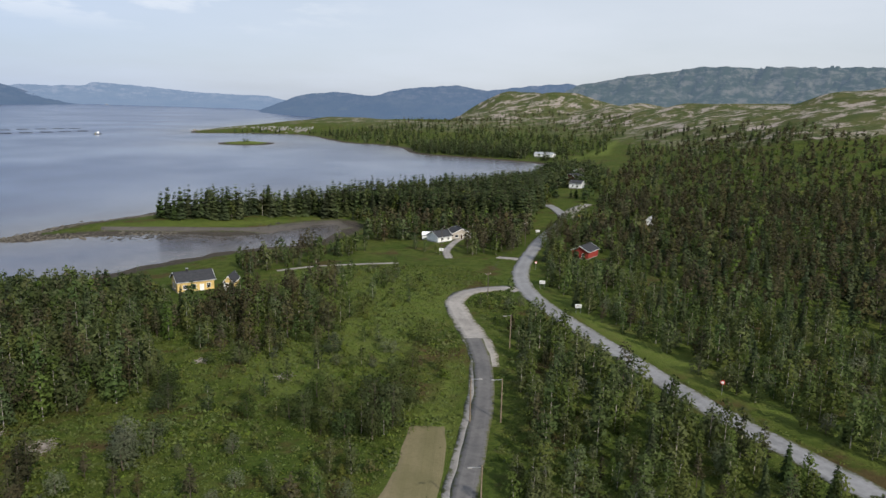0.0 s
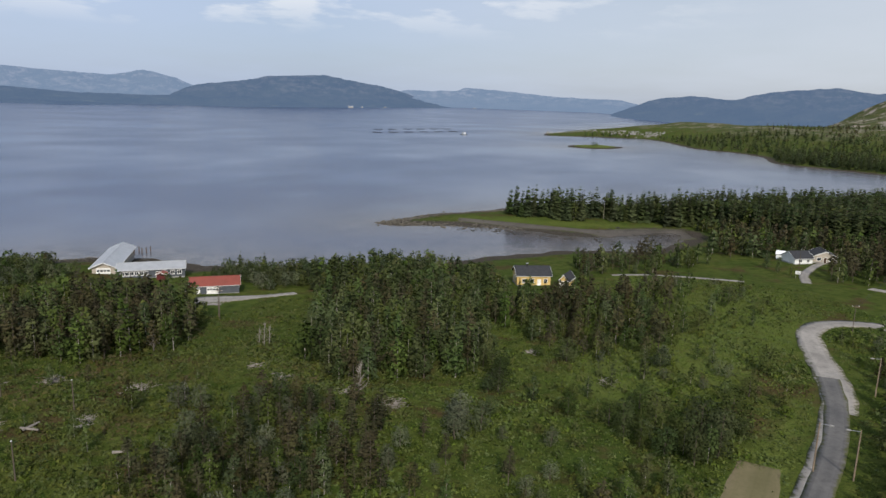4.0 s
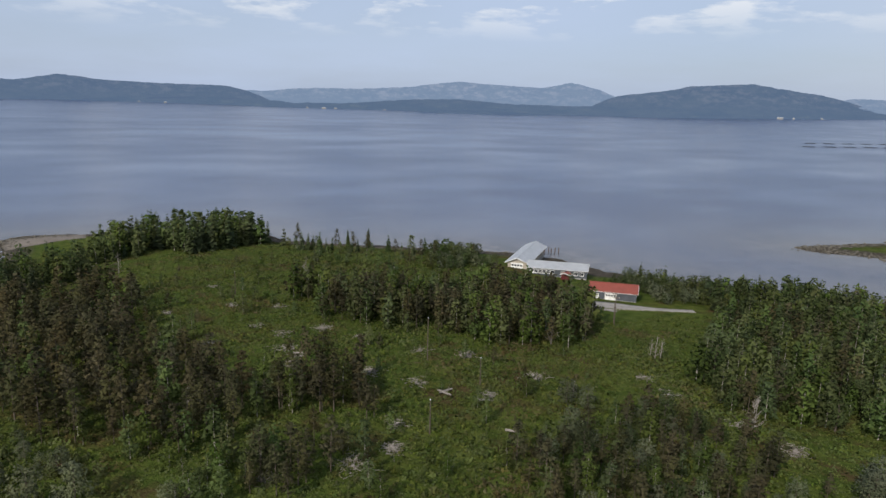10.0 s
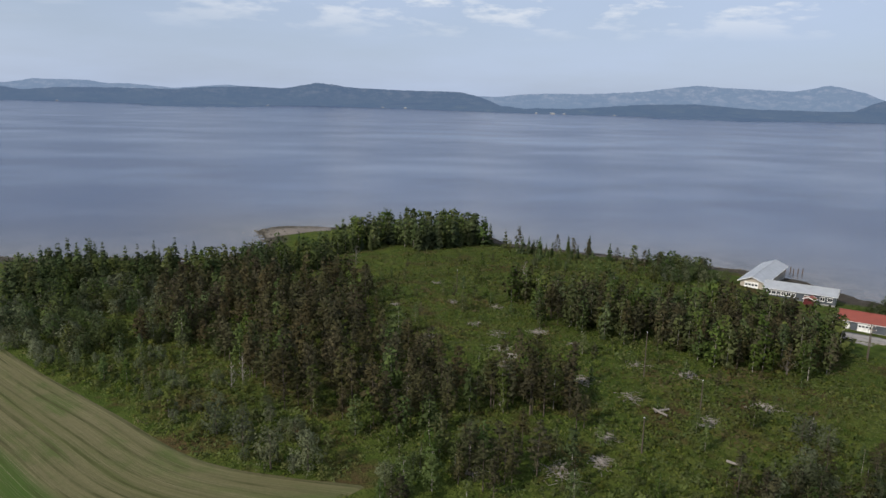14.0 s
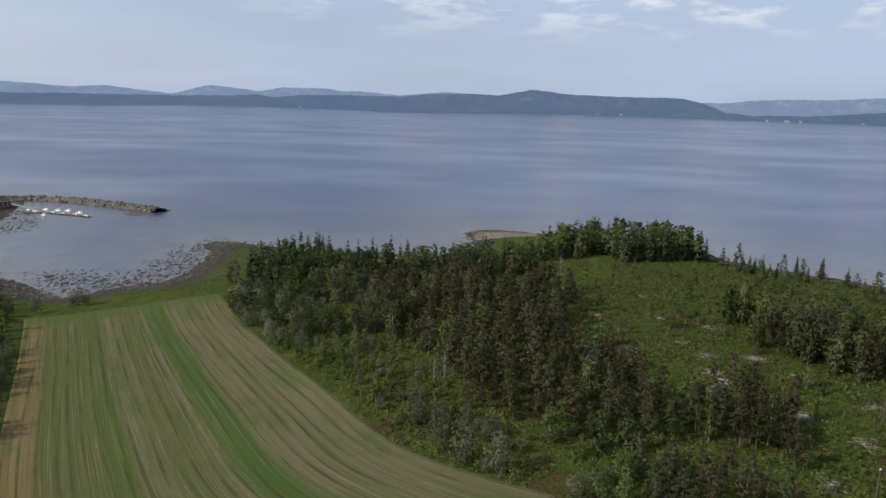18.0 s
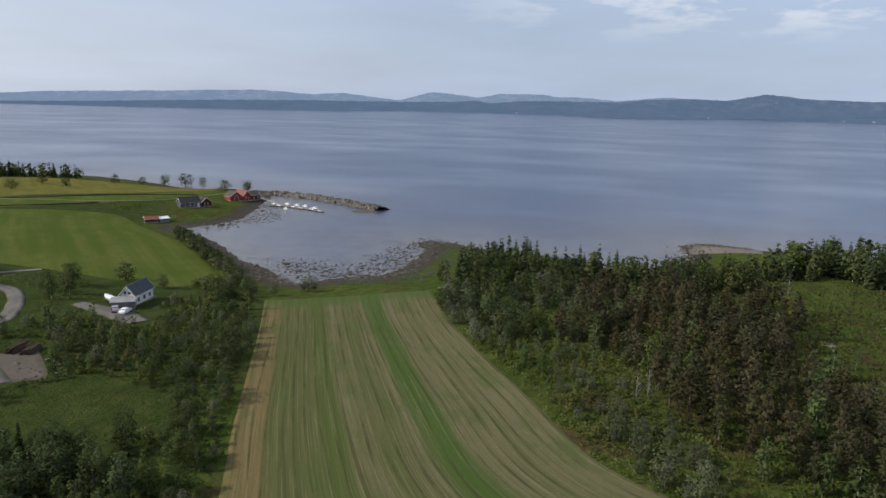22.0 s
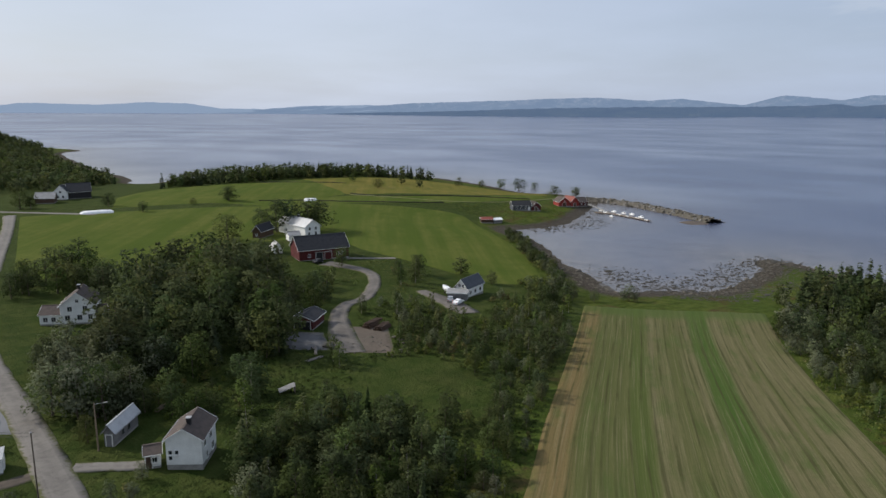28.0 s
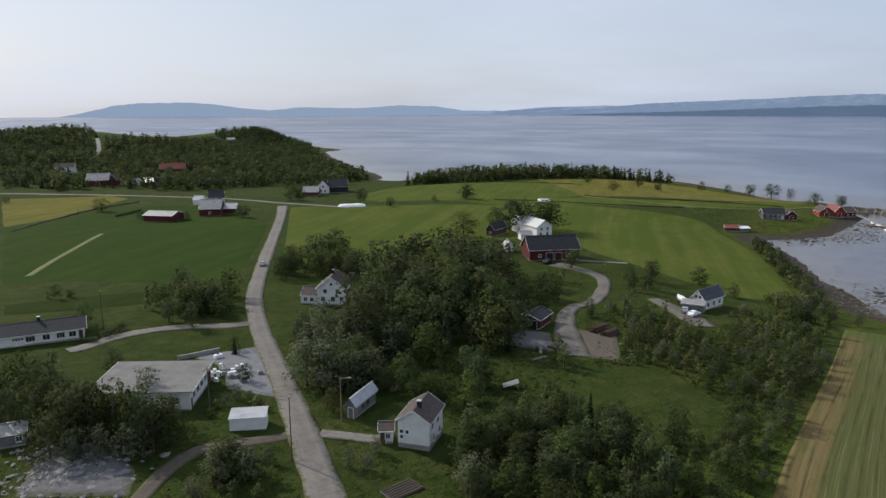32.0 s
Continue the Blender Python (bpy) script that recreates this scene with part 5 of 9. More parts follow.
def bush(seed, h=2.6, n=170, size=0.20, ends=11):
    rng = np.random.default_rng(seed)
    bits, clumps = boughs(rng, h, ends, 0.08, 0.88, rng.uniform(0.28, 0.42), 0.19 * (11 / ends) ** 0.33, (0, 0), lambda s: math.sqrt(max(0.1, 1.05 - s)))
    return joined(bits), crown(rng, clumps, n, size, 0.85)


def spruce(seed, h=11.0, whorls=17, per=8, spread=0.19, sprays=3):
    """Whorls of drooping boughs, each of a few long ragged needle sprays."""
    rng = np.random.default_rng(seed)
    stem = tube([(0, 0, 0), (0, 0, h * 0.5), (0, 0, h)], [0.15, 0.09, 0.01])
    v, nn = [], []
    for k in range(whorls):
        s = 0.06 + 0.92 * (k + rng.uniform(-0.3, 0.3)) / whorls
        r0 = h * spread * max(0.03, 1 - s) ** 0.8
        m = max(4, round(per * (1.15 - 0.5 * s)))
        for j in range(m):
            a0 = (j + rng.uniform(-0.4, 0.4)) * 2 * math.pi / m + k * 0.7
            r = r0 * rng.uniform(0.65, 1.2) + 0.12
            drop = rng.uniform(0.12, 0.4)
            z0 = h * min(0.985, s + rng.uniform(-0.5, 0.5) / whorls)
            for i in range(sprays):
                u = (i + 1) / sprays
                a = a0 + rng.uniform(-0.5, 0.5) * (1.15 - u)
                e = np.array([math.cos(a), math.sin(a), 0.0])
                t = np.array([-e[1], e[0], 0.0])
                tip = e * r * u + [0, 0, z0 - drop * r * u + rng.uniform(-0.04, 0.04) * h * (1 - s)]
                root = e * r * max(0.0, u - 0.62 - 0.38 / sprays ** 2) + [0, 0, z0 + 0.12 * r]
                w = ((0.20 + 0.16 * rng.random()) * r + 0.10) * (3 / sprays) ** 0.75
                v += [root + t * w, root - t * w + [0, 0, rng.uniform(-0.2, 0.2) * w], tip]
                q = e * 0.8 + t * rng.uniform(-0.4, 0.4) + [0, 0, 0.5 + rng.uniform(-0.35, 0.3)]
                nn += [q, q, q]
    v = np.array(v)
    return stem, (v, np.arange(len(v)).reshape(-1, 3), unit(np.array(nn)))


def pine(seed, h=10.0, n=520, size=0.24, ends=30):
    """A thin young pine: tufts of needles in tiers at the ends of level boughs."""
    rng = np.random.default_rng(seed)
    lean = rng.uniform(-0.3, 0.3, 2)
    bits, clumps = boughs(rng, h, ends, 0.26, 0.97, rng.uniform(0.19, 0.27), 0.082 * (30 / ends) ** 0.33, lean, lambda s: max(0.05, 1.04 - s) ** 0.7 * min(1.0, 0.35 + 1.6 * s), 0.03)
    bits.insert(0, tube([(0, 0, 0), (lean[0] * 0.25, lean[1] * 0.25, h * 0.5), (lean[0] * 0.93, lean[1] * 0.93, h * 0.94)], [0.12, 0.08, 0.02]))
    return joined(bits), crown(rng, clumps, n, size, 0.42, 0.35)


# near and far builds of each kind: fewer and larger leaf sprays far off
KINDS = {
    "birch_tree": (birch, dict(n=640, size=0.225), "birchbark", "birch", "young green birch with slender pale trunk", "birch"),
    "broadleaf_tree": (broadleaf, dict(n=1080, size=0.29), "bark", "broadleaf", "full dark-green broadleaf tree with rounded crown", "tree"),
    "willow_bush": (broadleaf, dict(h=5.0, n=800, size=0.145), "bark", "willow", "rounded grey-green willow bush", "bush"),
    "spruce_tree": (spruce, dict(whorls=19, per=9), "bark", "spruce", "dark conical spruce tree", "spruce"),
    "pine_tree": (pine, dict(n=660, size=0.225), "bark", "pine", "brownish thin-crowned pine with bare lower trunk", "pine"),
    "green_bush": (bush, dict(n=190, size=0.17), "bark", "scrub", "low leafy green bush", "bush"),
}
# builds for those further off: reach in metres, and share and size of the sprays
TIERS = ((0, 190, 0.42, 1.5), (190, 280, 0.21, 2.1), (280, 480, 0.12, 2.9), (480, 9000, 0.055, 4.3))
NOMINAL = {"birch_tree": 8.0, "broadleaf_tree": 11.0, "willow_bush": 5.0, "spruce_tree": 11.0, "pine_tree": 10.0, "green_bush": 2.6}
PLANTS = {k: [] for k in KINDS}     # x, y, height
SINGLE = set()     # places of single plants


OPEN = [
    [(-64.7, -108.4), (-79.0, -120.4), (-94.2, -118.0), (-92.7, -97.1), (-83.0, -85.3), (-73.4, -85.3), (-66.2, -86.9), (-64.6, -94.6), (-59.8, -102.0)],
]     # outlines of open grass with no trees


def free_of_ways(x, y, extra=0.0):
    ok = np.ones(len(x), bool)
    for pts, half in WAYS:
        lo, hi = pts.min(0) - half - 2, pts.max(0) + half + 2
        near = (x > lo[0]) & (x < hi[0]) & (y > lo[1]) & (y < hi[1])
        if near.any():
            i = np.where(near)[0]
            ok[i] &= line_gap(x[i], y[i], pts) > half + extra
    for pts in PLOTS:
        lo, hi = pts.min(0), pts.max(0)
        near = ok & (x > lo[0]) & (x < hi[0]) & (y > lo[1]) & (y < hi[1])
        if near.any():
            i = np.where(near)[0]
            ok[i] &= ~inside(x[i], y[i], pts)
    for pts in OPEN:
        ok &= ~inside(x, y, pts)
    for cx, cy, r in KEEP:
        ok &= (x - cx) ** 2 + (y - cy) ** 2 > r * r
    return ok


def wood(pts, gap, mix, heights=(0.8, 1.2), cover=1.0, patch=25.0, extra=0.0, coast=2.0):
    """Scatters trees in an outline: mean gap in metres, and a mix of (kind, share, mean height)."""
    pts = np.asarray(pts, float)
    lo, hi = pts.min(0), pts.max(0)
    xs, ys = np.meshgrid(np.arange(lo[0], hi[0], gap), np.arange(lo[1], hi[1], gap))
    x = xs.ravel() + RNG.uniform(-0.55, 0.55, xs.size) * gap
    y = ys.ravel() + RNG.uniform(-0.55, 0.55, xs.size) * gap
    sway = min(2.2 * gap, 9.0)
    k = inside(x + sway * wobble(x, y, 2.2 * gap, 0.3), y + sway * wobble(x, y, 2.6 * gap, 5.1), pts)
    x, y = x[k], y[k]
    if cover < 1:
        k = 0.5 + 0.5 * wobble(x, y, patch, gap + cover) + RNG.uniform(-0.25, 0.25, len(x)) < cover
        x, y = x[k], y[k]
    k = free_of_ways(x, y, extra)
    x, y = x[k], y[k]
    k = ground(x, y) > 0.8 + 0.05 * coast
    x, y = x[k], y[k]
    share = np.array([m[1] for m in mix], float)
    which = RNG.choice(len(mix), len(x), p=share / share.sum())
    for i, (kind, _, h) in enumerate(mix):
        j = which == i
        hh = h * RNG.uniform(*heights, j.sum()) * RNG.choice([1, 1, 1, 0.7], j.sum())
        PLANTS[kind] += list(zip(x[j], y[j], hh))


def plant(kind, *spots):
    """Single plants: (x, y), height."""
    for (x, y), h in spots:
        PLANTS[kind].append((x, y, h))
        SINGLE.add((round(x, 1), round(y, 1)))


def spread_plants(kind, near_count=300):
    """The nearest plants become things with trunk and crown; the rest one body of trees."""
    make, near, bark, leaf, label, cat = KINDS[kind]
    p = np.array(PLANTS[kind])
    if not len(p):
        return
    alone = np.array([(round(x, 1), round(y, 1)) in SINGLE for x, y, _ in PLANTS[kind]])
    order = np.argsort(np.hypot(p[:, 0], p[:, 1]) - 9999.0 * alone)
    p = p[order]
    z = ground(p[:, 0], p[:, 1])
    turn = RNG.uniform(0, 2 * math.pi, len(p))
    wide = RNG.uniform(0.85, 1.2, len(p)) * np.where(alone[order] & (make is broadleaf) & (np.hypot(p[:, 0], p[:, 1]) > 230), 1.35, 1.0)
    protos = []
    for s in range(6):
        (tv, tf), (lv, lf, ln) = make(s * 11 + 3, **near)
        protos.append((raw_mesh("trunk", tv, tf, [M[bark]], smooth=True), raw_mesh("crown", lv, lf, [M[leaf]], tint=np.zeros(len(lv)), normals=ln)))
    for i in range(min(near_count, len(p))):
        t, c = protos[i % 6]
        e = tagged(new(kind), label, cat, kind.replace("_", " ") + " in the landscape")
        s = p[i, 2] / NOMINAL[kind]
        e.matrix_basis = Matrix.Translation((p[i, 0], p[i, 1], z[i] - 0.06)) @ Matrix.Rotation(turn[i], 4, "Z") @ Matrix.Diagonal((s * wide[i], s * wide[i], s, 1))
        for nm, me in (("trunk", t), ("crown", c)):
            new(nm, me).parent = e
    rest = np.arange(near_count, len(p))
    if not len(rest):
        return
    away = np.hypot(p[:, 0], p[:, 1])
    vs, fs, ms, ts, ns, n = [], [], [], [], [], 0
    for lo, hi, share, grow in TIERS:
        some = rest[(away[rest] >= lo) & (away[rest] < hi)]
        for s in range(6):
            i = some[s::6]
            if not len(i):
                continue
            if make is spruce:
                opts = dict(spread=0.225, whorls=max(8, round(19 * share ** 0.25)), per=max(5, round(9 * share ** 0.3)), sprays=3 if share > 0.3 else 2 if share > 0.15 else 1)
            else:
                more = (1.4 if hi < 300 else 0.75) if make is broadleaf else 1.0
                opts = dict(near, n=max(16, int(near["n"] * share * more)), size=near["size"] * grow / math.sqrt(more))
            _, (lv, lf, ln) = make(s * 13 + 5, **opts)
            tv, tf = tube([(0, 0, 0), (0, 0, NOMINAL[kind] * 0.9)], [0.012 * NOMINAL[kind], 0.02], 3)
            v = np.vstack([tv, lv])
            nv = np.vstack([unit(tv * [1, 1, 0] + [0, 0, 0.01]), ln])
            f = np.vstack([tf, lf + len(tv)])
            fm = np.r_[np.zeros(len(tf), int), np.ones(len(lf), int)]
            sc = p[i, 2] / NOMINAL[kind]
            ca, sa = np.cos(turn[i]), np.sin(turn[i])
            w = sc * wide[i]
            X = (v[None, :, 0] * ca[:, None] - v[None, :, 1] * sa[:, None]) * w[:, None] + p[i, 0, None]
            Y = (v[None, :, 0] * sa[:, None] + v[None, :, 1] * ca[:, None]) * w[:, None] + p[i, 1, None]
            Z = v[None, :, 2] * sc[:, None] + z[i, None] - 0.06
            vs.append(np.stack([X, Y, Z], -1).reshape(-1, 3))
            fs.append((f[None] + (np.arange(len(i)) * len(v))[:, None, None]).reshape(-1, 3) + n)
            NX = nv[None, :, 0] * ca[:, None] - nv[None, :, 1] * sa[:, None]
            NY = nv[None, :, 0] * sa[:, None] + nv[None, :, 1] * ca[:, None]
            ns.append(np.stack([NX, NY, np.repeat(nv[None, :, 2], len(i), 0)], -1).reshape(-1, 3))
            ms.append(np.tile(fm, len(i)))
            ts.append(np.repeat(RNG.random(len(i)), len(v)))
            n += len(i) * len(v)
    me = raw_mesh(kind + "s", np.vstack(vs), np.vstack(fs), [M[bark], M[leaf]], np.concatenate(ms), np.concatenate(ts), normals=np.vstack(ns))
    tagged(new(kind + ("es" if kind.endswith("h") else "s"), me), "many " + label.split(" with")[0] + "s growing close together", cat + "s", kind="stuff")


def undergrowth(name, label, pts, gap, size, mat, blades=9):
    """Low tufts of grass, fern and bilberry over open ground, as one body."""
    pts = np.asarray(pts, float)
    lo, hi = pts.min(0), pts.max(0)
    xs, ys = np.meshgrid(np.arange(lo[0], hi[0], gap), np.arange(lo[1], hi[1], gap))
    x = xs.ravel() + RNG.uniform(-0.6, 0.6, xs.size) * gap
    y = ys.ravel() + RNG.uniform(-0.6, 0.6, xs.size) * gap
    k = inside(x, y, pts) & (np.hypot(x, y) > 62)
    x, y = x[k], y[k]
    k = free_of_ways(x, y, -0.8)
    x, y = x[k], y[k]
    z = ground(x, y)
    k = z > 0.9
    x, y, z = x[k], y[k], z[k]
    n = len(x)
    big = size * (0.55 + 0.55 * (0.5 + 0.5 * wobble(x, y, 9.0, 4.0))) * RNG.uniform(0.5, 1.5, n)
    c = np.repeat(np.column_stack([x, y, z]), blades, 0)
    b = np.repeat(big, blades)
    d = RNG.normal(size=(n * blades, 3)) * [0.75, 0.75, 0.0]
    c = c + d * b[:, None]
    c[:, 2] += b * RNG.uniform(0.15, 0.7, len(b)) * np.clip(1.1 - 0.4 * np.hypot(d[:, 0], d[:, 1]), 0.2, 1)
    out = d + [0, 0, 0.8]
    v, f, nv = leaves(c, 1.0, RNG, out)
    v = np.repeat(c, 3, 0) + (v - np.repeat(c, 3, 0)) * np.repeat(b * 0.34, 3)[:, None]
    me = raw_mesh(name, v, f, [mat], tint=np.repeat(np.repeat(RNG.random(n), blades), 3), normals=nv)
    tagged(new(name, me), label, "undergrowth", kind="stuff")

# ---- houses by the lane ----
house("white_house", "white boarded house with brown-grey gable roof and black chimney", "house", (-28.9, -98.8), (-33.9, -96.6), (-38.3, -102.4), 4.9, 1.7, "white", "brownroof", "y", 0.35,
      wins=[("s", 0.12, 2.6, 0.5, 0.6, 0), ("s", 0.30, 2.6, 0.5, 0.6, 0), ("s", 0.12, 1.7, 0.5, 0.6, 0), ("e", 0.2, 3.2, 1.1, 1.1), ("e", 0.6, 3.2, 1.2, 1.1), ("e", 0.3, 1.0, 0.8, 1.0), ("e", 0.72, 1.0, 1.2, 1.1), ("n", 0.5, 1.2, 1.2, 1.1), ("w", 0.5, 2.8, 1.2, 1.1)],
      doors=[("n", 0.2, 0.4, 0.95, 2.05)], chimney=(0.56, 0.28, 0.9), plinth=0.9, trim="white")
house("entrance_annex", "small white entrance annex with brown roof beside the house", "porch", (-27.1, -101.7), (-29.2, -101.0), 3.2, 2.3, 0.8, "white", "brownroof", "x", 0.25, wins=[("s", 0.6, 1.0, 0.8, 0.8)], doors=[("s", 0.25, 0.1, 0.8, 1.95, "brown")], clear=1)
house("grey_shed", "weathered grey shed with pale sheet-metal roof", "shed", (-23.7, -112.4), (-25.6, -112.1), (-30.9, -117.9), 2.7, 1.0, "grey", "tin", "y", 0.4, wins=[("e", 0.35, 0.9, 0.8, 0.9), ("e", 0.6, 0.9, 0.8, 0.9)], doors=[("s", 0.5, 0.05, 0.9, 1.95, "grey")], trim="grey")
house("white_shed", "low white shed with pale flat roof", "shed", (-4.7, -113.8), (-10.5, -112.5), 3.4, 2.2, 0.3, "white", "tin", mono=True, over=0.12, doors=[("e", 0.5, 0.05, 0.9, 1.9)], plinth=0.15)
house("farmhouse", "white farmhouse with steep dark tiled gable roof", "house", (-33.5, -188.9), (-40.8, -185.8), 9.0, 4.9, 3.1, "white", "brownroof", "y", 0.4,
      wins=[("s", 0.2, 1.1, 1.1, 1.3), ("s", 0.55, 1.1, 1.1, 1.3), ("s", 0.85, 1.1, 0.9, 1.3), ("s", 0.28, 3.4, 1.0, 1.2), ("s", 0.72, 3.4, 1.0, 1.2), ("s", 0.5, 5.6, 0.7, 0.8), ("w", 0.5, 3.4, 1.0, 1.2), ("e", 0.3, 1.1, 1.1, 1.3), ("e", 0.7, 3.2, 1.1, 1.2)], chimney=(0.5, 0.45, 1.0))
house("farmhouse_wing", "low white wing with brown roof joined to the farmhouse", "house", (-29.3, -191.4), (-33.3, -188.9), 6.0, 2.7, 1.6, "white", "brownroof", "x", 0.3, wins=[("s", 0.3, 0.9, 1.0, 1.1), ("s", 0.7, 0.9, 1.0, 1.1)], clear=1)
house("farmhouse_porch", "brown side porch of the farmhouse", "porch", (-41.1, -186.4), (-43.8, -186.1), 5.0, 2.6, 1.2, "brown", "brownroof", "x", 0.3, wins=[("s", 0.5, 0.9, 1.0, 1.1)], clear=1)
house("workshop", "flat-roofed white workshop with grey felt roof and wide windows", "workshop", (1.2, -124.8), (-2.9, -138.9), 17.0, 3.7, 0.25, "white", "felt", mono=True, over=0.7,
      wins=[("s", 0.18, 1.5, 1.6, 1.1, 1), ("s", 0.36, 1.5, 1.6, 1.1, 1), ("s", 0.54, 1.5, 1.6, 1.1, 1), ("s", 0.72, 1.5, 1.6, 1.1, 1), ("w", 0.85, 1.4, 1.4, 1.2)], doors=[("s", 0.06, 0.1, 1.0, 2.0, "red"), ("s", 0.9, 0.1, 2.4, 2.4, "red")])
house("bungalow", "long low white bungalow with dark tiled roof and chimney", "house", (48.2, -175.3), (23.8, -177.9), 9.0, 2.7, 1.6, "white", "slate", "x", 0.6,
      wins=[("s", 0.55, 0.9, 1.8, 1.2, 2), ("s", 0.68, 0.9, 1.4, 1.2), ("s", 0.80, 0.9, 1.6, 1.2, 2), ("s", 0.9, 0.9, 1.4, 1.2), ("e", 0.4, 0.9, 1.2, 1.2)], doors=[("s", 0.97, 0.2, 0.9, 2.0, "brown"), ("s", 0.45, 0.2, 2.3, 2.1, "trim", 4)], chimney=(0.62, 0.5, 0.9))
house("garden_hut", "small pale hut with grey roof among trees", "hut", (30.3, -119.7), (26.0, -120.0), 4.5, 2.3, 0.9, "grey", "dulltin", "x", 0.35, wins=[("s", 0.8, 0.9, 0.8, 0.8), ("e", 0.5, 0.9, 0.7, 0.8)], trim="trim")
# ---- the farm ----
# the black door is added to paint the shade inside the open front
house("garage", "dark red open-fronted garage with grey roof", "garage", (-77.6, -152.8), (-81.9, -149.1), (-88.1, -154.3), 2.6, 1.1, "red", "slate", "y", 0.5, doors=[("s", 0.5, 0.02, 4.2, 2.2, "black")])
house("red_barn", "large falu-red barn with dark roof and white trim", "barn", (-118.7, -224.6), (-137.3, -220.8), 11.0, 4.2, 4.2, "red", "slate", "x", 0.5,
      wins=[("s", 0.78, 1.4, 1.0, 0.9), ("s", 0.86, 1.4, 1.0, 0.9), ("s", 0.2, 1.4, 1.0, 0.9)], doors=[("s", 0.40, 0.05, 2.6, 2.8, "black"), ("s", 0.58, 0.05, 2.6, 2.8, "red")])
house("white_farmhouse", "white farmhouse with pale roof behind the barn", "house", (-143.0, -265.8), (-150.7, -265.2), (-149.1, -286.6), 5.0, 2.8, "white", "tin", "y", 0.4,
      wins=[("s", 0.25, 1.2, 1.0, 1.3), ("s", 0.7, 1.2, 1.0, 1.3), ("s", 0.3, 3.4, 1.0, 1.2), ("s", 0.7, 3.4, 1.0, 1.2), ("w", 0.3, 1.2, 1.0, 1.3), ("w", 0.6, 1.2, 1.0, 1.3)], chimney=(0.5, 0.5, 0.9))
house("farm_annex", "low white annex with pale roof at the farmhouse", "house", (-133.7, -261.2), (-138.4, -260.2), 5.0, 2.6, 1.2, "white", "dulltin", "x", 0.3, wins=[("s", 0.5, 0.9, 1.0, 1.1)], clear=1)
house("storehouse", "dark brown storehouse with white trim", "storehouse", (-124.2, -276.0), (-126.6, -273.0), (-135.6, -279.6), 3.4, 2.2, "brown", "slate", "y", 0.5, wins=[("s", 0.5, 1.2, 0.8, 0.9)])
house("small_outhouse", "small white-gabled outhouse by the barn", "outhouse", (-116.2, -240.8), (-119.8, -239.9), 5.0, 2.3, 1.9, "white", "dulltin", "y", 0.35, doors=[("s", 0.5, 0.1, 0.9, 1.9, "brown")])
house("white_cottage", "white cottage with blue-grey roof by the drive", "house", (-134.6, -156.6), (-136.8, -153.0), (-146.3, -156.1), 3.4, 2.3, "white", "bluegrey", "y", 0.45,
      wins=[("s", 0.35, 3.4, 0.8, 0.9), ("s", 0.65, 3.4, 0.8, 0.9), ("e", 0.2, 1.0, 1.1, 1.1), ("e", 0.5, 1.0, 1.1, 1.1), ("e", 0.8, 1.0, 1.1, 1.1), ("s", 0.8, 1.0, 1.0, 1.1)], doors=[("s", 0.3, 0.2, 0.9, 2.0)])
house("carport", "low grey-roofed carport before the cottage", "carport", (-130.3, -154.7), (-134.2, -150.2), 3.6, 2.2, 0.3, "grey", "dulltin", mono=True, over=0.3, clear=0.5, plinth=0.1)
# ---- harbour sheds ----
house("boathouse", "blue-grey boathouse with dark roof by the water", "boathouse", (-293.5, -288.4), (-303.2, -282.9), 7.0, 3.0, 2.4, "bluegrey", "slate", "x", 0.4, wins=[("s", 0.2, 1.0, 1.0, 1.1), ("s", 0.45, 1.0, 1.0, 1.1), ("s", 0.7, 1.0, 1.0, 1.1)], doors=[("s", 0.88, 0.1, 1.0, 2.0)], group="harbour sheds")
house("boathouse", "small dark red boathouse with brown roof", "boathouse", (-303.5, -282.8), (-309.5, -281.0), 7.0, 2.8, 2.4, "red", "brownroof", "y", 0.35, doors=[("s", 0.5, 0.1, 2.0, 2.2, "brown")], group="harbour sheds")
house("boathouse", "red boathouse with rust-red gable roof", "boathouse", (-335.6, -289.6), (-342.5, -286.2), 9.0, 2.9, 2.8, "orange", "brownroof", "y", 0.4, doors=[("s", 0.5, 0.1, 2.2, 2.3, "brown")], wins=[("s", 0.5, 3.3, 0.6, 0.6, 0)], group="harbour sheds")
house("boathouse", "red gabled boathouse beside the gangway", "boathouse", (-343.0, -286.1), (-349.3, -284.9), 9.0, 3.2, 3.0, "orange", "redroof", "y", 0.4, doors=[("s", 0.5, 0.1, 2.0, 2.3, "brown")], group="harbour sheds")
house("boathouse", "dark red boathouse with brown roof at the quay", "boathouse", (-351.0, -286.3), (-358.6, -285.1), 8.0, 2.9, 2.4, "red", "brownroof", "x", 0.4, wins=[("s", 0.3, 1.0, 0.8, 0.9), ("s", 0.7, 1.0, 0.8, 0.9)], group="harbour sheds")
house("boat_shelter", "low shelter with rust-red roof by the bay", "shelter", (-253.4, -272.6), (-258.5, -269.1), 5.0, 1.9, 1.0, "brown", "redroof", "x", 0.3)
house("boat_shelter", "low shelter with white sheet roof by the bay", "shelter", (-259.1, -268.8), (-264.0, -267.3), 5.0, 1.7, 0.7, "grey", "plastic", "x", 0.3, clear=1)
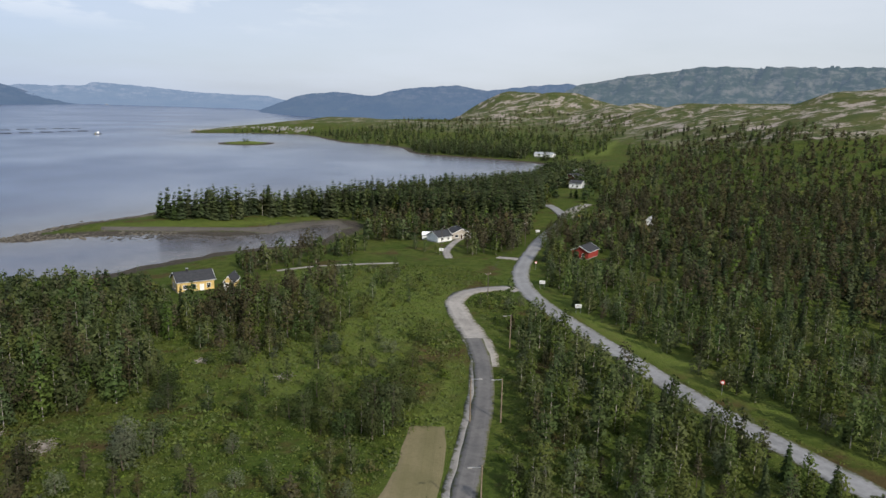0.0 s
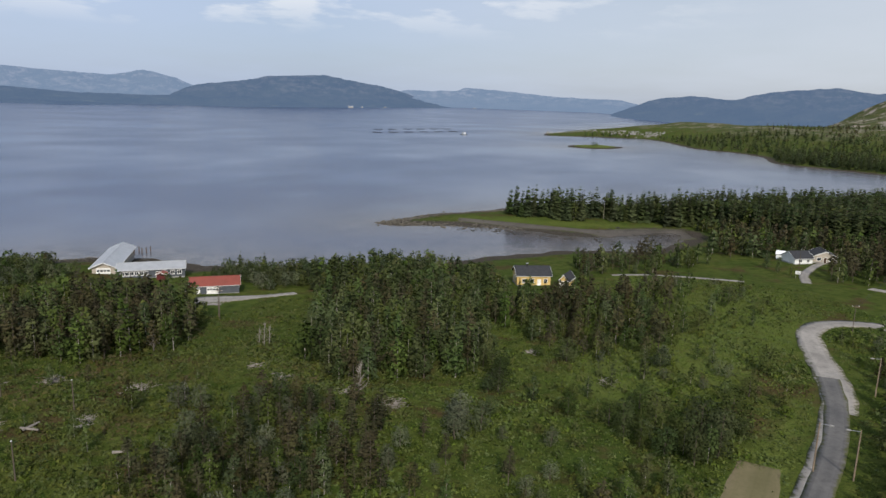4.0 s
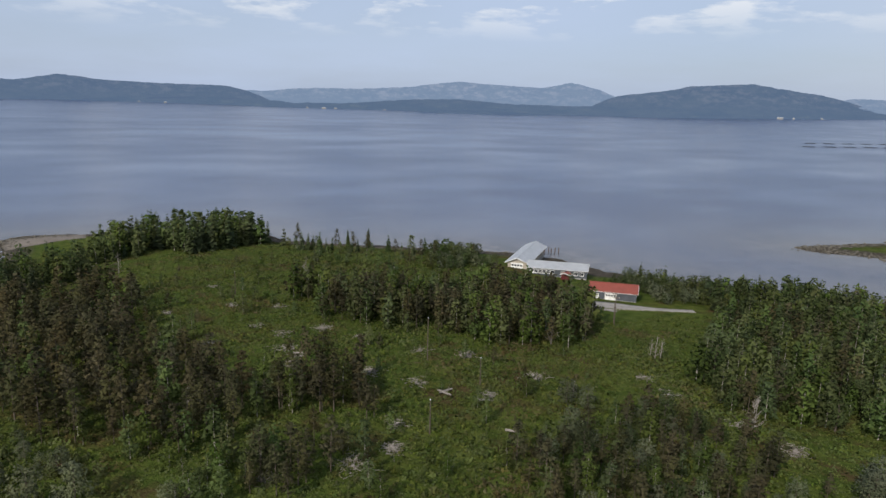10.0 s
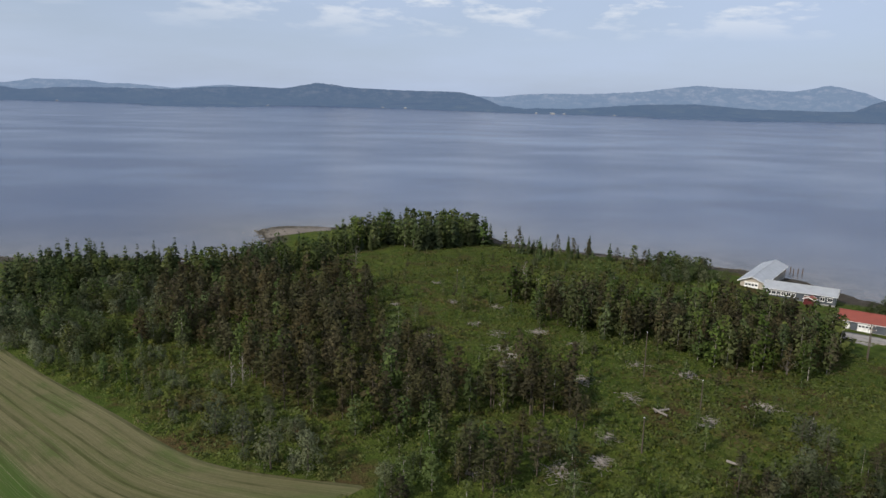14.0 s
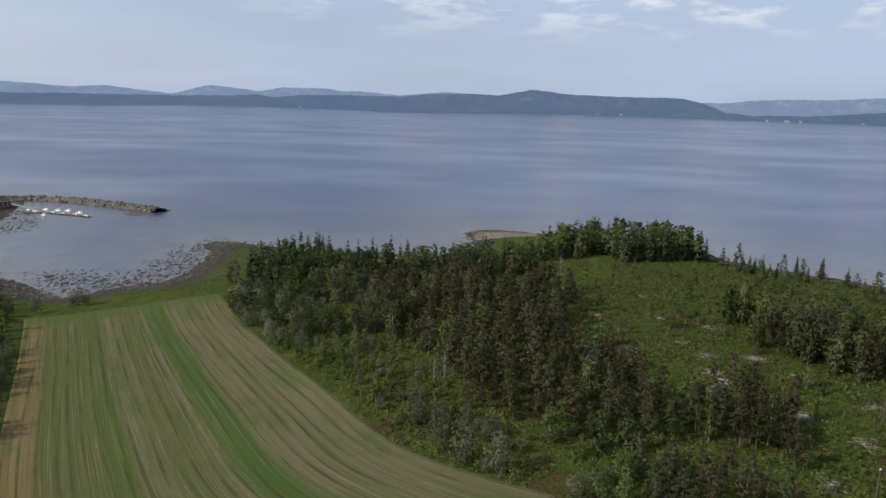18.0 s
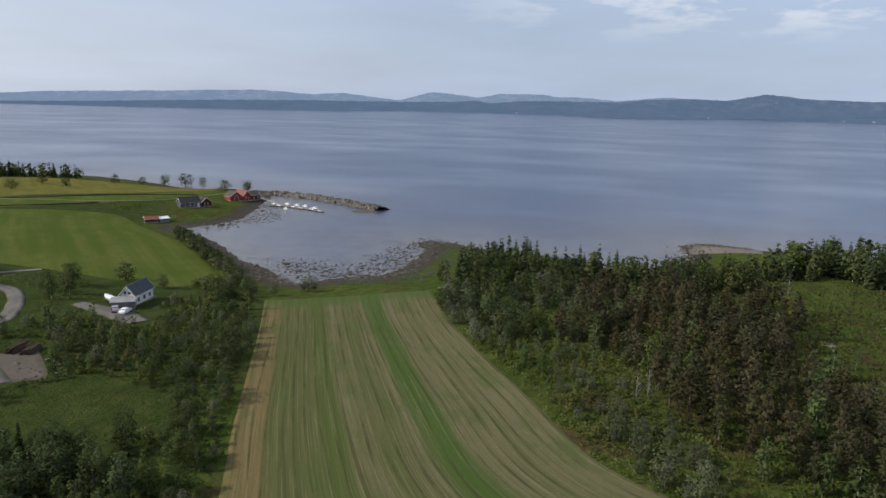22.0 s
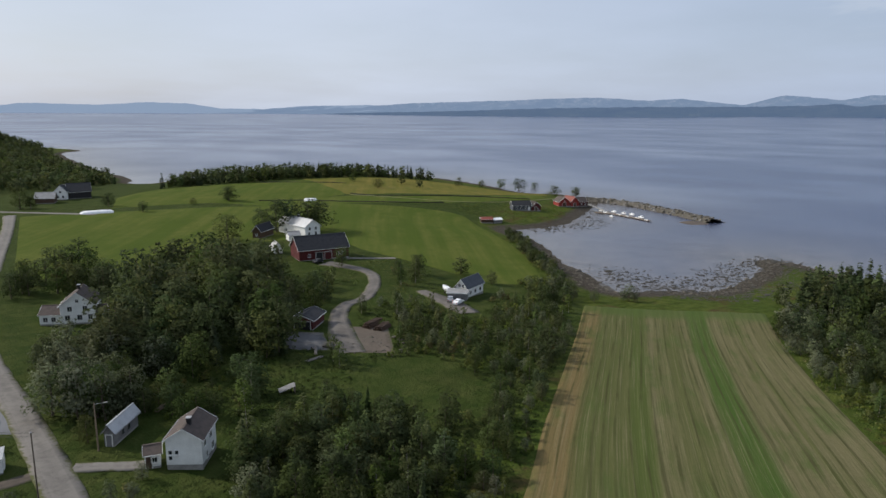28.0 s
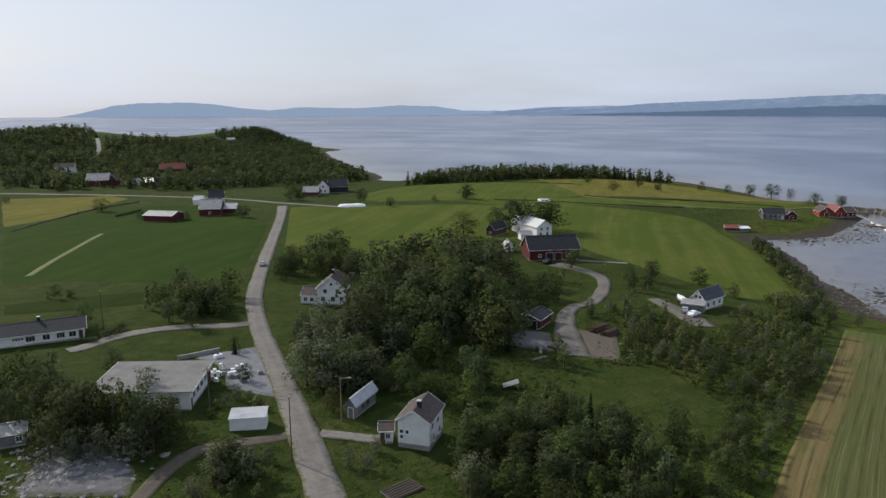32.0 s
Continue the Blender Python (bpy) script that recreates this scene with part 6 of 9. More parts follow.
# ---- sheds on the point ----
house("shore_shed", "big weathered shed with pale metal gable roof and white gate", "shed", (-205.1, 139.7), (-201.8, 146.8), (-224.5, 171.5), 3.4, 1.5, "beige", "tin", "y", 0.9, doors=[("s", 0.48, 0.05, 4.2, 2.9, "trim", 4)], clear=4)
house("shore_building", "long grey building with pale metal roof and a row of windows", "building", (-196.4, 143.4), (-182.5, 158.4), 8.5, 3.1, 1.5, "bluegrey", "tin", "x", 0.5,
      wins=[("s", 0.07, 1.3, 1.1, 1.1), ("s", 0.14, 1.3, 1.1, 1.1), ("s", 0.21, 1.3, 1.1, 1.1), ("s", 0.28, 1.3, 1.1, 1.1), ("s", 0.35, 1.3, 1.1, 1.1), ("s", 0.42, 1.3, 1.1, 1.1), ("s", 0.82, 1.3, 1.2, 1.1), ("s", 0.92, 1.3, 1.2, 1.1), ("e", 0.5, 1.3, 1.2, 1.1)], doors=[("s", 0.6, 0.1, 1.1, 2.1, "brown")])
house("entrance_porch", "red-roofed entrance porch on the long building", "porch", (-185.2, 149.3), (-182.7, 150.8), 2.4, 2.0, 0.6, "red", "redroof", "y", 0.3, clear=1, plinth=0.1)
house("red_roofed_shed", "blue-grey shed with bright red metal roof and white garage door", "shed", (-158.4, 139.0), (-148.6, 148.9), 8.0, 2.8, 1.7, "bluegrey", "redroof", "x", 0.45, doors=[("s", 0.46, 0.05, 3.2, 2.2, "trim", 4), ("s", 0.17, 0.05, 0.8, 1.9, "trim")], wins=[("e", 0.5, 1.1, 1.0, 1.0)], clear=5)
# ---- houses by the main road ----
house("yellow_house", "pale yellow house with dark roof among trees", "house", (-82.3, 204.9), (-73.1, 210.9), 8.0, 3.6, 2.2, "yellow", "slate", "x", 0.5,
      wins=[("s", 0.2, 1.2, 1.1, 1.2), ("s", 0.45, 1.2, 1.1, 1.2), ("s", 0.85, 1.2, 1.1, 1.2), ("w", 0.3, 1.2, 1.0, 1.2), ("w", 0.6, 1.2, 1.0, 1.2)], doors=[("s", 0.66, 0.2, 1.0, 2.0)], chimney=(0.35, 0.5, 0.7), clear=6)
house("yellow_garage", "small yellow gabled garage with dark roof", "garage", (-69.3, 208.5), (-66.5, 208.6), 7.0, 2.6, 1.7, "yellow", "slate", "y", 0.4, doors=[("s", 0.5, 0.05, 2.4, 2.1)], clear=2)
house("cream_bungalow", "cream bungalow with broad low gable", "house", (1.2, 299.3), (9.6, 301.5), 9.0, 2.5, 2.0, "beige", "slate", "y", 0.5, wins=[("s", 0.25, 0.9, 1.4, 1.1), ("s", 0.75, 0.9, 1.4, 1.1)], doors=[("s", 0.5, 0.1, 0.9, 2.0, "brown")], clear=4)
house("bungalow_wing", "white wing with dark blue-grey roof at the bungalow", "house", (-4.7, 291.9), (1.2, 296.8), 7.5, 2.5, 2.0, "white", "slate", "x", 0.5, wins=[("s", 0.3, 0.9, 1.3, 1.1), ("s", 0.75, 0.9, 1.0, 1.1)], clear=3)
house("white_hut", "small white hut on the grass", "hut", (-11.7, 301.1), (-8.5, 300.9), 4.0, 2.2, 0.9, "white", "plastic", "x", 0.3)
house("red_house", "bright red house with low grey roof beside the road", "house", (44.2, 254.4), (51.8, 253.8), (57.0, 261.7), 3.0, 1.7, "orange", "slate", "y", 0.5, wins=[("s", 0.3, 1.0, 1.0, 1.1), ("s", 0.7, 1.0, 1.0, 1.1)], clear=3)
house("red_villa", "red house with white gable further up the coast", "house", (88.8, 549.1), (96.6, 535.6), 9.0, 5.0, 3.0, "red", "slate", "y", 0.4, wins=[("s", 0.3, 1.2, 1.2, 1.3), ("s", 0.7, 1.2, 1.2, 1.3)], clear=5)
house("white_villa", "white house with dark roof up the coast", "house", (85.7, 503.7), (93.5, 499.4), 8.0, 3.6, 2.0, "white", "slate", "x", 0.4, wins=[("s", 0.3, 1.2, 1.2, 1.3), ("s", 0.7, 1.2, 1.2, 1.3)], clear=4)
house("white_villa", "white gabled house among dark trees", "house", (105.2, 606.9), (111.9, 601.0), 9.0, 4.6, 2.6, "white", "brownroof", "y", 0.4, wins=[("s", 0.5, 1.2, 1.2, 1.3)], clear=5)
house("glass_shed", "small pale shed in the forest", "shed", (92.8, 327.6), (95.6, 325.9), 5.0, 2.6, 1.6, "white", "dulltin", "y", 0.3, clear=5)
house("far_barn", "long pale building at the head of the bay", "barn", (103.5, 877.3), (124.8, 864.5), 9.0, 3.6, 2.0, "white", "tin", "x", 0.3, clear=8)
# ---- far farms along the fields ----
house("white_villa", "white two-storey villa with brown roof at the wood's edge", "house", (97.0, -658.1), (82.2, -657.2), 10.0, 5.5, 3.2, "white", "brownroof", "x", 0.4, wins=[("s", 0.2, 1.2, 1.2, 1.4), ("s", 0.5, 1.2, 1.2, 1.4), ("s", 0.8, 1.2, 1.2, 1.4), ("s", 0.3, 3.8, 1.2, 1.3), ("s", 0.7, 3.8, 1.2, 1.3)], clear=6)
house("old_barn", "old barn with grey roof and red gable", "barn", (62.8, -556.1), (48.4, -554.0), 12.0, 4.5, 4.5, "red", "dulltin", "x", 0.5, clear=6, doors=[("s", 0.5, 0.1, 3.0, 3.0, "brown")])
house("barn_end", "falu-red barn beside the road", "barn", (48.0, -553.9), (42.8, -553.0), 10.0, 4.5, 4.0, "red", "brownroof", "y", 0.4, clear=4)
house("red_roofed_barn", "barn with long red roof among trees", "barn", (15.8, -654.9), (-4.9, -654.6), 12.0, 3.5, 4.5, "red", "redroof", "x", 0.4, clear=6)
house("grey_cottage", "small grey cottage by the road", "house", (27.1, -553.7), (18.9, -546.1), 8.0, 2.8, 3.0, "grey", "dulltin", "x", 0.4, clear=4)
house("white_cottage", "small white cottage by the road", "house", (38.8, -566.4), (30.8, -559.6), 7.0, 3.0, 2.4, "white", "slate", "x", 0.4, clear=4)
house("machine_shed", "brown machine shed with grey sheet roof", "shed", (18.1, -366.3), (5.2, -358.0), 11.0, 3.2, 1.6, "red", "dulltin", "x", 0.4, clear=4)
house("farm_barn", "falu-red barn with pale sheet roof in the farmyard", "barn", (-7.9, -373.1), (-18.0, -370.3), 11.0, 4.0, 4.2, "red", "dulltin", "x", 0.4, wins=[("s", 0.5, 1.4, 1.0, 1.0)], clear=5)
house("farm_wing", "low red wing with pale roof in the farmyard", "barn", (-17.8, -377.0), (-26.1, -375.2), 9.0, 3.0, 2.2, "red", "tin", "x", 0.4, clear=4)
house("farm_dwelling", "white farmhouse with dark roof behind the barns", "house", (-14.2, -410.7), (-22.4, -410.0), 9.0, 5.0, 3.4, "white", "slate", "x", 0.4, wins=[("s", 0.3, 3.4, 1.2, 1.3), ("s", 0.7, 3.4, 1.2, 1.3)], clear=5)
house("white_outhouse", "white outhouse in the farmyard", "outhouse", (-6.0, -418.5), (-10.8, -416.7), 7.0, 3.0, 2.2, "white", "tin", "x", 0.3, clear=3)
house("dark_barn", "dark barn with wide slate roof", "barn", (-91.8, -458.3), (-104.3, -456.4), 13.0, 4.2, 4.6, "black", "slate", "x", 0.5, clear=6)
house("white_house", "white gabled house beside the dark barn", "house", (-84.6, -457.9), (-90.8, -455.2), 9.0, 5.0, 3.4, "white", "slate", "y", 0.4, wins=[("s", 0.3, 1.2, 1.1, 1.3), ("s", 0.7, 1.2, 1.1, 1.3), ("s", 0.5, 4.0, 1.1, 1.3)], clear=5)
house("low_barn", "low grey-roofed barn by the field", "barn", (-72.5, -445.8), (-81.6, -442.4), 9.0, 3.0, 3.0, "brown", "dulltin", "x", 0.4, clear=4)
house("hill_cabin", "small cabin with pale roof on the wooded hill", "cabin", (-67.9, -1040.9), (-77.3, -1043.0), 9.0, 3.2, 2.0, "grey", "tin", "x", 0.4, clear=10)
house("hill_cabin", "small white cabin among the trees", "cabin", (-52.9, -1043.8), (-59.2, -1046.9), 8.0, 3.0, 1.8, "white", "slate", "x", 0.4, clear=8)
house("white_cottage", "small white gabled cottage in the wood", "house", (-56.4, -583.3), (-60.4, -583.4), 8.0, 3.6, 3.0, "white", "slate", "y", 0.4, clear=6)

for xy, r in (((45.2, 240.9), 9), ((49.6, 243.2), 8), ((79.3, 458.1), 22), ((87.0, 485.4), 16), ((71.5, 421.3), 12), ((-72.4, 197.7), 7), ((-70.5, 189.0), 8), ((-76.0, 203.0), 6), ((-76.9, 199.5), 6), ((4.1, 284.6), 8), ((-35.6, -179.4), 9), ((-31.5, -180.2), 8), ((6.0, -336.4), 20), ((-14.1, -347.1), 16), ((-88.2, -426.8), 14), ((49.5, -515.9), 18), ((85.9, -614.5), 16), ((5.7, -616.3), 14), ((-132.2, -145.8), 7), ((-77.0, -144.2), 8), ((-143.7, 133.5), 12)):
    KEEP.append((*xy, r))

# ---- harbour ----


def breakwater():
    line = rounded([(-382, -306), (-390, -293), (-389, -272), (-383, -249), (-374, -223), (-363, -200)], 12)
    base = tagged(new("breakwater"), "long curved rubble breakwater of grey boulders", "breakwater")
    n = np.gradient(line, axis=0)
    n /= np.linalg.norm(n, axis=1)[:, None]
    n = np.stack([-n[:, 1], n[:, 0]], -1)
    rows = []
    for a, z in ((-9, -1.5), (-5, 0.4), (-2, 1.9), (0, 2.2), (2, 1.9), (6, 0.3), (10, -0.25), (15, -1.0)):
        p = line + n * a
        rows.append(np.column_stack([p, np.full(len(p), z) + 0.2 * wobble(p[:, 0], p[:, 1], 3.0, a)]))
    v = np.array(rows).transpose(1, 0, 2)
    core = new("core", raw_mesh("core", v.reshape(-1, 3), grid_faces(*v.shape[:2]), [M["darkrock"]], smooth=True))
    core.parent = base
    kinds = []
    for s in range(6):
        bm = boulder(s, 1.0, None)
        me = bpy.data.meshes.new("boulder")
        bm.to_mesh(me)
        bm.free()
        me.materials.append(M["darkrock" if s % 3 else "rock"])
        kinds.append(me)
    rng = np.random.default_rng(3)
    for i in range(290):
        j = rng.integers(0, len(line))
        a = rng.uniform(-7, 5)
        p = line[j] + n[j] * a + rng.normal(size=2) * 0.5
        z = np.interp(a, [-9, -5, -2, 0, 2, 6], [-1.5, 0.4, 1.9, 2.2, 1.9, 0.3])
        s = rng.uniform(0.5, 1.1)
        ob = new("boulder", kinds[i % 6])
        ob.parent = base
        ob.matrix_basis = Matrix.LocRotScale((p[0], p[1], z), Euler(rng.uniform(0, 6, 3)), (s, s * rng.uniform(0.7, 1.1), s * 0.8))
    # the sand bar on the sheltered side
    c = rounded([(-349, -215), (-360, -212), (-359, -198), (-346, -203)], 6, True)
    mid = c.mean(0)
    vs = np.vstack([np.column_stack([c, np.full(len(c), -0.3)]), np.column_stack([mid + (c - mid) * 0.6, np.full(len(c), 0.35)]), [[*mid, 0.45]]])
    k = len(c)
    fs = [(i, (i + 1) % k, k + (i + 1) % k) for i in range(k)] + [(i, k + (i + 1) % k, k + i) for i in range(k)] + [(k + i, k + (i + 1) % k, 2 * k) for i in range(k)]
    sb = tagged(new("sand_bar", raw_mesh("sand_bar", vs, fs, [M["dirt"]], smooth=True)), "low sand bar inside the breakwater", "sand", kind="structure")


breakwater()


def boat(xy, turn, length, label, cabin=True, canopy="cargrey"):
    """A small motor boat afloat."""
    b = stand("motor_boat", xy, label, "boat", "boats at the pontoons", turn, 0.0)
    L, W = length, length * 0.34
    st = np.linspace(0, 1, 7)
    half = W / 2 * np.array([0.86, 0.97, 1.0, 0.96, 0.80, 0.48, 0.03])
    keel = np.array([-0.25, -0.28, -0.28, -0.25, -0.18, 0.0, 0.35])
    sheer = np.array([0.55, 0.55, 0.57, 0.62, 0.70, 0.80, 0.92])
    v, f = [], []
    for s, h, k, t in zip(st, half, keel, sheer):
        x = (s - 0.5) * L
        v += [(x, -h, t), (x, -h * 0.8, k + 0.15), (x, 0, k), (x, h * 0.8, k + 0.15), (x, h, t), (x, h * 0.86, t - 0.03), (x, 0, t - 0.2), (x, -h * 0.86, t - 0.03)]
    for i in range(6):
        for j in range(8):
            a, c = i * 8 + j, i * 8 + (j + 1) % 8
            f.append((a, c, c + 8, a + 8))
    f.append(tuple(range(8)))
    f.append(tuple(range(48, 56)))
    part("hull", solid(v, f), M["carwhite"], b, "white plastic hull", True)
    if cabin:
        c = part("cabin", box((L * 0.30, W * 0.66, 0.8), (L * 0.05, 0, 0.45), bevel=0.1), M["carwhite"], b)
        part("windscreen", box((L * 0.27, W * 0.60, 0.3), (L * 0.075, 0, 0.82)), M["glass"], c)
    else:
        part("canopy", box((L * 0.34, W * 0.72, 0.5), (-L * 0.05, 0, 0.5), bevel=0.12), M[canopy], b)
    part("outboard_engine", box((0.35, 0.3, 0.75), (-L * 0.53, 0, 0.1), bevel=0.05), M["black"], b)


def pontoon(p, q, width, label, name="pontoon", z=0.35):
    p, q = Vector(p), Vector(q)
    d = q - p
    b = stand(name, (p + q) / 2, label, "pontoon", "", math.degrees(math.atan2(d.y, d.x)), 0.0)
    part("deck", box((d.length, width, 0.14), (0, 0, z)), M["wood"], b)
    n = max(2, int(d.length / 4))
    for i in range(n):
        part("float", box((1.2, width * 0.8, 0.5), (-d.length / 2 + d.length * (i + 0.5) / n, 0, z - 0.48), bevel=0.06), M["concrete"], b)
    m = max(2, int(d.length / 6))
    for i in range(m):
        part("mooring_post", post(0.09, 0.08, 1.0, (-d.length / 2 + d.length * (i + 0.5) / m, width * 0.42, z)), M["wood"], b)


pontoon((-341, -266), (-345, -255), 2.4, "wooden floating pontoon near the quay")
pontoon((-345, -255), (-342, -239), 2.4, "wooden floating pontoon between the boats")
pontoon((-342, -239), (-338, -224), 2.4, "outermost wooden floating pontoon")


def gangway():
    p, q = Vector((-358, -285)), Vector((-345, -257))
    d = q - p
    b = stand("gangway", (p + q) / 2, "pale sloping gangway down to the pontoons", "gangway", "", math.degrees(math.atan2(d.y, d.x)), 0.0)
    L = d.length
    part("deck", slab((-L / 2, -0.9, 2.3), (L / 2, -0.9, 0.65), (L / 2, 0.9, 0.65), (-L / 2, 0.9, 2.3), 0.18), M["concrete"], b)
    for s in (-0.9, 0.9):
        part("handrail", slab((-L / 2, s - 0.03, 3.2), (L / 2, s - 0.03, 1.55), (L / 2, s + 0.03, 1.55), (-L / 2, s + 0.03, 3.2), 0.06), M["steel"], b)
        for i in range(6):
            u = i / 5
            part("rail_post", post(0.03, 0.03, 0.9, (-L / 2 + L * u, s, 2.3 - 1.65 * u), 6), M["steel"], b)


gangway()
BOATS = [((-350, -268), 10, 5.5), ((-347, -262), 15, 6.0), ((-353, -260), 20, 6.5), ((-346, -251), 10, 6.0), ((-352, -252), 12, 7.0), ((-344, -244), 8, 6.0), ((-352, -246), 18, 6.5), ((-343, -236), 5, 6.0), ((-347, -236), 14, 7.0), ((-340, -228), 10, 6.0), ((-336, -249), 16, 5.0)]
for i, (xy, a, L) in enumerate(BOATS):
    boat(xy, 40 + a, L, ("white cabin boat moored at the pontoon", "open white boat with grey canopy at the pontoon")[i % 2], i % 2 == 0)
for xy in ((-234, 179), (-235, 182), (-232, 183), (-232, 185), (-232, 181)):
    b = stand("mooring_pile", xy, "dark weathered timber pile standing in the water", "pile", "old jetty piles", z=-1.0)
    part("pile", post(0.2, 0.16, 2.7), M["brown"], b)
    part("pile_cap", post(0.24, 0.14, 0.25, (0, 0, 2.7)), M["darkrock"], b)

# ---- out on the fjord ----


def workboat(xy, turn, L, label):
    b = stand("work_boat", xy, label, "boat", "", turn, 0.0)
    W = L * 0.3
    v, f = [], []
    for s, h, t in ((-0.5, 0.9, 1.3), (-0.2, 1.0, 1.2), (0.2, 0.95, 1.4), (0.42, 0.5, 2.0), (0.5, 0.03, 2.3)):
        v += [(s * L, -h * W / 2, t), (s * L, -h * W / 2 * 0.85, -0.6), (s * L, h * W / 2 * 0.85, -0.6), (s * L, h * W / 2, t)]
    for i in range(4):
        for j in range(4):
            a, c = i * 4 + j, i * 4 + (j + 1) % 4
            f.append((a, c, c + 4, a + 4))
    f += [(0, 1, 2, 3), (16, 17, 18, 19)]
    part("hull", solid(v, f), M["bluegrey"], b, "dark hull")
    c = part("wheelhouse", box((L * 0.28, W * 0.7, 3.4), (L * 0.12, 0, 1.3), bevel=0.2), M["carwhite"], b, "white wheelhouse")
    part("bridge_window", box((L * 0.285, W * 0.66, 0.7), (L * 0.125, 0, 3.4)), M["glass"], c)
    part("mast", post(0.10, 0.06, 4.0, (L * 0.08, 0, 4.6)), M["steel"], b)
    part("deck_crane", post(0.18, 0.12, 3.2, (-L * 0.2, 0, 1.2)), M["signyellow"], b)


workboat((-651, 1290), 20, 15.0, "white and dark work boat near the fish farm")


def fish_ring(xy, r):
    b = stand("fish_pen", xy, "dark floating fish-farm ring with a handrail", "fish pen", "fish farm rings", 0, 0.0)
    for nm, rad, z, t in (("float_ring", r, 0.15, 0.28), ("float_ring", r - 0.9, 0.15, 0.28), ("handrail", r - 0.4, 1.1, 0.09)):
        bm = bmesh.new()
        n, k = 28, 5
        vv = [[bm.verts.new(((rad + t * math.cos(q * 2 * math.pi / k)) * math.cos(i * 2 * math.pi / n), (rad + t * math.cos(q * 2 * math.pi / k)) * math.sin(i * 2 * math.pi / n), z + t * math.sin(q * 2 * math.pi / k))) for q in range(k)] for i in range(n)]
        for i in range(n):
            for q in range(k):
                bm.faces.new((vv[i][q], vv[(i + 1) % n][q], vv[(i + 1) % n][(q + 1) % k], vv[i][(q + 1) % k]))
        part(nm, bm, M["black"], b)
    for i in range(14):
        a = i * 2 * math.pi / 14
        part("rail_post", post(0.06, 0.06, 1.1, ((r - 0.4) * math.cos(a), (r - 0.4) * math.sin(a), 0.1), 5), M["black"], b)


for i in range(6):
    for j in range(2):
        p0, p1, p2 = Vector((-802, 1197)), Vector((-734, 1398)), Vector((-862, 1412))
        fish_ring(p0 + (p1 - p0) * (i / 5) + (p2 - p0 - (p1 - p0) * 0.4) * j, 11.0)


def far_building(az, dist, size, height, label):
    """A pale building on the far shore: walls and a low pitched roof."""
    p = heading(az) * dist
    b = stand("shore_house", (p.x, p.y), label, "house", "houses on the far shore", az, float(sea_rise(az, dist)))
    part("wall", box((size, size * 0.4, height), (0, 0, 0)), M["concrete"], b)
    w, d = size / 2 + 0.6, size * 0.2 + 0.6
    v = [(-w, -d, height), (w, -d, height), (w, d, height), (-w, d, height), (-w, 0, height * 1.5), (w, 0, height * 1.5)]
    part("roof", solid(v, [(0, 1, 5, 4), (2, 3, 4, 5), (0, 4, 3), (1, 2, 5), (3, 2, 1, 0)]), M["tin"], b)


for az, size, height in ((35.9, 52.0, 13.0), (35.0, 18.0, 9.0), (33.2, 20.0, 8.0), (26.0, 16.0, 8.0), (72.1, 20.0, 10.0), (70.8, 46.0, 11.0), (69.9, 24.0, 10.0), (66.0, 18.0, 8.0), (57.0, 18.0, 8.0), (82.6, 24.0, 9.0), (84.4, 16.0, 8.0), (93.4, 16.0, 8.0), (108.0, 18.0, 8.0)):
    far_building(az, 3860.0, 0.5 * size, 0.5 * height, "pale building on the far shore of the fjord")
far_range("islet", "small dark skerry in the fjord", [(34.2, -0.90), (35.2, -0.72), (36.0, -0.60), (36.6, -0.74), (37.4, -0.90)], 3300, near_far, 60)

# ---- by the roads ----


def lamp_post(xy, turn, h=8.0):
    b = stand("street_lamp", xy, "grey wooden street lamp post with a curved arm", "street lamp", "street lamps", turn)
    part("pole", post(0.14, 0.09, h), M["wood"], b)
    bm = bmesh.new()
    box((1.5, 0.07, 0.07), (0.75, 0, h - 0.25), bm=bm)
    part("arm", bm, M["steel"], b)
    part("lamp_head", box((0.62, 0.28, 0.16), (1.6, 0, h - 0.30), bevel=0.04), M["concrete"], b, "grey lamp head")


for xy, a in (((9.6, 111.4), 190), ((4.3, 111.2), 10), ((4.9, 81.4), 190), ((14.4, 151.6), 200), ((-23.2, -112.1), 170), ((45.9, -363.3), 0)):
    lamp_post(xy, a)


def utility_pole(xy, turn=0.0, h=9.0, cross=True):
    b = stand("utility_pole", xy, "weathered wooden utility pole" + (" with a crossarm" if cross else ""), "utility pole", "utility poles", turn)
    part("pole", post(0.11, 0.075, h), M["bark"], b)
    if cross:
        part("crossarm", box((1.8, 0.12, 0.12), (0, 0, h - 0.6)), M["wood"], b)
        for s in (-0.8, 0.0, 0.8):
            part("insulator", post(0.05, 0.04, 0.2, (s, 0, h - 0.48), 6), M["plastic"], b)
    else:
        part("pole_cap", post(0.16, 0.05, 0.14, (0, 0, h)), M["steel"], b)
    return Vector((*xy, float(ground(*xy)) + h - 0.3))


tops = [utility_pole(xy, 30, h, c) for xy, h, c in (((-123.8, 65.4), 9.5, False), ((-93.3, 50.0), 6.0, False), ((-131.9, 124.7), 8.5, True), ((-107.8, 68.6), 5.5, False), ((11.5, 193.8), 8.0, True), ((31.3, 281.9), 10.0, True), ((-2.9, 279.1), 8.0, False),
        ((-12.9, -100.2), 10.5, False), ((-2.0, -121.7), 9.0, True), ((20.3, -183.6), 10.0, False), ((-29.7, -451.2), 9.0, True), ((-9.1, -505.7), 9.0, True), ((-130.4, 123.6), 8.0, True), ((-193.8, 40.9), 7.0, False), ((-192.6, 60.7), 6.5, False))]


